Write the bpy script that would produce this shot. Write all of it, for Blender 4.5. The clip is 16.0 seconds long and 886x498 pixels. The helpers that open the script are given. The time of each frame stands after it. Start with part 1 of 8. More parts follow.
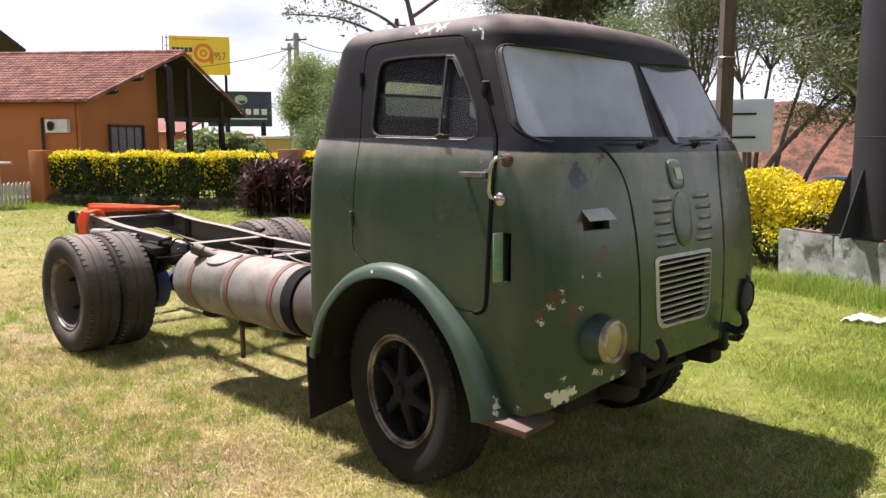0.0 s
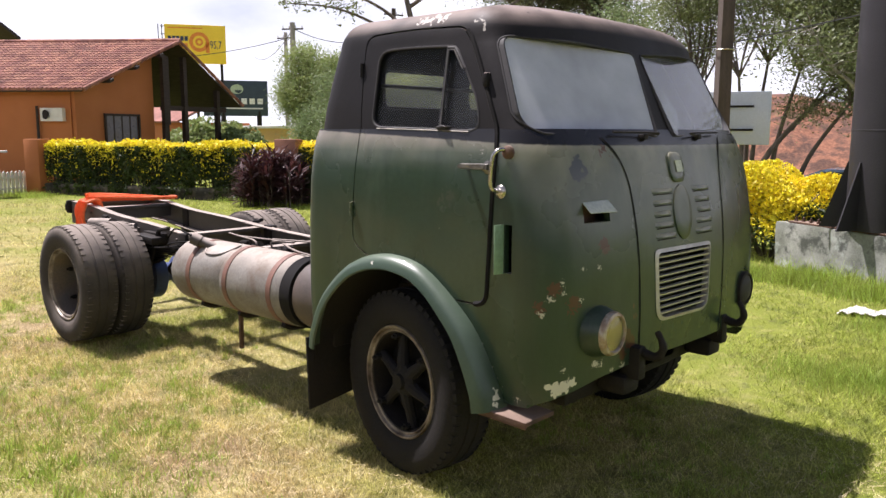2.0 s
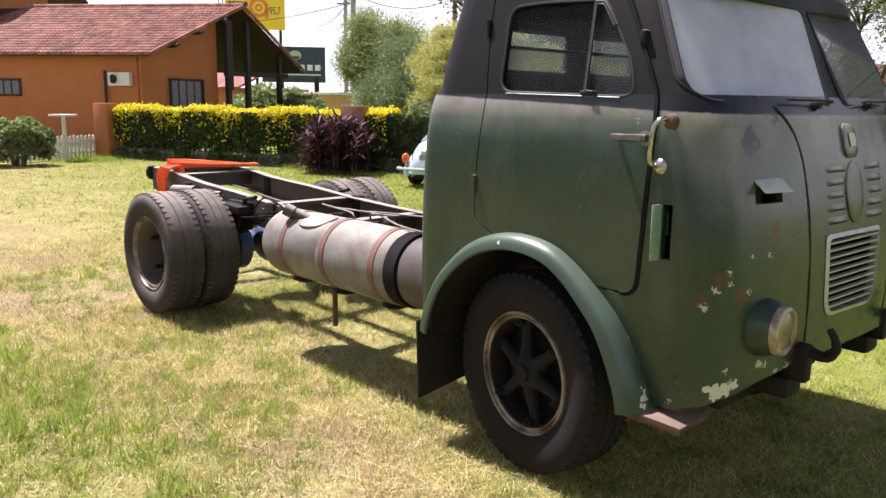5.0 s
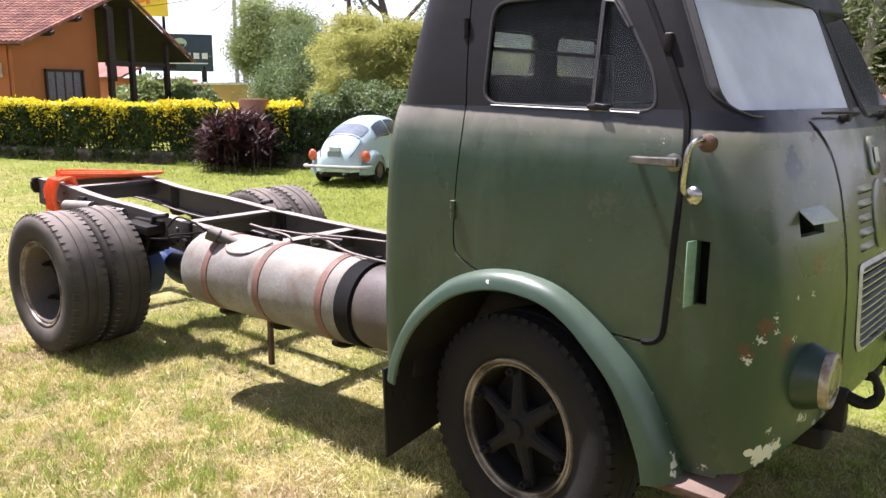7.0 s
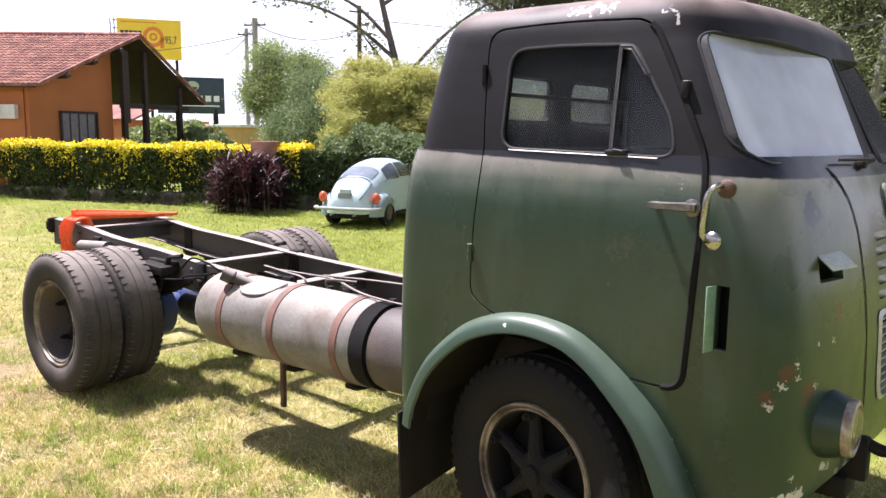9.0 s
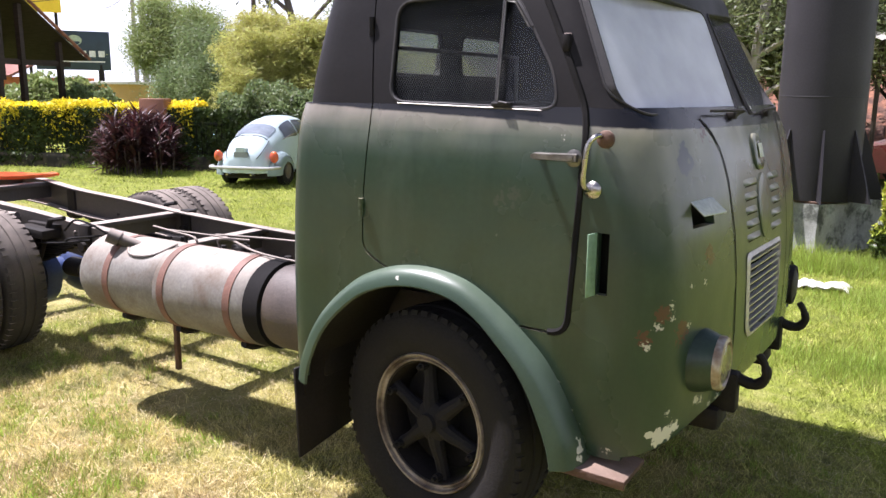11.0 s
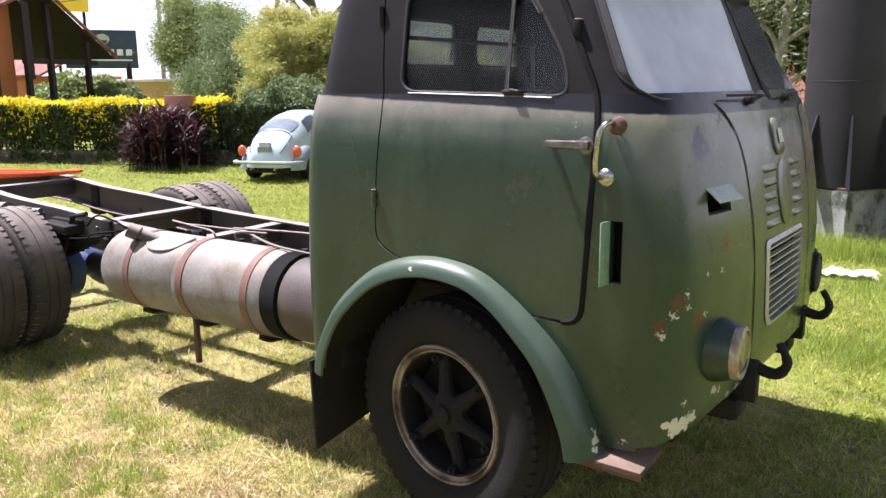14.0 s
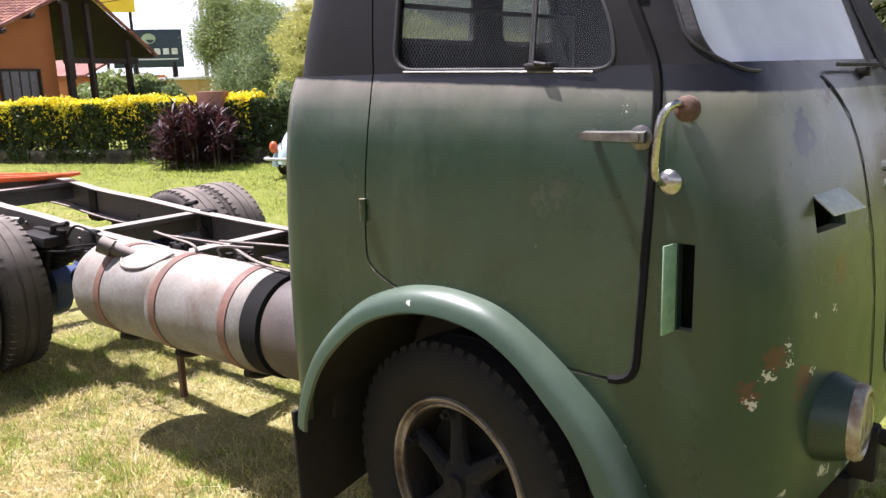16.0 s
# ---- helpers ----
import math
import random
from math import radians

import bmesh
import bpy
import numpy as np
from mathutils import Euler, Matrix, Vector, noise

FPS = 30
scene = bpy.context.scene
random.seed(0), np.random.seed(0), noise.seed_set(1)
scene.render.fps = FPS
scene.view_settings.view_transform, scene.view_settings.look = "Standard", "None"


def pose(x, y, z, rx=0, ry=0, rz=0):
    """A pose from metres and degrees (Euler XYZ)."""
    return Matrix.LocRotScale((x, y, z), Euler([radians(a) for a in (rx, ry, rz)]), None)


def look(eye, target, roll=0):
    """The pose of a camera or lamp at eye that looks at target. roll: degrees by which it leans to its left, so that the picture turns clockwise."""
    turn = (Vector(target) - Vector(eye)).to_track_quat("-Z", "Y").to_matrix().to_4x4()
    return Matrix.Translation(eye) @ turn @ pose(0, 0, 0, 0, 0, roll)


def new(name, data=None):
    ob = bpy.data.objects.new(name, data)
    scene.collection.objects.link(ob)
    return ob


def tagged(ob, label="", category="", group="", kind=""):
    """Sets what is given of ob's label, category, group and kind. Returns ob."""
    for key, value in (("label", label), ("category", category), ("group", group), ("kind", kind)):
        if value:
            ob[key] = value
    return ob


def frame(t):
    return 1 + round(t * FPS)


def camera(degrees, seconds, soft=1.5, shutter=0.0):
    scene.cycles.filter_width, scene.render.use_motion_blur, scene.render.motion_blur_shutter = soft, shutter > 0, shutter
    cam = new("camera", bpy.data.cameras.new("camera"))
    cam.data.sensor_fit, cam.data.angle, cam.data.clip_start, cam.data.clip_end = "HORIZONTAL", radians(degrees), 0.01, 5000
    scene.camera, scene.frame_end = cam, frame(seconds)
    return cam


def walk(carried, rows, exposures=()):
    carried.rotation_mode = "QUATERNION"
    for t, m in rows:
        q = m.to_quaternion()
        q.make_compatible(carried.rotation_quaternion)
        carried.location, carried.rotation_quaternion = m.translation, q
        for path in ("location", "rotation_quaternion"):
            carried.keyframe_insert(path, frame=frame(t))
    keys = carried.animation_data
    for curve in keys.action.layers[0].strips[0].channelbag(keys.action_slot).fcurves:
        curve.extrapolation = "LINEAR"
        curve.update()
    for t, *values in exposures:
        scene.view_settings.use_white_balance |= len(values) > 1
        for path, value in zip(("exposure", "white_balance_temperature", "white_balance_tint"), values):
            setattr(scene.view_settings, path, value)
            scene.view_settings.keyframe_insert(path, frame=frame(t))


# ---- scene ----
cam = camera(58.3, 16.0)
PATH = [
    (0, (3.222, -4.125, 1.989), (1.869, -2.676, 1.725), -0.2),
    (0.5, (3.223, -4.122, 1.988), (1.882, -2.664, 1.712), -0.2),
    (1, (3.218, -4.12, 1.988), (1.884, -2.658, 1.705), -0.2),
    (1.5, (3.21, -4.13, 1.99), (1.877, -2.666, 1.703), -0.1),
    (2, (3.206, -4.145, 1.994), (1.863, -2.691, 1.707), 0.1),
    (2.5, (3.201, -4.158, 1.997), (1.834, -2.725, 1.712), 0.0),
    (3, (3.184, -4.168, 1.991), (1.805, -2.747, 1.708), 0.3),
    (3.5, (3.14, -4.188, 1.985), (1.754, -2.774, 1.701), 0.8),
    (4, (3.008, -4.218, 1.949), (1.606, -2.825, 1.646), 1.1),
    (4.2, (2.921, -4.232, 1.943), (1.5, -2.862, 1.622), 1.2),
    (6.3, (2.096, -3.902, 2.049), (0.709, -2.527, 1.619), -0.1),
    (6.5, (2.0, -3.907, 2.049), (0.676, -2.466, 1.634), -0.9),
    (7, (1.856, -3.893, 2.086), (0.625, -2.367, 1.694), 0.3),
    (7.5, (1.822, -3.899, 2.078), (0.573, -2.381, 1.708), 1.2),
    (8, (1.82, -3.898, 2.09), (0.558, -2.385, 1.744), 0.3),
    (8.2, (1.822, -3.907, 2.092), (0.565, -2.386, 1.767), 0.3),
    (10.3, (1.844, -3.939, 2.088), (0.591, -2.404, 1.811), 0.8),
    (10.5, (1.855, -3.929, 2.08), (0.648, -2.367, 1.762), 0.7),
    (11, (1.888, -3.916, 2.075), (0.836, -2.26, 1.686), 0.5),
    (11.5, (1.909, -3.922, 2.078), (0.869, -2.266, 1.658), -0.3),
    (12, (1.918, -3.931, 2.077), (0.895, -2.261, 1.673), -0.1),
    (12.5, (1.914, -3.943, 2.077), (0.874, -2.283, 1.676), -0.1),
    (13, (1.906, -3.941, 2.074), (0.837, -2.304, 1.653), -0.1),
    (13.5, (1.908, -3.922, 2.068), (0.834, -2.295, 1.619), -0.1),
    (14, (1.925, -3.865, 2.061), (0.82, -2.249, 1.654), -0.5),
    (14.5, (1.951, -3.725, 2.039), (0.831, -2.103, 1.7), -0.6),
    (15, (1.883, -3.565, 2.009), (0.71, -2.007, 1.564), 0.6),
    (15.5, (1.709, -3.347, 2.003), (0.529, -1.794, 1.561), 0.1),
    (16, (1.559, -3.103, 2.004), (0.362, -1.557, 1.581), -1.8),
]
walk(cam, [(t, look(eye, target, roll)) for t, eye, target, roll in PATH], [(0, 0.92, 6250, 21), (4.2, 0.95, 6250, 21), (6.4, 1.30, 5950, 23), (16, 1.30, 5950, 23)])

# ---- world, sun ----
world = bpy.data.worlds.new("sky_world")
scene.world = world
world.use_nodes = True
wt = world.node_tree
sky = wt.nodes.new("ShaderNodeTexSky")
sky.sky_type, sky.sun_disc = "NISHITA", False
sky.sun_elevation, sky.sun_rotation = radians(63), radians(-98)
sky.air_density, sky.dust_density = 1.0, 1.6
wcoord = wt.nodes.new("ShaderNodeTexCoord")
wmap = wt.nodes.new("ShaderNodeMapping")
wmap.inputs["Scale"].default_value = (1.0, 1.0, 2.6)
wnoise = wt.nodes.new("ShaderNodeTexNoise")
wnoise.inputs["Scale"].default_value, wnoise.inputs["Detail"].default_value = 2.3, 7.0
wramp = wt.nodes.new("ShaderNodeMapRange")
wramp.inputs["From Min"].default_value, wramp.inputs["From Max"].default_value = 0.13, 0.42
wmix = wt.nodes.new("ShaderNodeMix")
wmix.data_type = "RGBA"
wmix.inputs["B"].default_value = (15.4, 15.9, 16.8, 1)
wt.links.new(wcoord.outputs["Generated"], wmap.inputs["Vector"])
wt.links.new(wmap.outputs[0], wnoise.inputs["Vector"])
wt.links.new(wnoise.outputs[0], wramp.inputs["Value"])
wsep, whaze, wsum = wt.nodes.new("ShaderNodeSeparateXYZ"), wt.nodes.new("ShaderNodeMapRange"), wt.nodes.new("ShaderNodeMath")
whaze.inputs["From Min"].default_value, whaze.inputs["From Max"].default_value, whaze.inputs["To Min"].default_value, whaze.inputs["To Max"].default_value = 0.22, 0.55, 1.0, 0.02
wsum.operation = "MULTIPLY"
wt.links.new(wcoord.outputs["Generated"], wsep.inputs[0])
wt.links.new(wsep.outputs["Z"], whaze.inputs["Value"])
wt.links.new(wramp.outputs[0], wsum.inputs[0]), wt.links.new(whaze.outputs[0], wsum.inputs[1])
wt.links.new(wsum.outputs[0], wmix.inputs["Factor"])
wt.links.new(sky.outputs[0], wmix.inputs["A"])
wt.links.new(wmix.outputs["Result"], wt.nodes["Background"].inputs[0])
wt.nodes["Background"].inputs[1].default_value = 0.041
sun_data = bpy.data.lights.new("sun", "SUN")
sun_data.energy, sun_data.angle, sun_data.color = 5.0, radians(0.6), (1.0, 0.96, 0.90)
new("sun", sun_data).matrix_world = look((-4.8, -0.85, 10), (0, 0, 0))


# ---- materials ----
def material(name, c1, c2=None, scale=4.0, fine=70.0, rough=0.6, metal=0.0, bump=0.15, spread=0.18, contrast=0.5, stretch=(1, 1, 1), coat=0.0):
    """A surface of two colours mixed by a coarse noise, with fine grain in colour, gloss and relief."""
    m = bpy.data.materials.new(name)
    m.use_nodes = True
    t, b = m.node_tree, m.node_tree.nodes["Principled BSDF"]
    c2 = c2 or tuple(0.72 * v for v in c1)
    coord = t.nodes.new("ShaderNodeTexCoord")
    place = t.nodes.new("ShaderNodeMapping")
    place.inputs["Scale"].default_value = stretch
    t.links.new(coord.outputs["Object"], place.inputs["Vector"])
    n1, n2 = t.nodes.new("ShaderNodeTexNoise"), t.nodes.new("ShaderNodeTexNoise")
    n1.inputs["Scale"].default_value, n1.inputs["Detail"].default_value = scale, 8
    n2.inputs["Scale"].default_value, n2.inputs["Detail"].default_value = fine, 5
    for n in (n1, n2):
        t.links.new(place.outputs[0], n.inputs["Vector"])
    r1 = t.nodes.new("ShaderNodeMapRange")
    r1.inputs["From Min"].default_value, r1.inputs["From Max"].default_value = 0.5 - 0.5 * (1 - contrast), 0.5 + 0.5 * (1 - contrast)
    t.links.new(n1.outputs[0], r1.inputs["Value"])
    mix = t.nodes.new("ShaderNodeMix")
    mix.data_type, mix.name = "RGBA", "base_mix"
    mix.inputs["A"].default_value, mix.inputs["B"].default_value = (*c1, 1), (*c2, 1)
    t.links.new(r1.outputs[0], mix.inputs["Factor"])
    hue = t.nodes.new("ShaderNodeHueSaturation")
    hue.name = "grain"
    r2 = t.nodes.new("ShaderNodeMapRange")
    r2.inputs["To Min"].default_value, r2.inputs["To Max"].default_value = 1 - spread * 2, 1 + spread * 2
    t.links.new(n2.outputs[0], r2.inputs["Value"])
    t.links.new(r2.outputs[0], hue.inputs["Value"])
    t.links.new(mix.outputs["Result"], hue.inputs["Color"])
    t.links.new(hue.outputs[0], b.inputs["Base Color"])
    r3 = t.nodes.new("ShaderNodeMapRange")
    r3.inputs["To Min"].default_value, r3.inputs["To Max"].default_value = max(0.03, rough - 0.15), min(1, rough + 0.15)
    t.links.new(n1.outputs[0], r3.inputs["Value"])
    t.links.new(r3.outputs[0], b.inputs["Roughness"])
    b.inputs["Metallic"].default_value = metal
    b.inputs["Coat Weight"].default_value = coat
    if bump:
        bn = t.nodes.new("ShaderNodeBump")
        bn.inputs["Strength"].default_value, bn.inputs["Distance"].default_value = bump, 0.01
        t.links.new(n2.outputs[0], bn.inputs["Height"])
        t.links.new(bn.outputs[0], b.inputs["Normal"])
    return m


def overlay(m, factor, colour):
    """Lays a colour over what feeds the base colour of m, by the factor socket."""
    t, b = m.node_tree, m.node_tree.nodes["Principled BSDF"]
    old = b.inputs["Base Color"].links[0].from_socket
    mix = t.nodes.new("ShaderNodeMix")
    mix.data_type = "RGBA"
    t.links.new(factor, mix.inputs["Factor"])
    t.links.new(old, mix.inputs["A"])
    mix.inputs["B"].default_value = (*colour, 1)
    t.links.new(mix.outputs["Result"], b.inputs["Base Color"])
    return mix


def spots(m, places, colour, ragged=0.045, scale=26.0):
    """Ragged chips where the paint has come off, round the given places (x, y, z, radius)."""
    t = m.node_tree
    coord, nz = t.nodes.new("ShaderNodeTexCoord"), t.nodes.new("ShaderNodeTexNoise")
    nz.inputs["Scale"].default_value, nz.inputs["Detail"].default_value = scale, 6
    t.links.new(coord.outputs["Object"], nz.inputs["Vector"])
    total = None
    for x, y, z, r in places:
        d = t.nodes.new("ShaderNodeVectorMath")
        d.operation = "DISTANCE"
        d.inputs[1].default_value = (x, y, z)
        t.links.new(coord.outputs["Object"], d.inputs[0])
        s = t.nodes.new("ShaderNodeMath")
        s.operation = "MULTIPLY_ADD"
        s.inputs[1].default_value, s.inputs[2].default_value = -1.0, r - ragged * 0.5
        t.links.new(d.outputs["Value"], s.inputs[0])
        if total is None:
            total = s.outputs[0]
        else:
            k = t.nodes.new("ShaderNodeMath")
            k.operation = "MAXIMUM"
            t.links.new(total, k.inputs[0]), t.links.new(s.outputs[0], k.inputs[1])
            total = k.outputs[0]
    a = t.nodes.new("ShaderNodeMath")
    a.operation = "MULTIPLY_ADD"
    a.inputs[1].default_value = ragged * 1.6
    t.links.new(nz.outputs[0], a.inputs[0]), t.links.new(total, a.inputs[2])
    f = t.nodes.new("ShaderNodeMapRange")
    f.inputs["From Min"].default_value, f.inputs["From Max"].default_value = ragged * 0.28, ragged * 0.34
    t.links.new(a.outputs[0], f.inputs["Value"])
    overlay(m, f.outputs[0], colour)


def speckle(m, low, high, scale, colour, amount=1.0):
    """Blotches of a second noise laid over the base colour."""
    t = m.node_tree
    coord, nz, f = t.nodes.new("ShaderNodeTexCoord"), t.nodes.new("ShaderNodeTexNoise"), t.nodes.new("ShaderNodeMapRange")
    nz.inputs["Scale"].default_value, nz.inputs["Detail"].default_value, nz.inputs["Roughness"].default_value = scale, 9, 0.65
    t.links.new(coord.outputs["Object"], nz.inputs["Vector"])
    f.inputs["From Min"].default_value, f.inputs["From Max"].default_value, f.inputs["To Max"].default_value = low, high, amount
    t.links.new(nz.outputs[0], f.inputs["Value"])
    overlay(m, f.outputs[0], colour)


def dust_and_sheen(m, colour, start=0.25, full=0.95, amount=0.6):
    """Dust and fading that settled on faces that look up, and brightness painted there."""
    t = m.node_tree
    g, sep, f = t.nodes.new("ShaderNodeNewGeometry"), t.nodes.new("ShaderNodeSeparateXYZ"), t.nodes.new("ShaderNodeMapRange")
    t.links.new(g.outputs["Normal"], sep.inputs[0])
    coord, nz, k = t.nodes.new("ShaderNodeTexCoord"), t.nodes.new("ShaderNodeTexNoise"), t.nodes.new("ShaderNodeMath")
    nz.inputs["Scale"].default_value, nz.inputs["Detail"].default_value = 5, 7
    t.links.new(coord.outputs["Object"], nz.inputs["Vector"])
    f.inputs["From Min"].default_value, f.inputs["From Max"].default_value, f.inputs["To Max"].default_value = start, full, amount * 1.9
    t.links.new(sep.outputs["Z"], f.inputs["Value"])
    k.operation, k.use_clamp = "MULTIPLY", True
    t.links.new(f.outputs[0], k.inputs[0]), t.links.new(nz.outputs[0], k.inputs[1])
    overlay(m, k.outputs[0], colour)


def two_tone(m, colour, above):
    """The belt line: a second paint above (or below) a line that falls a little towards the front."""
    t = m.node_tree
    coord, sep, a, b, f = (t.nodes.new(k) for k in ("ShaderNodeTexCoord", "ShaderNodeSeparateXYZ", "ShaderNodeMath", "ShaderNodeMath", "ShaderNodeMapRange"))
    nz = t.nodes.new("ShaderNodeTexNoise")
    nz.inputs["Scale"].default_value = 18
    t.links.new(coord.outputs["Object"], nz.inputs["Vector"])
    t.links.new(coord.outputs["Object"], sep.inputs[0])
    a.operation, b.operation = "MULTIPLY_ADD", "MULTIPLY_ADD"
    a.inputs[1].default_value = 0.045
    t.links.new(sep.outputs["X"], a.inputs[0]), t.links.new(sep.outputs["Z"], a.inputs[2])
    b.inputs[1].default_value = 0.012
    t.links.new(nz.outputs[0], b.inputs[0]), t.links.new(a.outputs[0], b.inputs[2])
    f.inputs["From Min"].default_value, f.inputs["From Max"].default_value = (1.984, 1.992) if above else (1.992, 1.984)
    t.links.new(b.outputs[0], f.inputs["Value"])
    overlay(m, f.outputs[0], colour)


def dents(m, scale=2.2, strength=0.5, depth=0.03):
    """Shallow dents that bend the sheet metal's reflections."""
    t, b = m.node_tree, m.node_tree.nodes["Principled BSDF"]
    coord, nz, bp = t.nodes.new("ShaderNodeTexCoord"), t.nodes.new("ShaderNodeTexNoise"), t.nodes.new("ShaderNodeBump")
    nz.inputs["Scale"].default_value, nz.inputs["Detail"].default_value = scale, 2
    bp.inputs["Strength"].default_value, bp.inputs["Distance"].default_value = strength, depth
    t.links.new(coord.outputs["Object"], nz.inputs["Vector"]), t.links.new(nz.outputs[0], bp.inputs["Height"])
    t.links.new(b.inputs["Normal"].links[0].from_socket, bp.inputs["Normal"])
    t.links.new(bp.outputs[0], b.inputs["Normal"])


def streaks(m, colour, amount, offset=0.0):
    """Rain streaks and rubbed scuffs running down the paint."""
    t = m.node_tree
    coord, place, nz, f = (t.nodes.new(q) for q in ("ShaderNodeTexCoord", "ShaderNodeMapping", "ShaderNodeTexNoise", "ShaderNodeMapRange"))
    place.inputs["Scale"].default_value, place.inputs["Location"].default_value = (5, 5, 0.55), (offset, offset, offset)
    nz.inputs["Scale"].default_value, nz.inputs["Detail"].default_value, nz.inputs["Roughness"].default_value = 1.6, 9, 0.62
    t.links.new(coord.outputs["Object"], place.inputs["Vector"]), t.links.new(place.outputs[0], nz.inputs["Vector"])
    f.inputs["From Min"].default_value, f.inputs["From Max"].default_value, f.inputs["To Max"].default_value = 0.50, 0.74, amount
    t.links.new(nz.outputs[0], f.inputs["Value"])
    overlay(m, f.outputs[0], colour)


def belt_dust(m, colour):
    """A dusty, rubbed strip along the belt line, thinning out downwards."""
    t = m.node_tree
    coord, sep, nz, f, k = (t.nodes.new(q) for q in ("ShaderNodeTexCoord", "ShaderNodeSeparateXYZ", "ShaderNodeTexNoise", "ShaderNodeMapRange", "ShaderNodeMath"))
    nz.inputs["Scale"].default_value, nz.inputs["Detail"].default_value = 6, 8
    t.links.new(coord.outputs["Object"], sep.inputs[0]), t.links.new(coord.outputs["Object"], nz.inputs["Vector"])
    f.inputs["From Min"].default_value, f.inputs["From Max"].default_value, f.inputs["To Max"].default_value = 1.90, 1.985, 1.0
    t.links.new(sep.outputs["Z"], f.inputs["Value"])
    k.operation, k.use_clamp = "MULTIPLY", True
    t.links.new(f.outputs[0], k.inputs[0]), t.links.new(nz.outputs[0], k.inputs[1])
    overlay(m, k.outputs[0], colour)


def per_piece(m, amount, hue=0.0, island=False):
    """Each piece or leaf a little lighter or darker than the next."""
    t = m.node_tree
    src = t.nodes.new("ShaderNodeNewGeometry").outputs["Random Per Island"] if island else t.nodes.new("ShaderNodeObjectInfo").outputs["Random"]
    b = t.nodes["Principled BSDF"]
    old = b.inputs["Base Color"].links[0].from_socket
    h, f = t.nodes.new("ShaderNodeHueSaturation"), t.nodes.new("ShaderNodeMapRange")
    f.inputs["To Min"].default_value, f.inputs["To Max"].default_value = 1 - amount, 1 + amount
    t.links.new(src, f.inputs["Value"]), t.links.new(f.outputs[0], h.inputs["Value"]), t.links.new(old, h.inputs["Color"])
    if hue:
        f2 = t.nodes.new("ShaderNodeMapRange")
        f2.inputs["To Min"].default_value, f2.inputs["To Max"].default_value = 0.5 - hue, 0.5 + hue
        t.links.new(src, f2.inputs["Value"]), t.links.new(f2.outputs[0], h.inputs["Hue"])
    t.links.new(h.outputs[0], b.inputs["Base Color"])


def leafy(name, c1, c2, scale=0.7, amount=0.32, hue=0.02, through_light=0.25):
    m = material(name, c1, c2, scale=scale, fine=9, rough=0.55, bump=0, spread=0.1)
    per_piece(m, amount, hue, island=True)
    t, b = m.node_tree, m.node_tree.nodes["Principled BSDF"]
    tr, mx = t.nodes.new("ShaderNodeBsdfTranslucent"), t.nodes.new("ShaderNodeMixShader")
    t.links.new(b.inputs["Base Color"].links[0].from_socket, tr.inputs["Color"])
    mx.inputs[0].default_value = through_light
    t.links.new(b.outputs[0], mx.inputs[1]), t.links.new(tr.outputs[0], mx.inputs[2])
    t.links.new(mx.outputs[0], t.nodes["Material Output"].inputs["Surface"])
    return m


def glass(name, tint=(0.9, 0.93, 0.92), rough=0.02, dust=0.12, ior=1.52, backlit=False):
    """A dusty window pane: mostly clear, mirror-like at a slant, with a thin film of dust, on the windscreen also for
    mirrored sky.
    """
    m = bpy.data.materials.new(name)
    m.use_nodes = True
    t = m.node_tree
    t.nodes.remove(t.nodes["Principled BSDF"])
    clear, gloss, film = t.nodes.new("ShaderNodeBsdfTransparent"), t.nodes.new("ShaderNodeBsdfGlossy"), t.nodes.new("ShaderNodeBsdfTranslucent" if backlit else "ShaderNodeBsdfDiffuse")
    clear.inputs[0].default_value, gloss.inputs["Roughness"].default_value = (*tint, 1), rough
    film.inputs[0].default_value = (0.62, 0.63, 0.67, 1)
    m1, m2 = t.nodes.new("ShaderNodeMixShader"), t.nodes.new("ShaderNodeMixShader")
    facing, fifth, mirror = t.nodes.new("ShaderNodeLayerWeight"), t.nodes.new("ShaderNodeMath"), t.nodes.new("ShaderNodeMapRange")
    facing.inputs["Blend"].default_value, fifth.operation, fifth.inputs[1].default_value = 0.5, "POWER", 5.0
    mirror.inputs["To Min"].default_value = ((ior - 1) / (ior + 1)) ** 2
    t.links.new(facing.outputs["Facing"], fifth.inputs[0]), t.links.new(fifth.outputs[0], mirror.inputs["Value"])
    coord, nz, f = t.nodes.new("ShaderNodeTexCoord"), t.nodes.new("ShaderNodeTexNoise"), t.nodes.new("ShaderNodeMapRange")
    nz.inputs["Scale"].default_value, nz.inputs["Detail"].default_value = 3, 8
    t.links.new(coord.outputs["Object"], nz.inputs["Vector"])
    f.inputs["To Min"].default_value, f.inputs["To Max"].default_value = dust * 0.5, dust * 1.5
    t.links.new(nz.outputs[0], f.inputs["Value"])
    t.links.new(f.outputs[0], m1.inputs[0]), t.links.new(clear.outputs[0], m1.inputs[1]), t.links.new(film.outputs[0], m1.inputs[2])
    t.links.new(mirror.outputs[0], m2.inputs[0]), t.links.new(m1.outputs[0], m2.inputs[1]), t.links.new(gloss.outputs[0], m2.inputs[2])
    t.links.new(m2.outputs[0], t.nodes["Material Output"].inputs["Surface"])
    return m


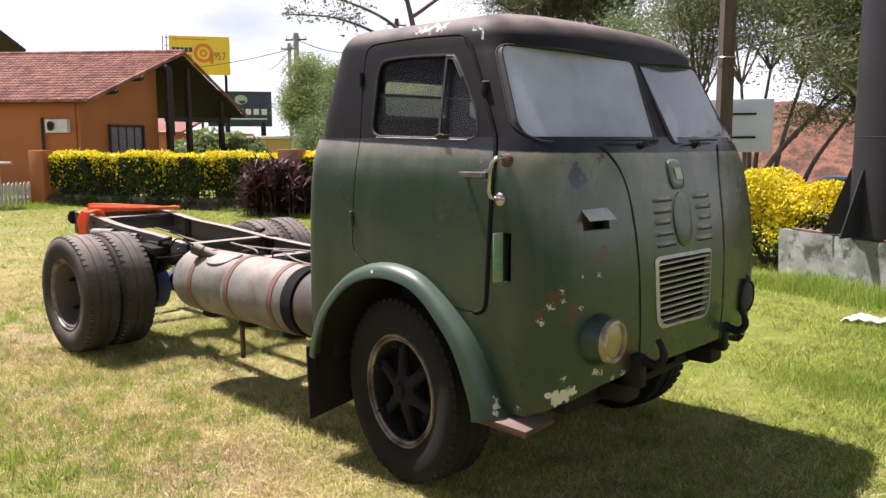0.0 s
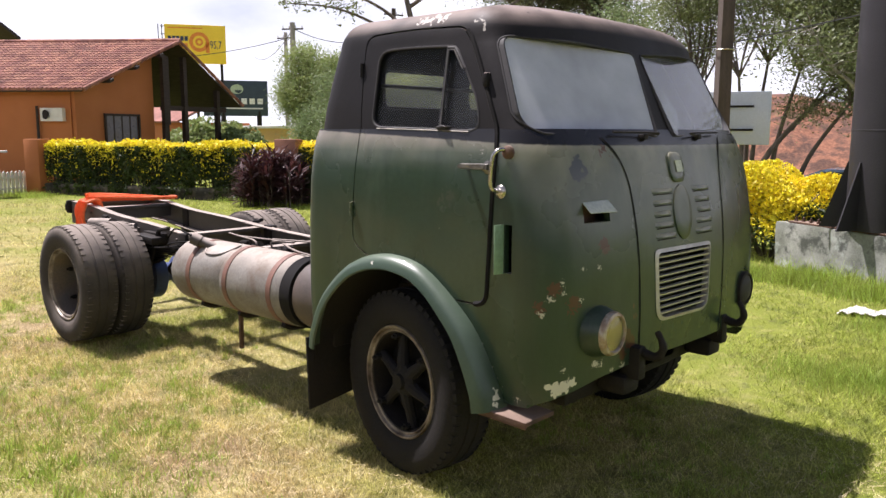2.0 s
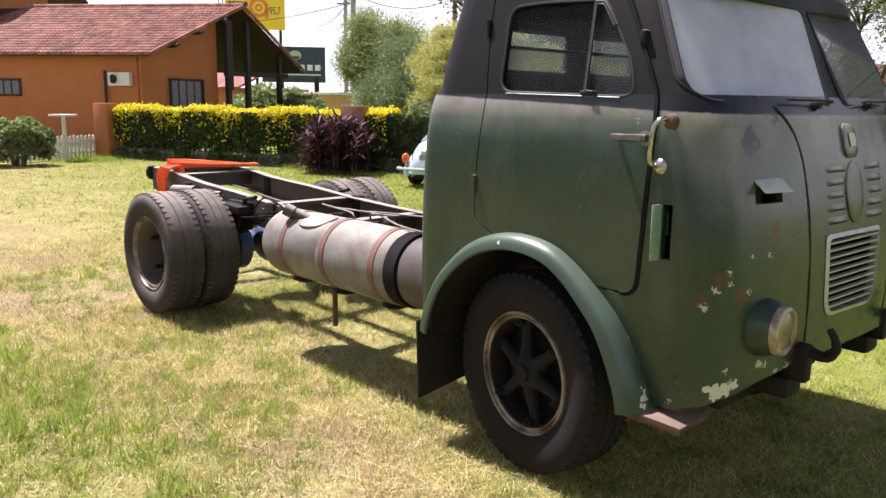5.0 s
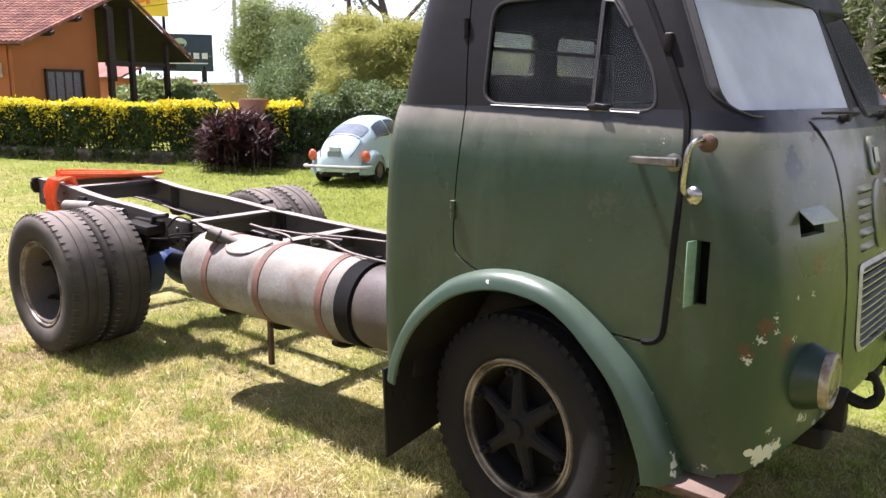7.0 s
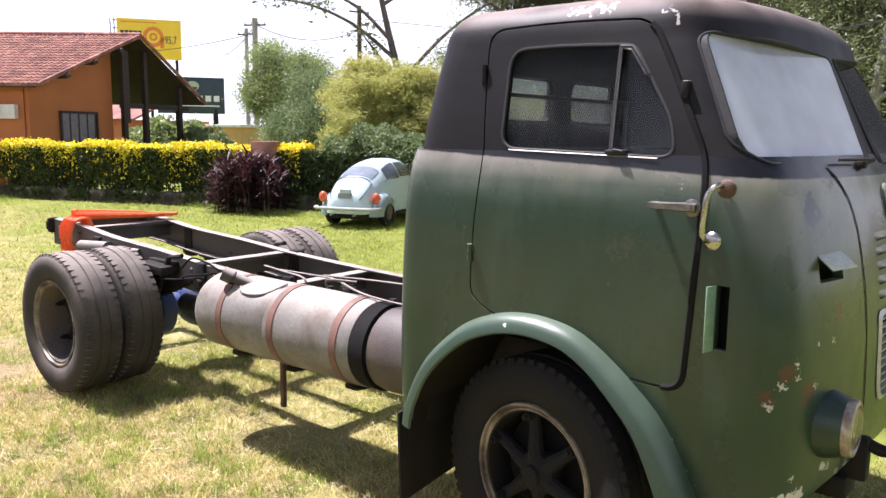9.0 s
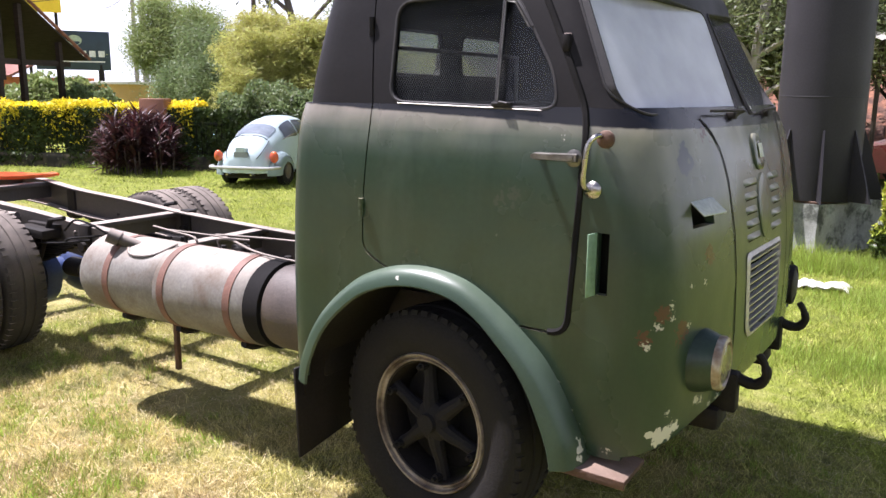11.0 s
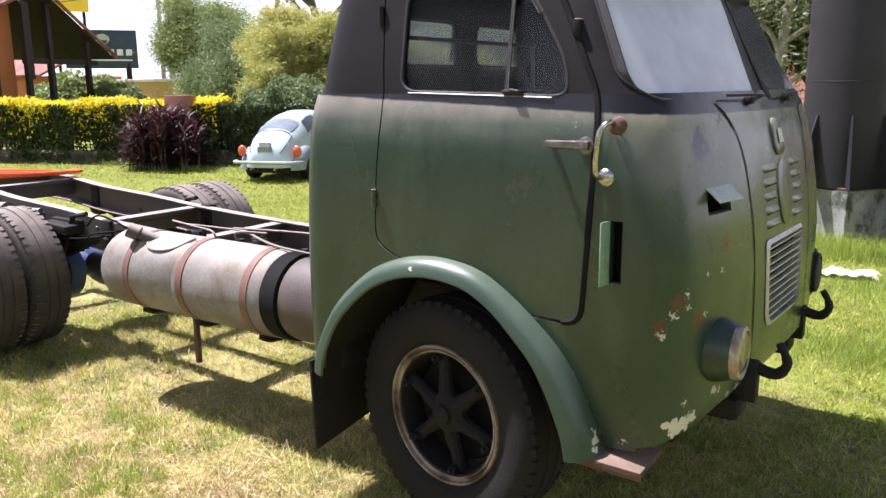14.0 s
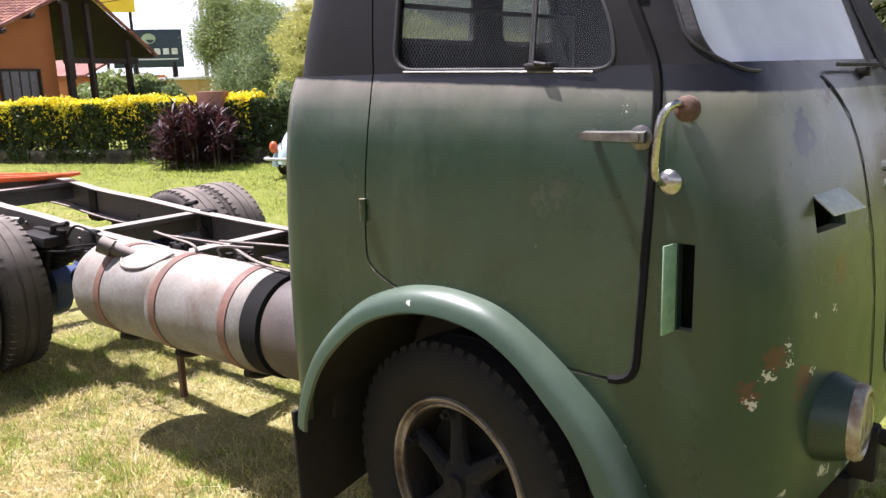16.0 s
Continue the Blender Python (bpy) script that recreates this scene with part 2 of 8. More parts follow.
GREEN = material("old_green_paint", (0.032, 0.056, 0.034), (0.023, 0.043, 0.027), scale=1.6, fine=45, rough=0.28, bump=0.04, spread=0.07, contrast=0.35)
speckle(GREEN, 0.58, 0.75, 2.3, (0.050, 0.080, 0.052), 0.6)
speckle(GREEN, 0.66, 0.70, 11, (0.085, 0.07, 0.045), 0.35)
# tan dust, laid on stronger to brighten the sky-lit nose top too
dust_and_sheen(GREEN, (0.36, 0.33, 0.23), 0.08, 0.60, 0.85)
FENDER_GREEN = material("old_green_fender_paint", (0.038, 0.068, 0.045), (0.030, 0.054, 0.036), scale=2.0, fine=60, rough=0.40, bump=0.04, spread=0.08)
# pale green laid on the fender's top paints in its shine
dust_and_sheen(FENDER_GREEN, (0.17, 0.21, 0.15), 0.2, 0.95, 0.5)
spots(FENDER_GREEN, [(0.748, -1.085, 0.69, 0.014), (0.755, -1.09, 0.66, 0.020), (0.752, -1.10, 0.632, 0.016), (0.466, -1.16, 1.11, 0.014), (-0.1, -1.16, 1.28, 0.008)], (0.6, 0.58, 0.52), 0.05, 40)
BLACK = material("faded_black_paint", (0.009, 0.008, 0.0085), (0.015, 0.013, 0.013), scale=2.5, fine=50, rough=0.55, bump=0.05, spread=0.1)
dust_and_sheen(BLACK, (0.24, 0.19, 0.165), 0.42, 0.95, 0.95)
speckle(BLACK, 0.64, 0.68, 7, (0.02, 0.018, 0.02), 0.6)
spots(BLACK, [(0.05, -0.87, 2.60, 0.03), (0.12, -0.86, 2.60, 0.04), (0.19, -0.87, 2.60, 0.034), (0.08, -0.76, 2.65, 0.02), (0.47, -0.93, 2.59, 0.022), (0.50, -0.93, 2.55, 0.014), (0.02, -0.72, 2.66, 0.012), (0.62, -0.5, 2.60, 0.014), (0.66, -0.3, 2.60, 0.012), (0.64, 0.2, 2.62, 0.014)], (0.46, 0.43, 0.39), 0.10, 34)
dents(GREEN), dents(BLACK)
streaks(GREEN, (0.055, 0.078, 0.055), 0.3), streaks(GREEN, (0.012, 0.022, 0.014), 0.35, 3.0)
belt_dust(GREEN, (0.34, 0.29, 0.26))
two_tone(GREEN, (0.010, 0.009, 0.0095), True)
two_tone(BLACK, (0.20, 0.18, 0.16), False)
DARK = material("dark_greasy_steel", (0.014, 0.0125, 0.012), (0.024, 0.019, 0.016), scale=5, fine=60, rough=0.7, bump=0.2)
# darker copy of the rubber: the front wheel arch's shade is in its colour
RUBBER_SHADED = material("shaded_tyre_rubber", (0.013, 0.012, 0.012), (0.022, 0.020, 0.019), scale=5, fine=80, rough=0.85, bump=0.2, spread=0.15)
RUBBER = material("worn_tyre_rubber", (0.036, 0.033, 0.032), (0.066, 0.057, 0.050), scale=5, fine=80, rough=0.85, bump=0.2, spread=0.15)
dust_and_sheen(RUBBER, (0.28, 0.235, 0.20), 0.0, 0.9, 0.75)
RUST = material("rusty_steel", (0.13, 0.065, 0.038), (0.06, 0.034, 0.024), scale=9, fine=80, rough=0.8, bump=0.3)
dust_and_sheen(RUST, (0.34, 0.25, 0.19), 0.5, 1.0, 0.45)
WORN = material("tarnished_handle_metal", (0.10, 0.095, 0.09), (0.25, 0.235, 0.21), scale=24, fine=90, rough=0.45, metal=0.85)
RIM = material("rusty_chipped_rim", (0.33, 0.28, 0.225), (0.065, 0.045, 0.034), scale=7, fine=60, rough=0.55, metal=0.25, bump=0.2, contrast=0.7)
CHROME = material("pitted_chrome", (0.52, 0.50, 0.48), (0.34, 0.31, 0.28), scale=12, fine=120, rough=0.28, metal=1.0, bump=0.05)
CHASSIS = material("dusty_chassis_paint", (0.045, 0.038, 0.036), (0.085, 0.07, 0.062), scale=3, fine=60, rough=0.62, bump=0.12)
dust_and_sheen(CHASSIS, (0.36, 0.30, 0.25), 0.3, 0.9, 0.95)
TANK = material("dull_aluminium_tank", (0.245, 0.235, 0.215), (0.135, 0.112, 0.09), scale=3, fine=60, rough=0.72, metal=0.15, bump=0.1, contrast=0.6)
dust_and_sheen(TANK, (0.42, 0.36, 0.30), 0.45, 1.0, 0.7)
speckle(TANK, 0.50, 0.70, 5, (0.13, 0.088, 0.062), 0.75)
TANK_BROWN = material("brown_dusty_air_tank", (0.10, 0.077, 0.065), (0.055, 0.043, 0.038), scale=4, fine=70, rough=0.6, bump=0.12)
STRAP = material("red_oxide_strap", (0.20, 0.095, 0.07), (0.13, 0.07, 0.05), scale=8, fine=70, rough=0.7)
ROPE = material("orange_plastic_rope", (0.86, 0.17, 0.03), (0.76, 0.11, 0.015), scale=20, fine=120, rough=0.55, bump=0.3)
PALE = material("pale_flap_and_plate", (0.56, 0.58, 0.50), (0.42, 0.45, 0.38), scale=10, fine=60, rough=0.6)
MINT = material("light_green_flap", (0.22, 0.34, 0.22), (0.16, 0.26, 0.165), scale=8, fine=60, rough=0.55)
SILVER = material("grille_silver_paint", (0.55, 0.53, 0.50), (0.40, 0.37, 0.33), scale=10, fine=80, rough=0.45, metal=0.4)
SEAM = material("dark_seam", (0.010, 0.009, 0.009), rough=0.9, bump=0)
INTERIOR = material("dark_cab_lining", (0.022, 0.020, 0.019), (0.04, 0.034, 0.03), scale=4, rough=0.85)
SEAT = material("brown_vinyl_seat", (0.045, 0.026, 0.018), (0.03, 0.02, 0.016), scale=6, rough=0.6)
# thick film: some dirt, mostly the sky's reflection painted into the pane
WINDSCREEN = glass("sky_hazed_windscreen_glass", (0.55, 0.57, 0.60), 0.03, 0.72, 2.0)
CLEARER = glass("dusty_windscreen_glass", (0.62, 0.64, 0.66), 0.03, 0.17, 1.5)
PANE = glass("door_window_glass", (0.80, 0.83, 0.82), 0.015, 0.008, 1.16)
VENT_PANE = glass("dusty_quarter_light_glass", (0.72, 0.74, 0.74), 0.03, 0.012, 1.3)
REAR_GLASS = glass("dusty_rear_window_glass", (0.74, 0.78, 0.75), 0.05, 0.06, 1.25, True)
MESH_WIRE = material("dusty_guard_wire", (0.16, 0.145, 0.13), (0.10, 0.09, 0.08), scale=9, rough=0.7)
LENS = glass("headlamp_lens", (0.96, 0.94, 0.88), 0.04, 0.05)
# dusty grey, lightened for the sun that falls into the rear rims
BARREL = material("dusty_grey_rim_barrel", (0.11, 0.10, 0.098), (0.16, 0.115, 0.075), scale=5, fine=60, rough=0.75, bump=0.1)
LAMP_GREEN = material("dark_green_lamp_paint", (0.030, 0.050, 0.028), (0.022, 0.038, 0.022), scale=6, fine=60, rough=0.4, bump=0.05)
LAMP_RIM = material("rust_flecked_chrome", (0.46, 0.40, 0.32), (0.24, 0.15, 0.09), scale=22, fine=90, rough=0.45, metal=0.4, bump=0.1, contrast=0.7)
REFLECTOR = material("lamp_reflector", (0.55, 0.46, 0.32), (0.32, 0.22, 0.10), scale=14, rough=0.2, metal=1.0, bump=0)
GASKET = material("window_rubber_gasket", (0.014, 0.013, 0.014), (0.024, 0.021, 0.021), scale=12, rough=0.7)


for m in (DARK, RUBBER, RUBBER_SHADED, SEAM, INTERIOR, BLACK, GREEN):
    m.node_tree.nodes["Principled BSDF"].inputs["Specular IOR Level"].default_value = {BLACK: 0.18, GREEN: 0.5}.get(m, 0.2)


# ---- mesh helpers ----
def part(name, bm, m, parent, label="", smooth=35.0):
    """Links a bmesh as one mesh object under a thing or a part."""
    me = bpy.data.meshes.new(name)
    bm.normal_update()
    bm.to_mesh(me)
    bm.free()
    return finish(name, me, m, parent, label, smooth)


def finish(name, me, m, parent, label="", smooth=35.0):
    me.materials.clear()
    me.materials.append(m)
    if smooth:
        me.polygons.foreach_set("use_smooth", [True] * len(me.polygons))
        me.set_sharp_from_angle(angle=radians(smooth))
    ob = new(name, me)
    if parent:
        ob.parent = parent
    if label:
        ob["label"] = label
    return ob


def thing(name, label, category, m=None, kind="", group=""):
    ob = new(name)
    ob.empty_display_size = 0.2
    if m is not None:
        ob.matrix_world = m
    return tagged(ob, label, category, group, kind)


def box(bm, lo, hi, bevel=0.0, m=None):
    r = bmesh.ops.create_cube(bm, size=1)["verts"]
    for v in r:
        v.co = Vector([(a + b) / 2 + k * (b - a) for a, b, k in zip(lo, hi, v.co)])
        if m is not None:
            v.co = m @ v.co
    if bevel:
        edges = {e for v in r for e in v.link_edges}
        bmesh.ops.bevel(bm, geom=list(edges), offset=bevel, segments=2, affect="EDGES", profile=0.5)
    return bm


def cyl(bm, p, q, r, r2=None, seg=20, caps=True):
    p, q = Vector(p), Vector(q)
    d = q - p
    bmesh.ops.create_cone(bm, segments=seg, radius1=r, radius2=r if r2 is None else r2, depth=d.length, cap_ends=caps,
                          matrix=Matrix.Translation((p + q) / 2) @ d.to_track_quat("Z", "Y").to_matrix().to_4x4())
    return bm


def tube(bm, points, r, seg=8, caps=True):
    """A round bar along a line of points."""
    pts = [Vector(p) for p in points]
    rad = [float(v) for v in r] if isinstance(r, (list, tuple)) else [float(r)] * len(pts)
    rings, side = [], None
    for n, p in enumerate(pts):
        d = (pts[min(n + 1, len(pts) - 1)] - pts[max(n - 1, 0)]).normalized()
        if side is None:
            side = d.orthogonal().normalized()
        side = (side - d * side.dot(d)).normalized()
        up = d.cross(side)
        rings.append([bm.verts.new(p + rad[n] * (math.cos(a) * side + math.sin(a) * up)) for a in (2 * math.pi * k / seg for k in range(seg))])
    for a, b in zip(rings, rings[1:]):
        for k in range(seg):
            bm.faces.new((a[k], a[(k + 1) % seg], b[(k + 1) % seg], b[k]))
    if caps:
        bm.faces.new(rings[0][::-1]), bm.faces.new(rings[-1])
    return bm


def curve(points, n=6):
    """A smooth line through points (Catmull-Rom)."""
    p = [Vector(q) for q in points]
    p = [2 * p[0] - p[1], *p, 2 * p[-1] - p[-2]]
    out = []
    for a, b, c, d in zip(p, p[1:], p[2:], p[3:]):
        for k in range(n):
            s = k / n
            out.append(0.5 * (2 * b + (c - a) * s + (2 * a - 5 * b + 4 * c - d) * s * s + (3 * b - a - 3 * c + d) * s ** 3))
    return out + [p[-2]]


def lathe(bm, profile, centre, axis="y", seg=48, closed=False):
    """Turns a profile of (radius, along) round an axis through centre."""
    rings = []
    for r, h in profile:
        ring = []
        for k in range(seg):
            a = 2 * math.pi * k / seg
            u, v = r * math.cos(a), r * math.sin(a)
            co = {"y": (u, h, v), "x": (h, u, v), "z": (u, v, h)}[axis]
            ring.append(bm.verts.new(Vector(centre) + Vector(co)))
        rings.append(ring)
    for a, b in zip(rings, rings[1:] + (rings[:1] if closed else [])):
        for k in range(seg):
            bm.faces.new((a[k], a[(k + 1) % seg], b[(k + 1) % seg], b[k]))
    if not closed:
        for ring, (r, _) in ((rings[0], profile[0]), (rings[-1], profile[-1])):
            if r > 1e-4:
                bm.faces.new(ring)
    bmesh.ops.recalc_face_normals(bm, faces=bm.faces)
    return bm


def rounded(pts, r, n=5):
    """A polygon with its corners rounded; r: one radius or one for each corner."""
    out, rr = [], r if isinstance(r, (list, tuple)) else [r] * len(pts)
    for k, p in enumerate(pts):
        p, a, b = Vector(p), Vector(pts[k - 1]), Vector(pts[(k + 1) % len(pts)])
        ua, ub = (a - p), (b - p)
        t = min(rr[k], 0.45 * ua.length, 0.45 * ub.length)
        s, e = p + ua.normalized() * t, p + ub.normalized() * t
        for q in range(n + 1):
            f = q / n
            out.append((1 - f) ** 2 * s + 2 * f * (1 - f) * p + f * f * e)
    return out


def prism(bm, outline, axis, lo, hi):
    """A solid from a 2D outline: (x, z) along y, (y, z) along x, (x, y) along z."""
    def at(p, h):
        return {"y": (p[0], h, p[1]), "x": (h, p[0], p[1]), "z": (p[0], p[1], h)}[axis]
    a, b = [bm.verts.new(at(p, lo)) for p in outline], [bm.verts.new(at(p, hi)) for p in outline]
    faces = [bm.faces.new(a), bm.faces.new(b[::-1])]
    for k in range(len(a)):
        faces.append(bm.faces.new((a[k], b[k], b[(k + 1) % len(b)], a[(k + 1) % len(a)])))
    bmesh.ops.recalc_face_normals(bm, faces=faces)
    return bm


def carve(bm, cutters, op="DIFFERENCE"):
    """The mesh of bm after cutting away (or keeping only) the cutters' solids."""
    me = bpy.data.meshes.new("blank")
    bm.normal_update()
    bm.to_mesh(me)
    ob = new("blank", me)
    tools = []
    for c in cutters:
        bmesh.ops.recalc_face_normals(c, faces=c.faces)
        cm = bpy.data.meshes.new("tool")
        c.to_mesh(cm)
        c.free()
        tools.append(new("tool", cm))
        mod = ob.modifiers.new("cut", "BOOLEAN")
        mod.operation, mod.solver, mod.object = op, "EXACT", tools[-1]
    bpy.context.view_layer.update()
    out = bpy.data.meshes.new_from_object(ob.evaluated_get(bpy.context.evaluated_depsgraph_get()))
    for o in (ob, *tools):
        data = o.data
        bpy.data.objects.remove(o)
        bpy.data.meshes.remove(data)
    bm.clear()
    bm.from_mesh(out)
    bpy.data.meshes.remove(out)
    return bm

# ---- the truck ----
truck = thing("truck", "old green cab-over truck with black roof and bare chassis", "truck")
CY = 0.10
LOW = dict(z=(0.62, 0.75, 1.0, 1.3, 1.5, 1.7, 1.85, 1.95, 2.02), xc=(1.125, 1.145, 1.155, 1.148, 1.128, 1.095, 1.06, 1.022, 0.98),
           w=(1.135, 1.155, 1.17, 1.177, 1.178, 1.174, 1.163, 1.147, 1.127), sag=(0.13,) * 9,
           rf=(0.2, 0.2, 0.2, 0.2, 0.2, 0.2, 0.2, 0.2, 0.19), xr=(-0.855, -0.855, -0.85, -0.84, -0.83, -0.82, -0.81, -0.80, -0.786), rr=(0.13,) * 9)
TOP = dict(z=(2.0, 2.05, 2.15, 2.3, 2.42, 2.52), xc=(0.985, 0.96, 0.912, 0.842, 0.783, 0.735), w=(1.128, 1.122, 1.108, 1.08, 1.057, 1.035),
           sag=(0.13, 0.135, 0.14, 0.145, 0.15, 0.155), rf=(0.17, 0.17, 0.17, 0.17, 0.17, 0.17), xr=(-0.785, -0.78, -0.77, -0.75, -0.735, -0.72), rr=(0.2, 0.2, 0.2, 0.21, 0.22, 0.23))


def half_section(tab, z, d=0.0):
    """Half of the cab's plan at a height, from the middle of the back round the side to the middle of the front: (x, distance from the centre line)."""
    xc, w, sag, rf, xr, rr = (float(np.interp(z, tab["z"], tab[k])) for k in ("xc", "w", "sag", "rf", "xr", "rr"))
    xc, w, xr, rf, rr = xc - d, w - d, xr + d, max(0.04, rf - d), max(0.04, rr - d)
    bow = lambda y: xc - sag * (y / w) ** 2.8
    pts = [(xr, (w - rr) * k / 6) for k in range(7)]
    for k in range(1, 7):
        f = k / 6
        pts.append(((1 - f) ** 2 * xr + 2 * f * (1 - f) * xr + f * f * (xr + rr), (1 - f) ** 2 * (w - rr) + 2 * f * (1 - f) * w + f * f * w))
    yb = w - rf
    xb, slope = bow(yb), -2.8 * sag * (yb / w) ** 1.8 / w
    xk = xb + slope * rf
    xs = xk - rf
    pts += [(xr + rr + (xs - xr - rr) * k / 16, w) for k in range(1, 17)]
    for k in range(1, 9):
        f = k / 8
        pts.append(((1 - f) ** 2 * xs + 2 * f * (1 - f) * xk + f * f * xb, (1 - f) ** 2 * w + 2 * f * (1 - f) * w + f * f * yb))
    pts += [(bow(yb * (1 - k / 12)), yb * (1 - k / 12)) for k in range(1, 13)]
    return pts


def skew(x, y):
    """The cab's front stands a little askew to its sides."""
    f = max(0.0, min(1.0, (x + 0.2) / 1.1))
    return x + 0.04 * (y + 1.07) * f * f * (3 - 2 * f)


def loop(tab, z, d=0.0):
    h = half_section(tab, z, d)
    return [(skew(x, y), y) for x, y in [(x, CY - y) for x, y in h] + [(x, CY + y) for x, y in h[-2:0:-1]]]


def front_x(y, z):
    """Where the cab's front lies, at a place across and a height."""
    h = half_section(LOW if z < 2.02 else TOP, z)[29:]
    return skew(float(np.interp(abs(y - CY), [p[1] for p in h[::-1]], [p[0] for p in h[::-1]])), y)


def on_front(y, z, r):
    return (front_x(y, z), y, z, r)


spots(GREEN, [on_front(-1.035, 1.15, 0.030), on_front(-0.985, 1.245, 0.034), on_front(-0.885, 1.17, 0.036), on_front(-0.895, 1.135, 0.022), on_front(-0.675, 1.445, 0.030), on_front(-0.66, 1.42, 0.026)], (0.085, 0.033, 0.025), 0.07, 60)
spots(GREEN, [on_front(-0.985, 0.752, 0.018), on_front(-0.965, 0.742, 0.026), on_front(-0.94, 0.728, 0.034), on_front(-0.915, 0.738, 0.032), on_front(-0.89, 0.752, 0.024), on_front(-0.868, 0.762, 0.014), on_front(-0.955, 0.695, 0.018)], (0.60, 0.57, 0.49), 0.06, 34)
spots(GREEN, [on_front(-1.05, 0.66, 0.010), on_front(-1.03, 1.12, 0.010), on_front(-1.0, 1.195, 0.013), on_front(-0.94, 1.225, 0.007), on_front(-0.845, 1.18, 0.008), on_front(-0.93, 0.83, 0.008), on_front(-0.90, 0.78, 0.008), on_front(-0.73, 0.83, 0.016), on_front(-0.69, 0.825, 0.012), on_front(-0.60, 0.775, 0.010),
              on_front(-0.52, 0.785, 0.012), on_front(-0.95, 1.27, 0.007), on_front(-0.83, 1.33, 0.006), on_front(-0.72, 1.33, 0.005), (0.615, -1.06, 1.90, 0.004), (0.607, -1.08, 0.965, 0.006), (0.640, -1.08, 0.915, 0.008), (0.672, -1.08, 0.858, 0.010), (0.70, -1.08, 0.803, 0.012), (0.725, -1.08, 0.75, 0.015), (0.742, -1.085, 0.71, 0.020), (0.755, -1.09, 0.67, 0.026), (0.752, -1.10, 0.635, 0.020)], (0.50, 0.47, 0.41), 0.06, 90)
spots(GREEN, [on_front(-0.50, 0.95, 0.04), on_front(-0.46, 0.90, 0.04), on_front(-0.53, 0.85, 0.035)], (0.075, 0.030, 0.02), 0.06, 30)


# scuffs on the door and stains on the nose
spots(GREEN, [on_front(-0.675, 1.45, 0.026), on_front(-0.668, 1.42, 0.026)], (0.075, 0.032, 0.026), 0.015, 60)
spots(GREEN, [(0.42, -1.075, 1.66, 0.03), (0.36, -1.077, 1.64, 0.02)], (0.046, 0.062, 0.044), 0.16, 40)
spots(GREEN, [on_front(-0.80, 1.83, 0.05), on_front(-0.74, 1.815, 0.035)], (0.040, 0.046, 0.052), 0.10, 14)
spots(GREEN, [on_front(-0.575, 1.925, 0.016), on_front(-0.60, 1.90, 0.012), on_front(-0.54, 1.88, 0.010), on_front(-0.45, 1.10, 0.008), on_front(-0.44, 1.04, 0.012)], (0.10, 0.050, 0.028), 0.06, 60)


def side_y(z, side=-1):
    tab = LOW if z < 2.02 else TOP
    return CY + side * float(np.interp(z, tab["z"], tab["w"]))


def stack(levels):
    """A closed solid from plan loops (points, z)."""
    bm = bmesh.new()
    rings = [[bm.verts.new((x, y, z)) for x, y in pts] for pts, z in levels]
    for a, b in zip(rings, rings[1:]):
        n = len(a)
        for k in range(n):
            bm.faces.new((a[k], a[(k + 1) % n], b[(k + 1) % n], b[k]))
    bm.faces.new(rings[0][::-1]), bm.faces.new(rings[-1])
    bmesh.ops.recalc_face_normals(bm, faces=bm.faces)
    return bm


def low_solid(d, z0, z1):
    return stack([(loop(LOW, z, d), z) for z in np.linspace(z0, z1, 24)])


def top_solid(d, z0):
    levels = [(loop(TOP, z, d), z) for z in np.linspace(z0, 2.50, 12)]
    for a in np.radians((12, 25, 38, 51, 64, 77, 90)):
        inset = d + 0.17 * (1 - math.cos(a))
        levels.append((loop(TOP, 2.50 + 0.04 * math.sin(a), inset), 2.50 + (0.165 - d) * math.sin(a)))
    last, zt = levels[-1]
    for s in (0.92, 0.8, 0.62, 0.4, 0.2, 0.06):
        levels.append(([(0.02 + (x - 0.02) * s, CY + (y - CY) * s) for x, y in last], zt + 0.105 * (1 - s * s)))
    return stack(levels)


ARCH = [(-0.735, 0.30), (-0.735, 0.67), (-0.68, 0.865), (-0.575, 1.04), (-0.395, 1.205), (-0.228, 1.285), (-0.07, 1.317), (0.08, 1.313), (0.223, 1.278), (0.362, 1.195), (0.497, 1.085), (0.576, 1.008), (0.632, 0.93), (0.685, 0.835), (0.727, 0.746), (0.752, 0.68), (0.77, 0.60)]
ARCH_LINE = [Vector((p.x, p.y)) for p in curve([(x, z, 0) for x, z in ARCH], 6)]
DOOR = rounded([(-0.322, 1.96), (-0.352, 1.57), (-0.355, 1.36), (-0.25, 1.30), (0.30, 1.13), (0.665, 1.12), (0.695, 1.56), (0.708, 1.98), (0.60, 2.205), (0.50, 2.40), (0.41, 2.55), (0.0, 2.567), (-0.37, 2.555), (-0.36, 2.37)],
               [0.1, 0.2, 0.06, 0.1, 0.1, 0.08, 0.2, 0.1, 0.1, 0.1, 0.12, 0.2, 0.15, 0.1])
WINDOW = rounded([(-0.238, 2.03), (0.575, 2.008), (0.55, 2.15), (0.43, 2.335), (0.355, 2.452), (0.0, 2.467), (-0.242, 2.462)], [0.08, 0.09, 0.08, 0.08, 0.05, 0.1, 0.08])
SCREEN = rounded([(-0.038, 1.985), (0.058, 2.452), (-0.45, 2.478), (-0.90, 2.488), (-0.992, 2.07), (-0.93, 1.998)], [0.03, 0.04, 0.1, 0.06, 0.14, 0.08], 8)


def scaled(outline, s):
    c = sum((Vector(p) for p in outline), Vector((0, 0))) / len(outline)
    return [c + (Vector(p) - c) * s for p in outline]


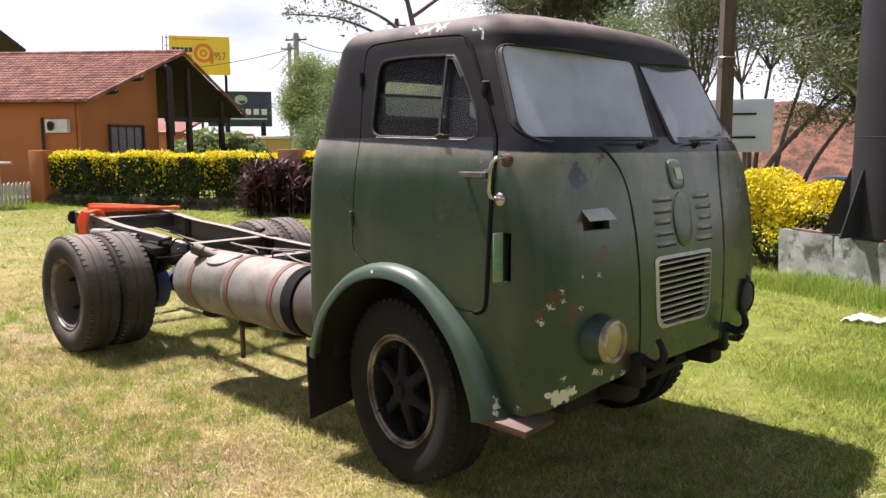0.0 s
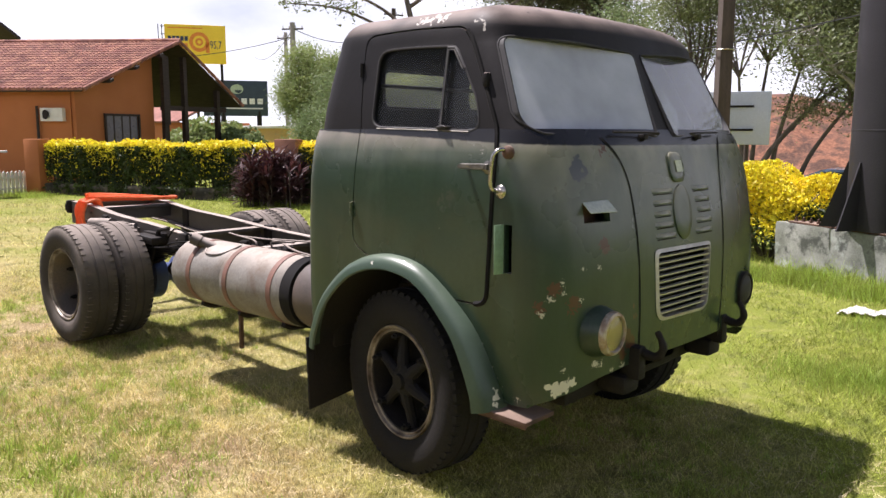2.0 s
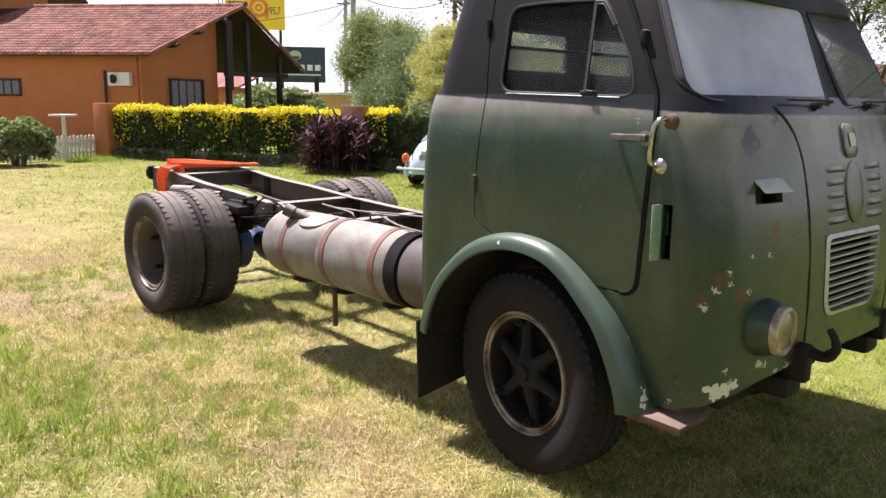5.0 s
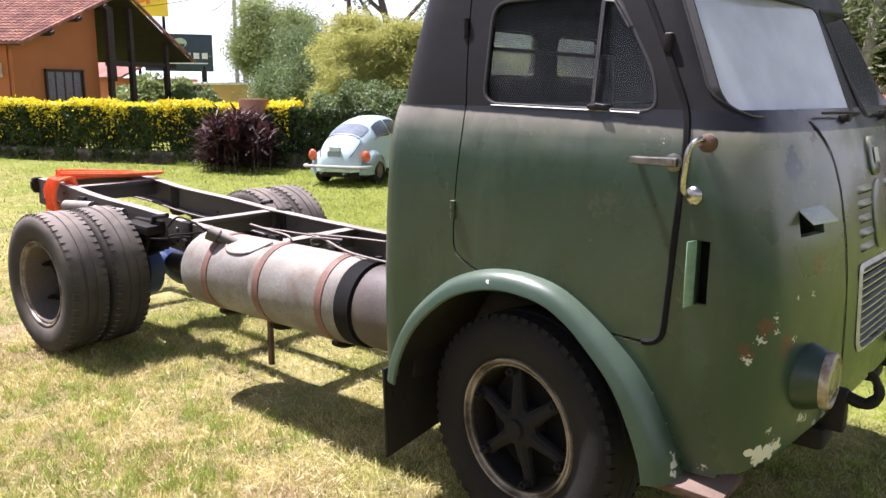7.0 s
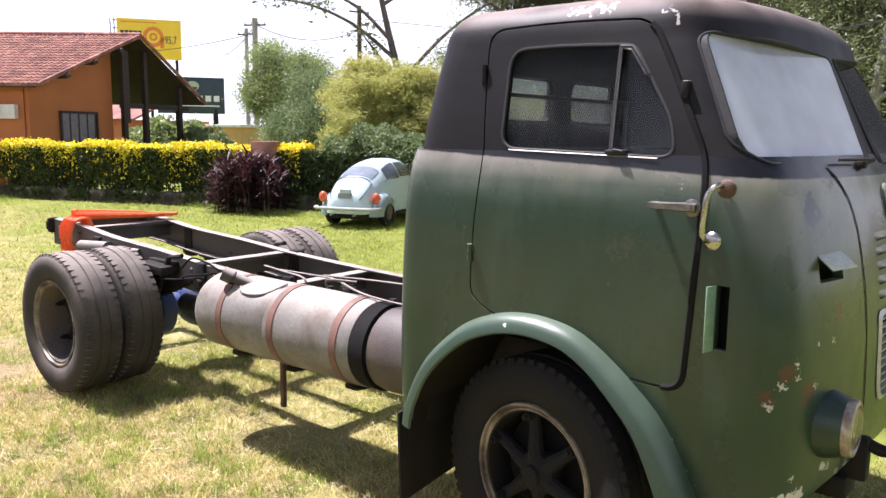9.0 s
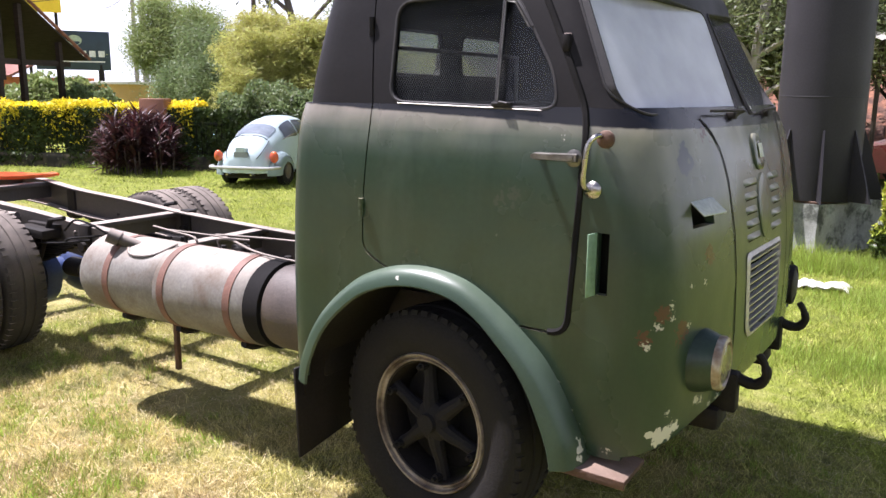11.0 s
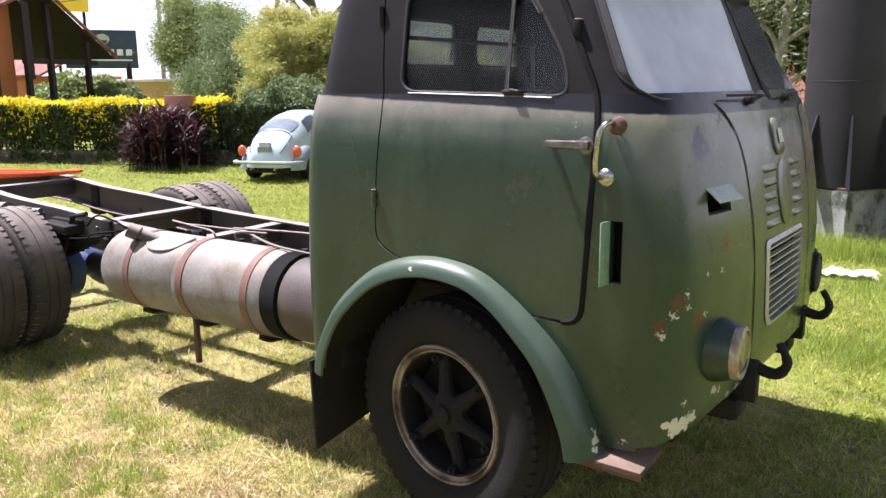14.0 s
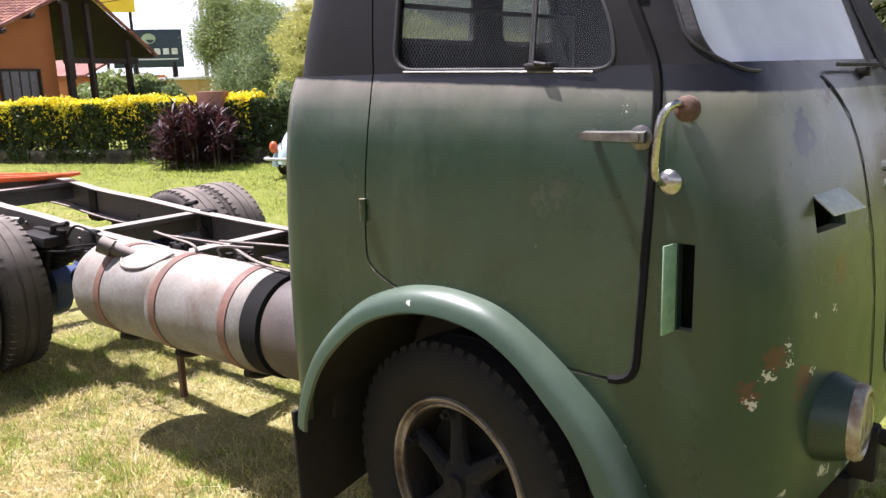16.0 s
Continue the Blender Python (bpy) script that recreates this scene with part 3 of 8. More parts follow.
def mirrored(outline):
    """The other half, across a middle line that leans a little."""
    return [Vector((2 * (0.05 + 0.1 * (p[1] - 1.99)) - p[0], p[1])) for p in outline]


def tool_prism(outline, axis, lo, hi):
    return prism(bmesh.new(), outline, axis, lo, hi)


def cab_tools(with_doors):
    tools = []
    hole = list(ARCH_LINE)
    tools.append(tool_prism([Vector((-0.735, 0.2))] + hole + [Vector((0.77, 0.2))], "y", -1.5, 1.7))
    if with_doors:
        for s in (-1, 1):
            tools.append(tool_prism(scaled(DOOR, 1.008), "y", *sorted((CY + s * 0.6, CY + s * 1.6))))
    return tools


REAR_PANES = [rounded([(y - w, 2.165), (y + w, 2.16), (y + w, 2.41), (y - w, 2.41)], 0.06) for y, w in ((-0.16, 0.31), (0.64, 0.26))]
low = carve(low_solid(0, 0.62, 2.02), [low_solid(0.035, 0.72, 2.06)])
low = carve(low, cab_tools(True) + [
    tool_prism([(-1.2, 0.5), (-1.06, 0.62), (-0.93, 0.69), (-0.70, 0.75), (-0.40, 0.79), (0.60, 0.79), (0.90, 0.75), (1.12, 0.69), (1.3, 0.5)], "x", 0.9, 1.5),
    tool_prism(rounded([(-0.222, 0.995), (0.322, 0.985), (0.354, 1.352), (-0.243, 1.357)], [0.07, 0.07, 0.035, 0.035]), "x", 1.0, 1.4),
    tool_prism([(-0.80, 1.555), (-0.615, 1.555), (-0.615, 1.65), (-0.80, 1.65)], "x", 0.9, 1.3),
    tool_prism([(0.788, 1.308), (0.832, 1.308), (0.832, 1.55), (0.788, 1.55)], "y", -1.3, -0.95)])
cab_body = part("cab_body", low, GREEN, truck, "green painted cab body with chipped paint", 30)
top = carve(top_solid(0, 2.015), [top_solid(0.035, 1.95)])
top = carve(top, cab_tools(True)[1:] + [tool_prism(o, "x", 0.56, 1.4) for o in (SCREEN, mirrored(SCREEN))] +
            [tool_prism(o, "x", -1.0, -0.4) for o in REAR_PANES])
roof = part("cab_roof", top, BLACK, truck, "faded black upper cab and roof, white chips", 30)

for s in (-1, 1):
    y0, y1 = sorted((CY + s * 0.8, CY + s * 1.6))
    d = carve(carve(low_solid(0, 0.62, 2.02), [low_solid(0.04, 0.5, 2.2)]), [tool_prism(scaled(DOOR, 0.993), "y", y0, y1)], "INTERSECT")
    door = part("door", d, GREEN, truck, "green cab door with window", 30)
    d = carve(carve(top_solid(0, 2.02), [top_solid(0.04, 1.9)]), [tool_prism(scaled(DOOR, 0.993), "y", y0, y1)], "INTERSECT")
    d = carve(d, [tool_prism(WINDOW, "y", y0, y1)])
    part("window_frame", d, BLACK, door, "black painted window frame", 30)
    # black strip that stands in for the shadow in the door gap
    edge = [p for p in DOOR if p.x > 0.40 and p.y > 1.10]
    bm = bmesh.new()
    tube(bm, [(p.x + 0.004, side_y(p.y, s) - s * 0.004, p.y) for p in sorted(edge, key=lambda q: q.y)], 0.016, 6)
    part("door_seal", bm, SEAM, door, "black strip for the shadowed gap along the door edge")
    # sill strip, seal and panes
    inward = -s * 0.022
    bm = bmesh.new()
    tube(bm, [(p.x, side_y(p.y, s) + inward * 0.2, p.y) for p in [*WINDOW, WINDOW[0]]], 0.008, 6, False)
    part("window_seal", bm, GASKET, door)
    bm = bmesh.new()
    tube(bm, [(-0.19, side_y(2.03, s) + s * 0.006, 2.024), (0.30, side_y(2.02, s) + s * 0.006, 2.011), (0.51, side_y(2.0, s) + s * 0.006, 2.005)], 0.003, 6)
    part("chrome_strip", bm, WORN, door, "bright metal sill strip")
    bm = bmesh.new()
    lo_pane = [p for p in WINDOW if p.x < 0.295] + [Vector((0.299, 2.015)), Vector((0.293, 2.45))]
    c = sum(lo_pane, Vector((0, 0))) / len(lo_pane)
    lo_pane.sort(key=lambda p: math.atan2(p.y - c.y, p.x - c.x))
    a = [bm.verts.new((p.x, side_y(p.y, s) + inward, p.y)) for p in lo_pane]
    b = [bm.verts.new((p.x, side_y(p.y, s) + inward * 1.25, p.y)) for p in lo_pane]
    bm.faces.new(a), bm.faces.new(b[::-1])
    for k in range(len(a)):
        bm.faces.new((a[k], b[k], b[(k + 1) % len(b)], a[(k + 1) % len(a)]))
    part("window_pane", bm, PANE, door, "clear sliding window glass").visible_shadow = False
    bm = bmesh.new()
    tube(bm, [(0.302, side_y(2.02, s), 2.02), (0.295, side_y(2.445, s), 2.445)], 0.009, 6)
    tube(bm, [(0.295, side_y(2.445, s), 2.445), (0.345, side_y(2.442, s), 2.442), (0.39, side_y(2.385, s), 2.385), (0.43, side_y(2.33, s), 2.33)], 0.009, 6)
    box(bm, (0.285, side_y(2.03, s) - 0.02, 2.02), (0.375, side_y(2.03, s) + 0.02, 2.036), 0.005)
    tube(bm, [(0.325, side_y(2.03, s) - 0.01, 2.03), (0.33, side_y(2.03, s) + s * 0.028, 2.036), (0.37, side_y(2.03, s) + s * 0.03, 2.03)], 0.006, 6)
    vent = part("vent_window_frame", bm, GASKET, door, "dull dark quarter-light frame")
    bm = bmesh.new()
    o = s * 0.008
    tube(bm, [(0.310, side_y(2.04, s) + o, 2.04), (0.303, side_y(2.435, s) + o, 2.435), (0.345, side_y(2.432, s) + o, 2.432), (0.385, side_y(2.378, s) + o, 2.378), (0.42, side_y(2.33, s) + o, 2.33)], 0.0035, 5)
    part("vent_window_edge", bm, WORN, vent, "thin worn metal edge")
    hi_pane = [p for p in WINDOW if p.x > 0.31] + [Vector((0.305, 2.015)), Vector((0.300, 2.44))]
    c = sum(hi_pane, Vector((0, 0))) / len(hi_pane)
    hi_pane.sort(key=lambda p: math.atan2(p.y - c.y, p.x - c.x))
    bm = bmesh.new()
    a = [bm.verts.new((p.x, side_y(p.y, s) + inward, p.y)) for p in hi_pane]
    b = [bm.verts.new((p.x, side_y(p.y, s) + inward * 1.2, p.y)) for p in hi_pane]
    bm.faces.new(a), bm.faces.new(b[::-1])
    for k in range(len(a)):
        bm.faces.new((a[k], b[k], b[(k + 1) % len(b)], a[(k + 1) % len(a)]))
    part("vent_window_pane", bm, VENT_PANE, vent, "dusty quarter-light glass").visible_shadow = False
    bm = bmesh.new()
    z = 1.832
    y = side_y(z, s)
    lever = [(0.510, 0.016), (0.522, 0.030), (0.60, 0.030), (0.655, 0.034), (0.70, 0.034)]
    rows = [[bm.verts.new((x, y + s * o, z + h)) for o, h in ((0.036, -w * 0.5), (0.056, -w * 0.36), (0.056, w * 0.36), (0.036, w * 0.5))] for x, w in lever]
    for a, b in zip(rows, rows[1:]):
        for k in range(4):
            bm.faces.new((a[k], a[(k + 1) % 4], b[(k + 1) % 4], b[k]))
    bm.faces.new(rows[0]), bm.faces.new(rows[-1])
    bmesh.ops.recalc_face_normals(bm, faces=bm.faces)
    for x in (0.528, 0.672):
        cyl(bm, (x, y - s * 0.006, z), (x, y + s * 0.042, z), 0.013, seg=10)
    lathe(bm, [(0.034, s * 0.002), (0.034, s * 0.010), (0.026, s * 0.014), (0.0005, s * 0.015)], (0.672, y, z - 0.004), "y", 20)
    lathe(bm, [(0.012, s * 0.05), (0.012, s * 0.060), (0.0005, s * 0.061)], (0.676, y, z), "y", 14)
    part("door_handle", bm, WORN, door, "worn chrome door handle")
    for x, z in ((-0.356, 1.555), (-0.372, 2.36)):
        bm = bmesh.new()
        cyl(bm, (x, side_y(z, s) + s * 0.006, z - 0.04), (x, side_y(z, s) + s * 0.006, z + 0.04), 0.013, seg=10)
        part("door_hinge", bm, BLACK if z > 2 else GREEN, door)
    bm = bmesh.new()
    box(bm, (0.575, side_y(2.28, s) - 0.025, 2.23), (0.605, side_y(2.28, s) + 0.03, 2.30), 0.008)
    part("mirror_bracket", bm, BLACK, door)

# windscreen
for k, outline in enumerate((SCREEN, mirrored(SCREEN))):
    s = -1 if k == 0 else 1
    rim = np.array([(front_x(p.x, p.y), p.x, p.y) for p in outline])
    co = np.linalg.lstsq(np.column_stack([np.ones(len(rim)), rim[:, 1:]]), rim[:, 0], rcond=None)[0]
    flat = lambda y, z: float(co[0] + co[1] * y + co[2] * z) - 0.010
    bm = bmesh.new()
    a, b = [bm.verts.new((flat(p.x, p.y), p.x, p.y)) for p in outline], [bm.verts.new((flat(p.x, p.y) - 0.006, p.x, p.y)) for p in outline]
    bm.faces.new(a), bm.faces.new(b[::-1])
    for q in range(len(a)):
        bm.faces.new((a[q], b[q], b[(q + 1) % len(b)], a[(q + 1) % len(a)]))
    pane = part("windscreen", bm, WINDSCREEN if s < 0 else CLEARER, truck, "hazy flat windscreen pane")
    pane.visible_shadow = False
    bm = bmesh.new()
    tube(bm, [(front_x(p.x, p.y) + 0.001, p.x, p.y) for p in [*scaled(outline, 1.012), scaled(outline, 1.012)[0]]], 0.006, 6, False)
    inner = scaled(outline, 0.985)
    rings = [[bm.verts.new(v) for v in row] for row in ([(front_x(p.x, p.y) + 0.003, p.x, p.y) for p in scaled(outline, 1.012)], [(max(front_x(p.x, p.y), flat(p.x, p.y)) + 0.003, p.x, p.y) for p in outline], [(flat(p.x, p.y) + 0.004, p.x, p.y) for p in inner], [(flat(p.x, p.y) - 0.012, p.x, p.y) for p in inner], [(min(front_x(p.x, p.y), flat(p.x, p.y)) - 0.03, p.x, p.y) for p in outline])]
    for ra, rb in zip(rings, rings[1:]):
        for q in range(len(ra)):
            bm.faces.new((ra[q], ra[(q + 1) % len(ra)], rb[(q + 1) % len(ra)], rb[q]))
    bmesh.ops.recalc_face_normals(bm, faces=bm.faces)
    part("windscreen_seal", bm, GASKET, pane)
    # wiper
    bm = bmesh.new()
    tube(bm, curve([(front_x(CY + s * 0.3, 1.985) + 0.01, CY + s * 0.3, 1.985), (front_x(CY + s * 0.2, 1.99) + 0.035, CY + s * 0.18, 2.0), (front_x(CY + s * 0.55, 2.01) + 0.03, CY + s * 0.58, 2.005)], 5), 0.006, 6)
    box(bm, (front_x(CY + s * 0.3, 1.98) - 0.01, CY + s * 0.3 - 0.02, 1.965), (front_x(CY + s * 0.3, 1.98) + 0.03, CY + s * 0.3 + 0.02, 1.995), 0.006)
    part("wiper", bm, DARK, truck)

for o in REAR_PANES:
    bm = bmesh.new()
    prism(bm, scaled(o, 1.02), "x", -0.752, -0.747)
    part("rear_window", bm, REAR_GLASS, truck, "dusty rear cab window").visible_shadow = False
    bm = bmesh.new()
    tube(bm, [(-0.725, p.x, p.y) for p in [*o, o[0]]], 0.012, 6, False)
    part("rear_window_seal", bm, GASKET, truck)
# cab lining: bulkhead with guard, bench, dash, wheel
bm = bmesh.new()
box(bm, (-0.66, -0.92, 1.52), (-0.45, 1.06, 1.92), 0.06)
box(bm, (-0.66, -0.92, 1.30), (0.05, 1.06, 1.56), 0.06)
part("bench_seat", bm, SEAT, truck, "dark vinyl bench seat")
bm = bmesh.new()
box(bm, (0.62, -0.93, 1.70), (0.86, 1.07, 1.93), 0.05)
part("dashboard", bm, INTERIOR, truck, "dark painted dashboard")
bm = bmesh.new()
tube(bm, [(0.47 + 0.12 * math.sin(a), 0.55 + 0.24 * math.cos(a), 1.98 + 0.21 * math.sin(a)) for a in np.linspace(0, 2 * math.pi, 33)], 0.014, 8, False)
tube(bm, [(0.47, 0.55, 1.98), (0.66, 0.55, 1.80)], 0.025)
for a in (0.5, 2.6, 4.7):
    tube(bm, [(0.47, 0.55, 1.98), (0.47 + 0.12 * math.sin(a), 0.55 + 0.24 * math.cos(a), 1.98 + 0.21 * math.sin(a))], 0.01)
part("steering_wheel", bm, INTERIOR, truck, "black thin-rimmed steering wheel")
bm = bmesh.new()
for k in range(76):
    y = -0.78 + 1.73 * k / 75
    tube(bm, [(-0.69, y - 0.14, 1.98), (-0.69, y + 0.14, 2.30)], 0.0019, 3, False)
    tube(bm, [(-0.692, y + 0.14, 1.98), (-0.692, y - 0.14, 2.30)], 0.0019, 3, False)
for z in (1.98, 2.305):
    tube(bm, [(-0.69, -0.92, z), (-0.69, 1.08, z)], 0.012, 6)
for y in (-0.92, 1.06):
    tube(bm, [(-0.69, y, 1.98), (-0.69, y, 2.305)], 0.014, 6)
part("rear_window_guard", bm, MESH_WIRE, truck, "wire mesh guard behind the cab")

# front fenders with inner arch and mud flap
for s in (-1, 1):
    base = CY + s * 1.17
    line = ARCH_LINE[6:]
    bm = bmesh.new()
    rows = []
    for k, p in enumerate(line):
        q, r = line[min(k + 1, len(line) - 1)], line[max(k - 1, 0)]
        t = (q - r).normalized()
        n = Vector((-t.y, t.x)) if t.x > 0 else Vector((-t.y, t.x))
        if n.dot(p - Vector((0, 0.55))) < 0:
            n = -n
        f = max(0.0, (p.x - 0.35) / 0.42)
        wide = 0.085 + 0.02 * f
        prof = [(0.0, -0.06), (0.002, 0.02), (-0.004, 0.045), (-0.018, wide * 0.85), (-0.042, wide), (-0.075 - 0.03 * f, wide + 0.006), (-0.083 - 0.03 * f, wide - 0.004), (-0.04, wide - 0.012), (-0.022, wide * 0.6), (-0.016, -0.06)]
        rows.append([bm.verts.new((p.x + n.x * h, base + s * o, p.y + n.y * h)) for h, o in prof])
    for a, b in zip(rows, rows[1:]):
        for k in range(len(a)):
            bm.faces.new((a[k], a[(k + 1) % len(a)], b[(k + 1) % len(a)], b[k]))
    bm.faces.new(rows[0]), bm.faces.new(rows[-1])
    bmesh.ops.recalc_face_normals(bm, faces=bm.faces)
    fender = part("fender", bm, FENDER_GREEN, truck, "rounded green wheel-arch fender", 40)
    bm = bmesh.new()
    rows = [[bm.verts.new((p.x * 0.985, base + s * o, 0.55 + (p.y - 0.55) * 0.985)) for o in (0.02, -0.6)] for p in ARCH_LINE[4:]]
    for a, b in zip(rows, rows[1:]):
        bm.faces.new((a[0], a[1], b[1], b[0]))
    r = bmesh.ops.extrude_face_region(bm, geom=bm.faces[:])["geom"]
    for v in r:
        if isinstance(v, bmesh.types.BMVert):
            v.co += Vector((-v.co.x * 0.01, 0, -(v.co.z - 0.5) * 0.012))
    bmesh.ops.recalc_face_normals(bm, faces=bm.faces)
    part("wheel_housing", bm, DARK, fender, "dark inner wheel housing")
    bm = bmesh.new()
    lo, hi = sorted((base + s * 0.075, base - s * 0.36))
    box(bm, (-0.75, lo, 0.25), (-0.735, hi, 0.72), 0.003)
    for v in bm.verts:
        if v.co.z < 0.4:
            v.co.z += 0.05 * abs(v.co.y - (base + s * 0.075)) / 0.4
            v.co.x += 0.02
    part("mud_flap", bm, DARK, fender, "dark steel mud flap")
    bm = bmesh.new()
    lo, hi = sorted((base + s * 0.09, base - s * 0.16))
    box(bm, (0.665, lo, 0.59), (0.95, hi, 0.615), 0.006)
    box(bm, (0.665, lo, 0.577), (0.95, lo + 0.012, 0.605), 0.003)
    for v in bm.verts:
        v.co.z -= 0.045 * (v.co.x - 0.665) / 0.32
        if v.co.x > 0.9:
            v.co.y -= s * 0.06
    part("step_plate", bm, RUST, truck, "rusty bent step plate")
    # headlight
    c = Vector((1.205, CY + s * 0.815, 1.003))
    xb = front_x(c.y, c.z)
    bm = bmesh.new()
    lathe(bm, [(0.140, xb - c.x - 0.07), (0.134, xb - c.x + 0.0), (0.124, -0.05), (0.113, -0.022), (0.110, -0.018), (0.088, -0.03)], c, "x", 40)
    light = part("headlight", bm, LAMP_GREEN, truck, "green round headlight housing")
    bm = bmesh.new()
    lathe(bm, [(0.112, -0.025), (0.114, -0.005), (0.107, 0.010), (0.093, 0.014), (0.088, 0.007), (0.089, -0.02)], c, "x", 40, True)
    part("headlight_rim", bm, LAMP_RIM if s < 0 else DARK, light, "tarnished bezel ring")
    bm = bmesh.new()
    lathe(bm, [(0.089, 0.004), (0.072, 0.014), (0.045, 0.021), (0.018, 0.024), (0.0005, 0.025)], c, "x", 32)
    # far lamp has no lens: a black disc paints its dark inside
    part("headlight_lens", bm, LENS if s < 0 else GASKET, light, "dull glass lens, black disc on the empty lamp")
    bm = bmesh.new()
    lathe(bm, [(0.088, 0.0), (0.076, -0.03), (0.045, -0.055), (0.0005, -0.065)], c, "x", 32)
    part("headlight_reflector", bm, REFLECTOR, light, "yellowed reflector")
    # tow hook with its bracket
    bm = bmesh.new()
    y = CY + s * 0.52
    tube(bm, curve([(1.08, y, 0.86), (1.19, y, 0.855), (1.25, y, 0.838), (1.295, y, 0.842), (1.325, y, 0.885), (1.312, y, 0.935), (1.287, y, 0.975)], 5), [0.028] * 6 + [0.026] * 6 + [0.024] * 6 + [0.021] * 6 + [0.017] * 6 + [0.014], 10)
    hook = part("tow_hook", bm, DARK, truck, "black forged tow hook")
    bm = bmesh.new()
    box(bm, (1.10, y - 0.045, 0.70), (1.215, y + 0.03, 0.88), 0.01)
    box(bm, (0.98, y - 0.09, 0.61), (1.16, y + 0.08, 0.72), 0.03)
    part("hook_bracket", bm, DARK, hook)

# grille
bm = bmesh.new()
out, inn = rounded([(-0.242, 0.975), (0.342, 0.965), (0.374, 1.372), (-0.263, 1.377)], [0.09, 0.09, 0.045, 0.045]), rounded([(-0.22, 0.995), (0.32, 0.985), (0.352, 1.352), (-0.241, 1.357)], [0.075, 0.075, 0.035, 0.035])
va, vb = [[bm.verts.new((front_x(p.x, p.y) + h, p.x, p.y)) for p in o] for o, h in ((out, 0.004), (inn, 0.012))]
vc = [bm.verts.new((front_x(p.x, p.y) - 0.03, p.x, p.y)) for p in inn]
for k in range(len(va)):
    j = (k + 1) % len(va)
    bm.faces.new((va[k], va[j], vb[j], vb[k])), bm.faces.new((vb[k], vb[j], vc[j], vc[k]))
bmesh.ops.recalc_face_normals(bm, faces=bm.faces)
grille = part("grille", bm, SILVER, truck, "slatted radiator grille with silver frame")
for k in range(10):
    z = 1.018 + k * 0.0348
    cut_in = 0.03 if k == 0 else 0.0
    bm = bmesh.new()
    ys = np.linspace(-0.225 + cut_in - 0.0018 * k, 0.325 - cut_in + 0.0028 * k, 9)
    rows = [[bm.verts.new((front_x(y, z) + a, y, z + b)) for a, b in ((0.002, -0.005), (0.004, 0.004), (-0.018, 0.006), (-0.019, 0.001))] for y in ys]
    for a, b in zip(rows, rows[1:]):
        for q in range(4):
            bm.faces.new((a[q], a[(q + 1) % 4], b[(q + 1) % 4], b[q]))
    bm.faces.new(rows[0]), bm.faces.new(rows[-1])
    bmesh.ops.recalc_face_normals(bm, faces=bm.faces)
    part("slat", bm, SILVER, grille)
bm = bmesh.new()
box(bm, (1.05, -0.28, 0.95), (1.06, 0.40, 1.40))
part("radiator", bm, SEAM, truck, "black radiator core behind the grille")

# louvres, oval boss, badge, seams on the nose
for s in (-1, 1):
    for k in range(5):
        z, bm = 1.685 - k * 0.061, bmesh.new()
        ya, yb = sorted((0.085 + s * (0.105 + 0.02 * (2 - abs(k - 2))), 0.085 + s * 0.325))
        rows = []
        for y in np.linspace(ya, yb, 7):
            e = 0.35 + 0.65 * math.sin(math.pi * (y - ya) / (yb - ya)) ** 0.4 if ya < y < yb else 0.0
            rows.append([bm.verts.new((front_x(y, z + b) + a * e - 0.002, y, z + b)) for a, b in ((0, 0.017), (0.010, 0.010), (0.017, -0.004), (0.014, -0.010), (0, -0.012))])
        for a, b in zip(rows, rows[1:]):
            for q in range(4):
                bm.faces.new((a[q], a[q + 1], b[q + 1], b[q]))
        bmesh.ops.recalc_face_normals(bm, faces=bm.faces)
        part("louvre", bm, GREEN, cab_body)
        bm = bmesh.new()
        va = [bm.verts.new((front_x(y, z - 0.016) + 0.0025, y, z - 0.0135 - b)) for b in (0, 0.006) for y in ((ya + 0.01, yb - 0.01) if b == 0 else (yb - 0.012, ya + 0.012))]
        bm.faces.new(va)
        part("louvre_slot", bm, SEAM, cab_body)


def nose_disc(name, cy, cz, ry, rz, proud, m, edge=0.02, power=2.0, label=""):
    bm = bmesh.new()
    rings = []
    for f, h in ((1.0, -0.002), (0.98, proud * 0.7), (0.9, proud), (0.5, proud), (0.1, proud)):
        ring = []
        for k in range(36):
            a = 2 * math.pi * k / 36
            c, sn = math.cos(a), math.sin(a)
            u, v = abs(c) ** (2 / power) * math.copysign(1, c), abs(sn) ** (2 / power) * math.copysign(1, sn)
            y, z = cy + f * ry * u, cz + f * rz * v
            ring.append(bm.verts.new((front_x(y, z) + h, y, z)))
        rings.append(ring)
    for a, b in zip(rings, rings[1:]):
        for k in range(36):
            bm.faces.new((a[k], a[(k + 1) % 36], b[(k + 1) % 36], b[k]))
    bm.faces.new(rings[-1])
    bmesh.ops.recalc_face_normals(bm, faces=bm.faces)
    return part(name, bm, m, truck, label)


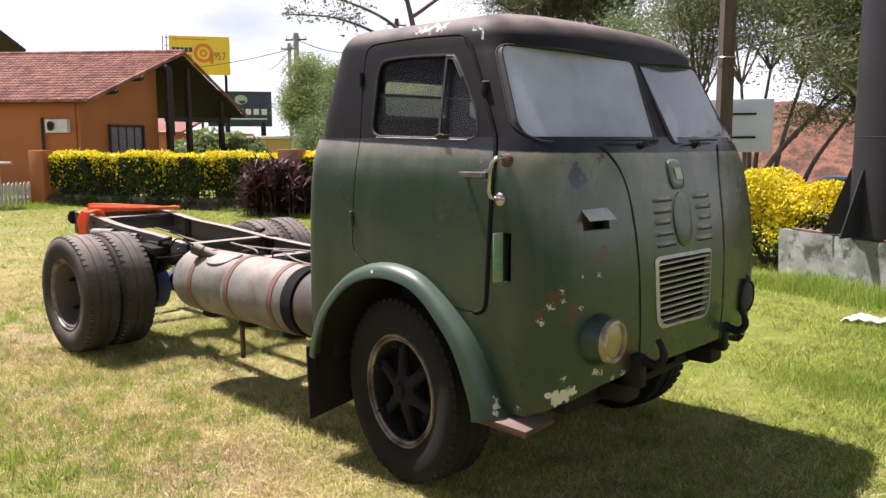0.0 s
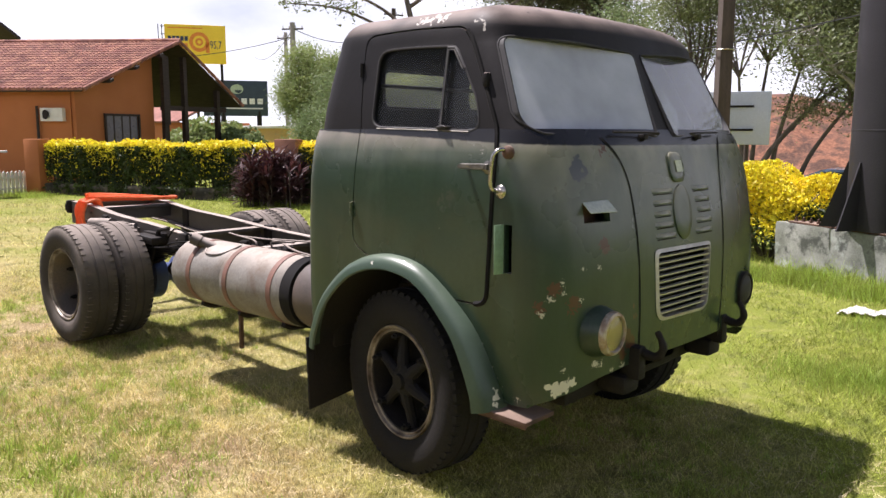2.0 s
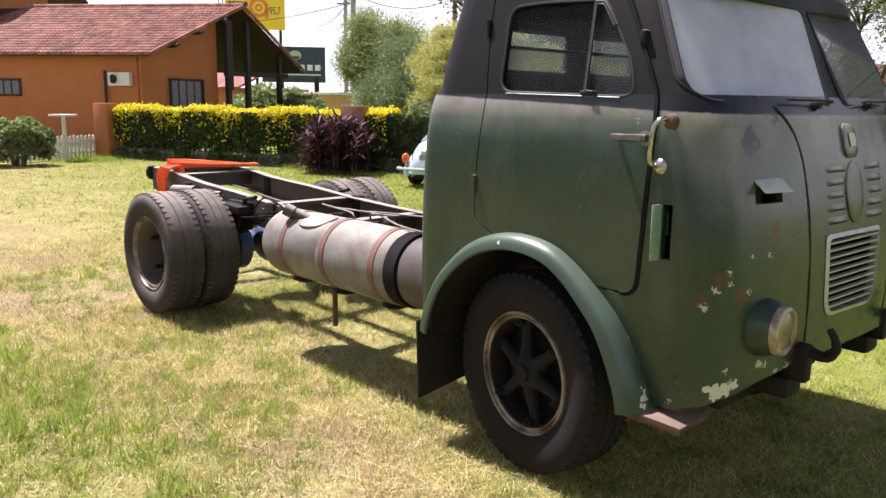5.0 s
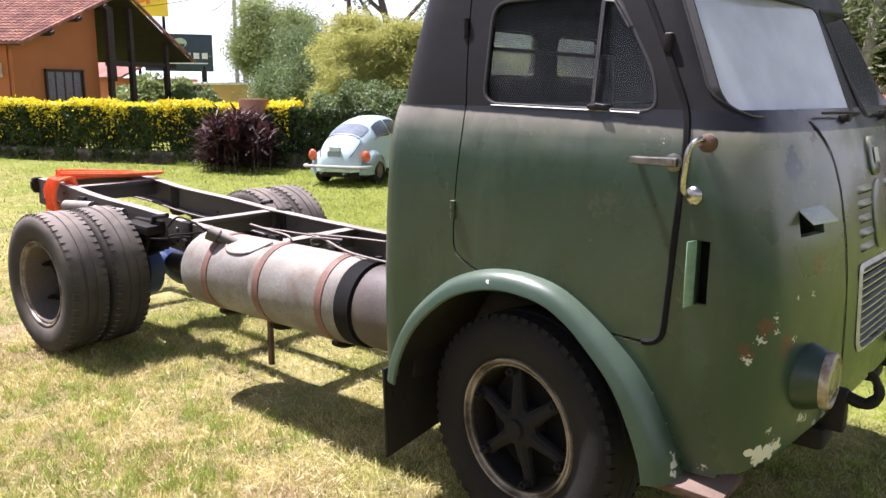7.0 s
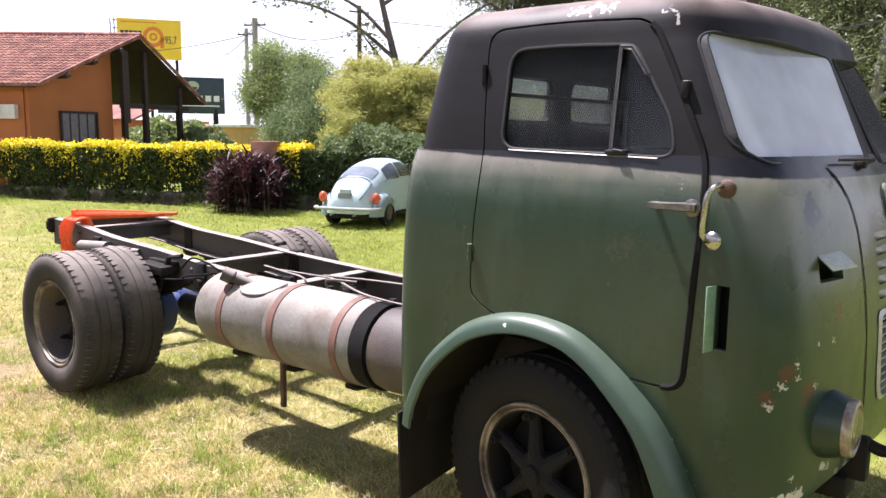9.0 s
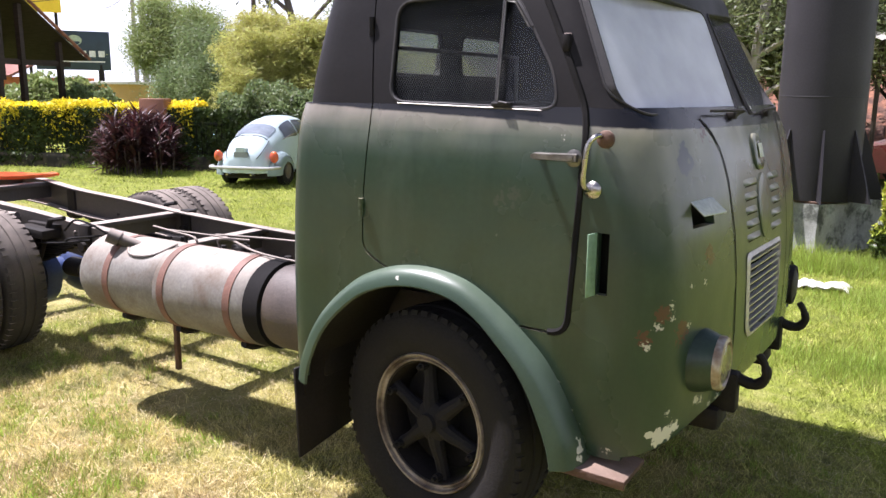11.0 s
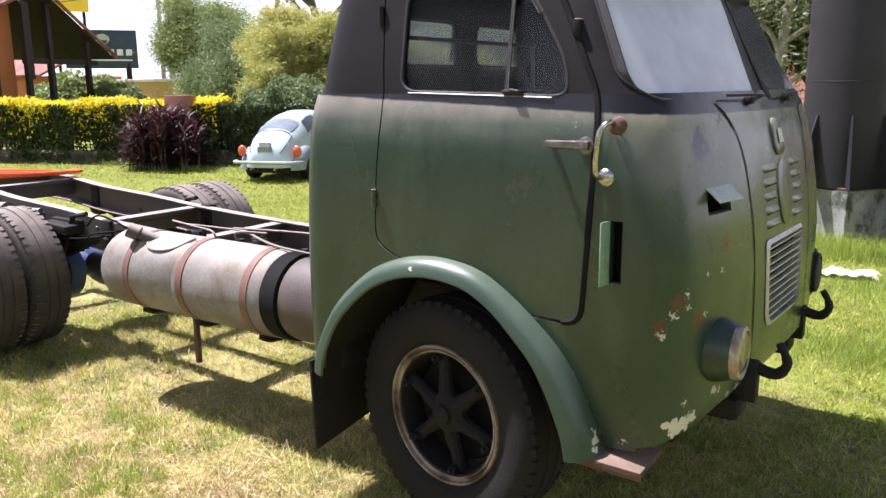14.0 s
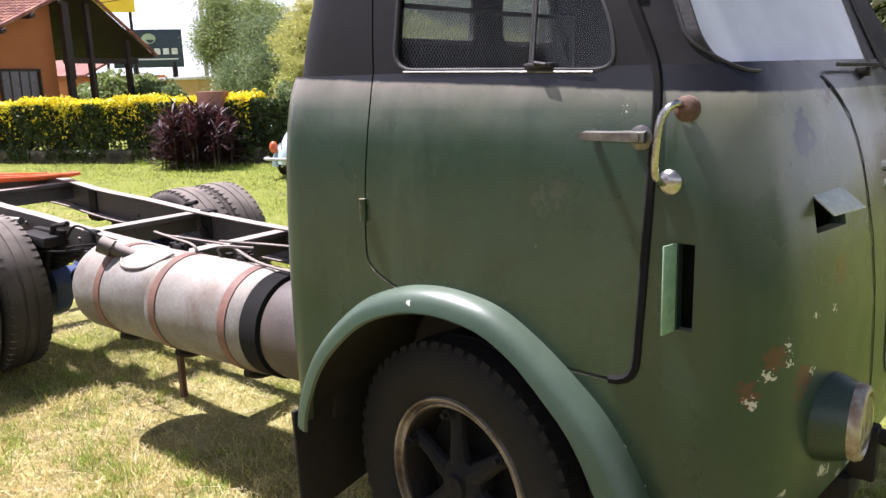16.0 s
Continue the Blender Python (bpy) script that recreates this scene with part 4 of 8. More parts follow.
nose_disc("oval_boss", 0.06, 1.56, 0.10, 0.155, 0.010, GREEN, label="raised oval where an emblem was")
badge = nose_disc("badge", 0.048, 1.812, 0.076, 0.085, 0.014, GREEN, power=3.2, label="green shield-shaped nose badge")
bm = bmesh.new()
xq = front_x(CY, 1.82) + 0.0185
v = [bm.verts.new((front_x(y, z) + 0.019, y, z)) for y, z in ((0.028, 1.785), (0.098, 1.785), (0.092, 1.85), (0.022, 1.85))]
bm.faces.new(v)
part("badge_plate", bm, PALE, badge, "blank white plate")
for s in (-1, 1):
    bm = bmesh.new()
    way = [Vector((a, b)) for a, b in
          [(0.70, 1.975), (0.67, 1.945), (0.635, 1.905), (0.605, 1.855), (0.58, 1.79), (0.565, 1.72), (0.555, 1.62), (0.548, 1.5), (0.54, 1.35), (0.535, 1.2), (0.53, 1.05), (0.525, 0.9), (0.52, 0.76)]]
    rows = []
    for k, p in enumerate(way):
        wd = 0.011 if k < 3 else 0.0055
        off = p.x - (0.035 if s < 0 else 0.09)
        rows.append([bm.verts.new((front_x(CY + s * (off + o), p.y) + 0.0025, CY + s * (off + o), p.y)) for o in (-wd, wd)])
    for a, b in zip(rows, rows[1:]):
        bm.faces.new((a[0], a[1], b[1], b[0]))
    part("panel_seam", bm, SEAM, cab_body)
# open vent flaps
bm = bmesh.new()
box(bm, (0, -0.09, -0.003), (0.088, 0.09, 0.003), 0.002, pose(front_x(-0.705, 1.66) - 0.006, -0.705, 1.662, 0, 37, -14))
part("vent_flap", bm, PALE, cab_body, "open pale vent flap")
bm = bmesh.new()
box(bm, (-0.003, -0.06, 1.305), (0.003, 0.0, 1.552), 0.002, pose(0.783, side_y(1.4) - 0.003, 0, 0, 0, -12))
part("vent_flap", bm, MINT, cab_body, "open light green side vent flap")
bm = bmesh.new()
box(bm, (0.77, -1.0, 1.28), (0.90, -0.95, 1.56))
part("vent_duct", bm, SEAM, cab_body, "black duct behind the vent")
bm = bmesh.new()
box(bm, (0.93, -0.81, 1.54), (1.0, -0.59, 1.67))
part("vent_duct", bm, RUST, cab_body, "rusty duct behind the vent")
# grab handle
bm = bmesh.new()
y = side_y(1.8)
tube(bm, curve([(0.79, y + 0.01, 1.912), (0.775, y - 0.045, 1.918), (0.752, y - 0.065, 1.885), (0.742, y - 0.068, 1.81), (0.738, y - 0.062, 1.74), (0.743, y - 0.03, 1.715), (0.75, y + 0.01, 1.712)], 5), 0.0105, 10)
grab = part("grab_handle", bm, CHROME, truck, "bent chrome grab handle")
for x, z, m in ((0.795, 1.905, RUST), (0.755, 1.712, CHROME)):
    bm = bmesh.new()
    lathe(bm, [(0.034, 0.006), (0.034, -0.008), (0.026, -0.016), (0.016, -0.02), (0.0005, -0.021)], (x, y, z), "y", 20)
    part("boss", bm, m, grab)


def settle(ob, f):
    """Moves all corners of a part, and of its own parts, by f."""
    for v in ob.data.vertices if ob.type == "MESH" else ():
        v.co = f(v.co)
    for o in ob.children:
        settle(o, f)


# wheels
def wheel(x, y, s, deep, rear=False):
    """One wheel; s: the way its face looks; deep: how far in its hub sits."""
    c = (x, y, 0.55)
    bm = bmesh.new()
    lathe(bm, [(0.30, s * a) for a in (-0.11,)] + [(0.325, -s * 0.115), (0.325, s * 0.03), (0.30, s * 0.05), (0.296, s * 0.10), (0.305, s * 0.115), (0.29, s * 0.105), (0.285, s * 0.03), (0.285, -s * 0.11)], c, "y", 56, True)
    hub = part("wheel", bm, BARREL if rear else DARK, truck, "dark spoked truck wheel")
    bm = bmesh.new()
    lathe(bm, [(0.296, s * 0.095), (0.298, s * 0.114), (0.306, s * 0.116), (0.311, s * 0.108), (0.318, s * 0.112), (0.323, s * 0.128), (0.332, s * 0.130), (0.337, s * 0.120), (0.335, s * 0.10), (0.31, s * 0.09)], c, "y", 64, True)
    part("rim_ring", bm, RIM, hub, "rusty chipped rim ring")
    bm = bmesh.new()
    o = s * (0.09 - deep)
    lathe(bm, [(0.085, o - s * 0.12), (0.10, o - s * 0.02), (0.098, o + s * 0.03), (0.075, o + s * 0.05), (0.05, o + s * 0.055), (0.045, o + s * 0.075), (0.0005, o + s * 0.078)], c, "y", 28)
    for k in range(6):
        m = Matrix.Translation(c) @ Matrix.Rotation(radians(60 * k + 20), 4, "Y")
        tube(bm, [m @ Vector((a, o + s * b, 0)) for a, b in ((0.05, 0.01), (0.12, 0.012), (0.19, 0.0), (0.25, -0.006), (0.292, -0.01))], [0.046, 0.038, 0.031, 0.031, 0.036], 10)
        cyl(bm, m @ Vector((0.268, o - s * 0.01, 0)), m @ Vector((0.268, o + s * 0.055, 0)), 0.02, seg=8)
        cyl(bm, m @ Vector((0.268, o + s * 0.05, 0)), m @ Vector((0.268, o + s * 0.075, 0)), 0.011, seg=8)
    part("hub", bm, DARK if rear else RUBBER_SHADED, hub, "greasy black six-spoke hub")
    bm = bmesh.new()
    lathe(bm, [(0.05, o - s * 0.06), (0.25, o - s * 0.06), (0.255, o - s * 0.07), (0.255, o - s * 0.16), (0.05, o - s * 0.16)], c, "y", 40)
    part("brake_drum", bm, SEAM, hub, "black brake drum")
    bm = bmesh.new()
    lathe(bm, [(0.325, -0.105), (0.35, -0.128), (0.40, -0.146), (0.46, -0.150), (0.505, -0.142), (0.530, -0.122), (0.541, -0.085), (0.543, -0.045), (0.536, -0.04), (0.536, -0.03), (0.546, -0.026), (0.546, 0.026), (0.536, 0.03), (0.536, 0.04),
               (0.543, 0.045), (0.541, 0.085), (0.530, 0.122), (0.505, 0.142), (0.46, 0.150), (0.40, 0.146), (0.35, 0.128), (0.325, 0.105)], c, "y", 72, True)
    part("tyre", bm, RUBBER if rear else RUBBER_SHADED, hub, "worn dusty black tyre")
    bm = bmesh.new()
    for k in range(54):
        for e in (-1, 1):
            m = Matrix.Translation(c) @ Matrix.Rotation(2 * math.pi * (k + 0.25 * e) / 54, 4, "Y")
            for v in bmesh.ops.create_cube(bm, size=1)["verts"]:
                top = v.co.z > 0
                v.co = m @ Vector((v.co.x * 0.040, e * (0.100 + v.co.y * (0.05 if top else 0.072)), 0.5405 if top else 0.505))
    part("tread_block", bm, RUBBER if rear else RUBBER_SHADED, hub)["kind"] = "stuff"
    if rear:
        settle(hub, lambda p: Vector((p.x, y + (p.y - y) * 1.07, p.z)))
    return hub


for s in (-1, 1):
    y = -0.90 if s < 0 else 1.06
    turn = Matrix.Translation((-0.012 if s < 0 else 0.17, y, 0.006)) @ Matrix.Rotation(radians(-9), 4, "Z") @ Matrix.Translation((0, -y, 0))
    settle(wheel(0.0, y, s, 0.03), lambda p: turn @ p)
bm = bmesh.new()
tube(bm, [(0.0, -0.80, 0.56), (0.02, -0.62, 0.50), (0.04, -0.4, 0.47), (0.08, 0.55, 0.47), (0.12, 0.78, 0.50), (0.15, 0.98, 0.56)], 0.06, 10)
axle = part("front_axle", bm, DARK, truck, "dark greasy forged front axle")
for y in (-0.42, 0.58):
    bm = bmesh.new()
    for k in range(6):
        tube(bm, curve([(-0.62 + 0.07 * k, y, 0.72 - 0.028 * k), (0.05, y, 0.60 - 0.022 * k), (0.74 - 0.07 * k, y, 0.72 - 0.028 * k)], 5), 0.013, 4)
        box(bm, (-0.02, y - 0.045, 0.43), (0.14, y + 0.045, 0.64), 0.01) if k == 0 else None
    part("leaf_spring", bm, DARK, axle, "dark leaf spring pack")
bm = bmesh.new()
box(bm, (0.86, -0.80, 0.585), (0.98, 0.98, 0.72), 0.02)
box(bm, (-0.30, -0.20, 0.50), (0.70, 0.42, 0.86), 0.08)
part("front_crossmember", bm, DARK, truck, "dark frame end and engine sump below the nose")
AXLE_X, RISE = -4.28, 0.06
for s, out, inn in ((-1, -1.085, -0.745), (1, 1.19, 0.85)):
    for y, deep in ((out, 0.17), (inn, 0.10)):
        settle(wheel(AXLE_X, y, s, deep, True), lambda p: p + Vector((0, 0, RISE)))

# chassis
AX = [(-5.86, 1.215), (-5.3, 1.222), (-4.6, 1.205), (-3.8, 1.155), (-3.0, 1.125), (-2.0, 1.112), (-0.9, 1.10), (1.0, 1.09)]
def rail_top(x):
    return float(np.interp(x, [p[0] for p in AX], [p[1] for p in AX]))
for s in (-1, 1):
    bm = bmesh.new()
    yo = 0.03 + s * 0.475
    prof = [(0, 0), (0, -0.24), (-0.085, -0.24), (-0.085, -0.228), (-0.010, -0.228), (-0.010, -0.012), (-0.085, -0.012), (-0.085, 0)]
    rows = [[bm.verts.new((x, yo + s * o, rail_top(x) + h)) for o, h in prof] for x in np.linspace(-5.86, 1.0, 40)]
    for a, b in zip(rows, rows[1:]):
        for k in range(8):
            bm.faces.new((a[k], a[(k + 1) % 8], b[(k + 1) % 8], b[k]))
    bm.faces.new(rows[0]), bm.faces.new(rows[-1])
    bmesh.ops.recalc_face_normals(bm, faces=bm.faces)
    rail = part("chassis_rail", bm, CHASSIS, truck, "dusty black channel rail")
    for x in np.arange(-5.6, -0.9, 0.31):
        for h in (-0.07, -0.18):
            bm = bmesh.new()
            bmesh.ops.create_uvsphere(bm, u_segments=8, v_segments=5, radius=0.014, matrix=Matrix.Translation((x, yo + s * 0.001, rail_top(x) + h)))
            part("rivet", bm, CHASSIS, rail)
    bm = bmesh.new()
    box(bm, (-5.93, yo - 0.05, 1.08), (-5.82, yo + 0.05, 1.225), 0.02)
    cyl(bm, (-5.9, yo - 0.06, 1.15), (-5.9, yo + 0.06, 1.15), 0.04, seg=14)
    part("spring_hanger", bm, DARK, rail)
    # leaf springs
    bm = bmesh.new()
    for k in range(9):
        half = 0.78 - 0.075 * k
        pts = [(-4.545 + half * f, yo + s * 0.02, 0.90 - k * 0.022 - 0.10 * (1 - f * f * (half / 0.78) ** 2) + 0.06) for f in np.linspace(-1, 1, 13)]
        rows = [[bm.verts.new((x, y + o, z + h)) for o, h in ((-0.04, 0), (0.04, 0), (0.04, 0.014), (-0.04, 0.014))] for x, y, z in pts]
        for a, b in zip(rows, rows[1:]):
            for q in range(4):
                bm.faces.new((a[q], a[(q + 1) % 4], b[(q + 1) % 4], b[q]))
        bm.faces.new(rows[0]), bm.faces.new(rows[-1])
    for x in (-4.65, -4.44):
        tube(bm, [(x, yo + s * 0.07, 0.50), (x, yo + s * 0.07, 0.98), (x, yo - s * 0.03, 0.98)], 0.014, 6)
    bmesh.ops.recalc_face_normals(bm, faces=bm.faces)
    spring = part("leaf_spring", bm, DARK, truck, "greasy leaf spring pack")
    for x in (-3.74, -5.34):
        bm = bmesh.new()
        box(bm, (x - 0.06, yo - 0.04, 0.86), (x + 0.06, yo + 0.05 if s > 0 else yo + 0.04, rail_top(x) - 0.03), 0.015)
        cyl(bm, (x, yo - 0.07, 0.93), (x, yo + 0.07, 0.93), 0.04, seg=12)
        part("shackle", bm, DARK, spring)
    bm = bmesh.new()
    tube(bm, [(-4.30, yo + s * 0.10, 0.62), (-4.10, yo + s * 0.07, 1.13), (-3.95, yo + s * 0.05, 1.16)], 0.022, 8)
    box(bm, (-4.42, yo - 0.02 + s * 0.05, 1.02), (-4.05, yo + 0.04 + s * 0.05, 1.09), 0.01)
    part("axle_stay", bm, DARK, truck)
for x, wd in ((-5.72, 0.10), (-4.62, 0.09), (-3.08, 0.09), (-2.04, 0.09), (-1.15, 0.10)):
    bm = bmesh.new()
    z = rail_top(x)
    box(bm, (x - wd / 2, -0.44, z - 0.045), (x + wd / 2, 0.50, z - 0.012), 0.004)
    box(bm, (x - wd / 2, -0.44, z - 0.17), (x - wd / 2 + 0.012, 0.50, z - 0.02))
    part("crossmember", bm, CHASSIS, truck, "steel chassis crossmember")
AXLE = material("blue_axle_paint", (0.045, 0.075, 0.20), (0.03, 0.04, 0.09), scale=4, rough=0.5)
bm = bmesh.new()
tube(bm, [(-4.545, -0.90, 0.55), (-4.545, -0.35, 0.55), (-4.545, 0.0, 0.55), (-4.545, 0.40, 0.55), (-4.545, 1.04, 0.55)], [0.085, 0.10, 0.12, 0.10, 0.085], 16)
bmesh.ops.create_uvsphere(bm, u_segments=20, v_segments=12, radius=0.25, matrix=Matrix.Translation((-4.50, 0.05, 0.56)))
axle = part("rear_axle", bm, AXLE, truck, "blue painted axle and differential")
bm = bmesh.new()
tube(bm, [(-4.3, 0.05, 0.58), (-1.9, 0.05, 0.78), (-0.6, 0.05, 0.85)], 0.05, 12)
part("propshaft", bm, DARK, truck, "dark driveshaft under the chassis")
for s in (-1, 1):
    bm = bmesh.new()
    lathe(bm, [(0.24, -0.07), (0.25, -0.05), (0.25, 0.05), (0.2, 0.08)], (-4.545, 0.03 + s * 0.47 - s * 0.06, 0.55), "y", 28)
    part("brake_drum", bm, AXLE, axle, "blue brake drum")
    bm = bmesh.new()
    cyl(bm, (-4.15, 0.03 + s * 0.36, 0.66), (-3.95, 0.03 + s * 0.36, 0.66), 0.09, seg=18)
    part("brake_chamber", bm, DARK, axle)
bm = bmesh.new()
box(bm, (-0.7, -0.34, 0.55), (0.98, 0.48, 1.15), 0.08)
box(bm, (-0.5, -0.25, 0.44), (0.6, 0.38, 0.6), 0.06)
part("engine", bm, DARK, truck, "greasy dark engine under the cab")
bm = bmesh.new()
box(bm, (-0.78, -0.95, 0.62), (-0.70, 1.09, 0.98), 0.02)
part("cab_sill", bm, DARK, truck)

# fuel tank and air tank
TY, TZ, TR = -0.715, 0.79, 0.31
bm = bmesh.new()
lathe(bm, [(0.0005, -2.82), (0.12, -2.815), (0.22, -2.795), (0.285, -2.76), (0.306, -2.72), (0.306, -2.712), (TR, -2.70), (TR, -2.0), (TR - 0.003, -1.995), (TR, -1.99), (TR, -1.24), (0.30, -1.215), (0.25, -1.20)], (0, TY, TZ), "x", 56)
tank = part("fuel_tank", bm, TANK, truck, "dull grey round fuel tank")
for x in (-2.46, -1.92, -1.34):
    bm = bmesh.new()
    lathe(bm, [(TR + 0.001, x - 0.028), (TR + 0.006, x - 0.028), (TR + 0.006, x + 0.028), (TR + 0.001, x + 0.028)], (0, TY, TZ), "x", 56, True)
    part("tank_strap", bm, STRAP, tank, "rust-red tank strap")
    bm = bmesh.new()
    pts = [(x, TY - 0.16, TZ - TR * 0.93), (x, TY - 0.05, TZ - TR - 0.02), (x, TY + 0.16, TZ - TR - 0.012), (x, TY + 0.30, TZ - 0.2), (x, TY + 0.30, rail_top(x) - 0.06)]
    tube(bm, curve(pts, 4), 0.026, 6)
    part("tank_bracket", bm, DARK, tank)
bm = bmesh.new()
lathe(bm, [(0.25, -1.225), (0.303, -1.215), (0.303, -1.10), (0.25, -1.09)], (0, TY, TZ), "x", 48)
part("rubber_packing", bm, SEAM, tank, "black rubber packing")
bm = bmesh.new()
lathe(bm, [(0.0005, -1.13), (0.24, -1.115), (0.282, -1.085), (0.29, -1.05), (0.29, -0.66), (0.26, -0.62), (0.0005, -0.60)], (0, TY, TZ), "x", 48)
air = part("air_tank", bm, TANK_BROWN, truck, "brown dusty air tank behind the cab")
bm = bmesh.new()
tube(bm, [(-0.68, -0.96, 1.02), (-0.70, -0.99, 1.06)], 0.022, 8)
tube(bm, [(-0.83, -0.93, 1.085), (-0.72, -0.98, 1.068), (-0.62, -1.0, 1.055)], 0.013, 8)
cyl(bm, (-0.70, -1.02, 1.065), (-0.70, -0.93, 1.075), 0.017, seg=8)
part("drain_valve", bm, DARK, air)
bm = bmesh.new()
cyl(bm, (-2.30, -0.78, 1.03), (-2.46, -0.90, 1.12), 0.045, seg=18)
cyl(bm, (-2.44, -0.885, 1.105), (-2.50, -0.93, 1.14), 0.058, seg=18)
part("filler_neck", bm, CHASSIS, tank, "dusty brown filler neck and cap")
bm = bmesh.new()
box(bm, (-2.13, TY - 0.018, 0.09), (-2.095, TY + 0.018, 0.52), 0.005)
part("tank_leg", bm, RUST, tank)
hoses = [[(-2.42, -0.80, 1.10), (-2.30, -0.93, 1.02), (-2.1, -0.92, 1.03), (-1.98, -0.78, 1.11)], [(-2.5, -0.52, 1.15), (-2.2, -0.60, 1.15), (-1.95, -0.66, 1.145), (-1.9, -0.67, 1.08)], [(-2.45, -0.50, 1.13), (-2.0, -0.55, 1.15), (-1.7, -0.60, 1.16), (-1.3, -0.72, 1.12), (-0.7, -0.74, 1.10)],
         [(-1.9, -0.50, 1.15), (-1.4, -0.46, 1.17), (-0.8, -0.52, 1.2)], [(-1.72, -0.65, 1.09), (-1.72, -0.65, 1.16), (-1.5, -0.6, 1.17)], [(-2.9, -0.56, 1.0), (-3.05, -0.62, 1.10), (-3.3, -0.60, 1.12), (-3.5, -0.56, 1.0)],
         [(-3.2, -0.55, 0.95), (-3.5, -0.62, 0.9), (-3.9, -0.58, 0.85), (-4.2, -0.5, 0.8)], [(-3.0, -0.60, 1.02), (-3.25, -0.68, 0.98), (-3.45, -0.6, 0.92)]]
for k, h in enumerate(hoses):
    bm = bmesh.new()
    tube(bm, curve(h, 6), 0.009, 6)
    part("hose", bm, CHASSIS if k < 5 else SEAM, truck, "dusty thin pipe" if k < 5 else "black rubber hose")
for x, y in ((-2.15, -0.60), (-1.55, -0.63), (-1.62, -0.58)):
    bm = bmesh.new()
    box(bm, (x - 0.04, y - 0.03, 1.075), (x + 0.04, y + 0.03, 1.12), 0.008)
    cyl(bm, (x + 0.06, y, 1.08), (x + 0.06, y, 1.14), 0.014, seg=8)
    part("sender_unit", bm, DARK, tank)
bm = bmesh.new()
box(bm, (-1.05, -0.50, 1.10), (-0.82, -0.36, 1.20), 0.03)
tube(bm, curve([(-1.3, -0.35, 1.0), (-1.15, -0.34, 1.14), (-0.95, -0.33, 1.16), (-0.8, -0.33, 1.1)], 5), 0.045, 10)
part("air_pipe", bm, TANK_BROWN, truck, "dusty pipe and box on the chassis")
bm = bmesh.new()
box(bm, (-3.55, -0.62, 1.00), (-3.25, -0.46, 1.07), 0.01)
box(bm, (-3.52, -0.64, 0.78), (-3.42, -0.50, 1.05), 0.02)
part("bracket", bm, DARK, truck)
bm = bmesh.new()
tube(bm, [(-4.42, -0.57, 1.065), (-4.40, -0.57, 1.066), (-4.0, -0.57, 1.11)], [0.04, 0.058, 0.058], 14)
tube(bm, [(-4.0, -0.57, 1.11), (-3.6, -0.56, 1.13)], 0.026, 8)
part("shock_absorber", bm, CHASSIS, truck, "dusty brown shock absorber")

# where the chassis, the axle and the tank sit
NEW_X, NEW_TOP = ((-5.93, -4.62, -3.08, -2.04, -1.0, 1.0), (-5.97, -5.40, -3.57, -2.57, -1.3, 1.0)), ((-6.1, -5.45, -4.9, -4.1, -3.5, -2.9, -2.2, -1.0, 1.0), (1.245, 1.216, 1.155, 1.115, 1.07, 1.042, 1.02, 1.0, 0.99))
def on_chassis(p):
    x = float(np.interp(p.x, *NEW_X))
    return Vector((x, 0.04 + (p.y - 0.03) * 0.98, p.z - rail_top(p.x) + float(np.interp(x, *NEW_TOP))))
def on_axle(p):
    return Vector((p.x + 4.545 + AXLE_X, 0.05 + (p.y - 0.03) * 0.98, RISE + (0.5 + (p.z - 0.5) * 0.84 if p.z > 0.5 else p.z)))
def by_tank(p):
    return Vector((-1.46 + (p.x + 1.34) * 0.98, -0.665 + (p.y - TY) * 0.84, 0.865 + (p.z - TZ) * 0.84))
for o in list(truck.children):
    kind = o.name.split(".")[0]
    if kind in ("chassis_rail", "crossmember", "shock_absorber", "bracket"):
        settle(o, on_chassis)
    elif kind in ("leaf_spring", "rear_axle", "axle_stay"):
        settle(o, on_axle)
    elif kind in ("fuel_tank", "air_tank", "hose"):
        settle(o, by_tank)

# coil of rope on the chassis end
rope = thing("rope", "coiled orange plastic rope tied round the rear chassis rail", "rope")
rng = random.Random(5)
for k in range(13):
    bm = bmesh.new()
    x = -5.58 + 0.036 * k + rng.uniform(-0.02, 0.02)
    pts = [(x, -0.53, 1.235), (x + rng.uniform(-.03, .03), -0.575, 1.13 + rng.uniform(-.03, .02)), (x + 0.05 + rng.uniform(-.05, .05), -0.56, 0.99 + rng.uniform(-.04, .04)), (x + 0.03, -0.44, 0.965), (x + rng.uniform(-.02, .02), -0.36, 1.1), (x, -0.38, 1.245), (x, -0.46, 1.255), (x, -0.53, 1.235)]
    tube(bm, curve(pts, 4), 0.014, 6)
    part("rope_turn", bm, ROPE, rope)
for k in range(15):
    bm = bmesh.new()
    a, h = rng.uniform(-0.17, 0.17), rng.uniform(0.0, 0.07)
    pts = [(-5.45 + a * 0.6, -0.46, 1.245 + h)] + [(-5.50 + a + rng.uniform(-.03, .03) + 0.42 * f, -0.40 + 0.92 * f, 1.235 + h * (1.2 - f) - 0.012 * rng.random()) for f in (0.15, 0.4, 0.65, 0.9)] + [(-5.04 + a, 0.50, 1.235 + h * 0.3)]
    tube(bm, curve(pts, 5), 0.014, 6)
    part("rope_turn", bm, ROPE, rope)
bm = bmesh.new()
tube(bm, curve([(-5.45, -0.55, 1.2), (-5.42, -0.60, 1.02), (-5.30, -0.62, 0.93), (-5.2, -0.6, 0.99)], 5), 0.009, 6)
tube(bm, curve([(-5.40, -0.50, 1.24), (-5.38, -0.47, 1.30), (-5.36, -0.44, 1.34)], 4), 0.006, 5)
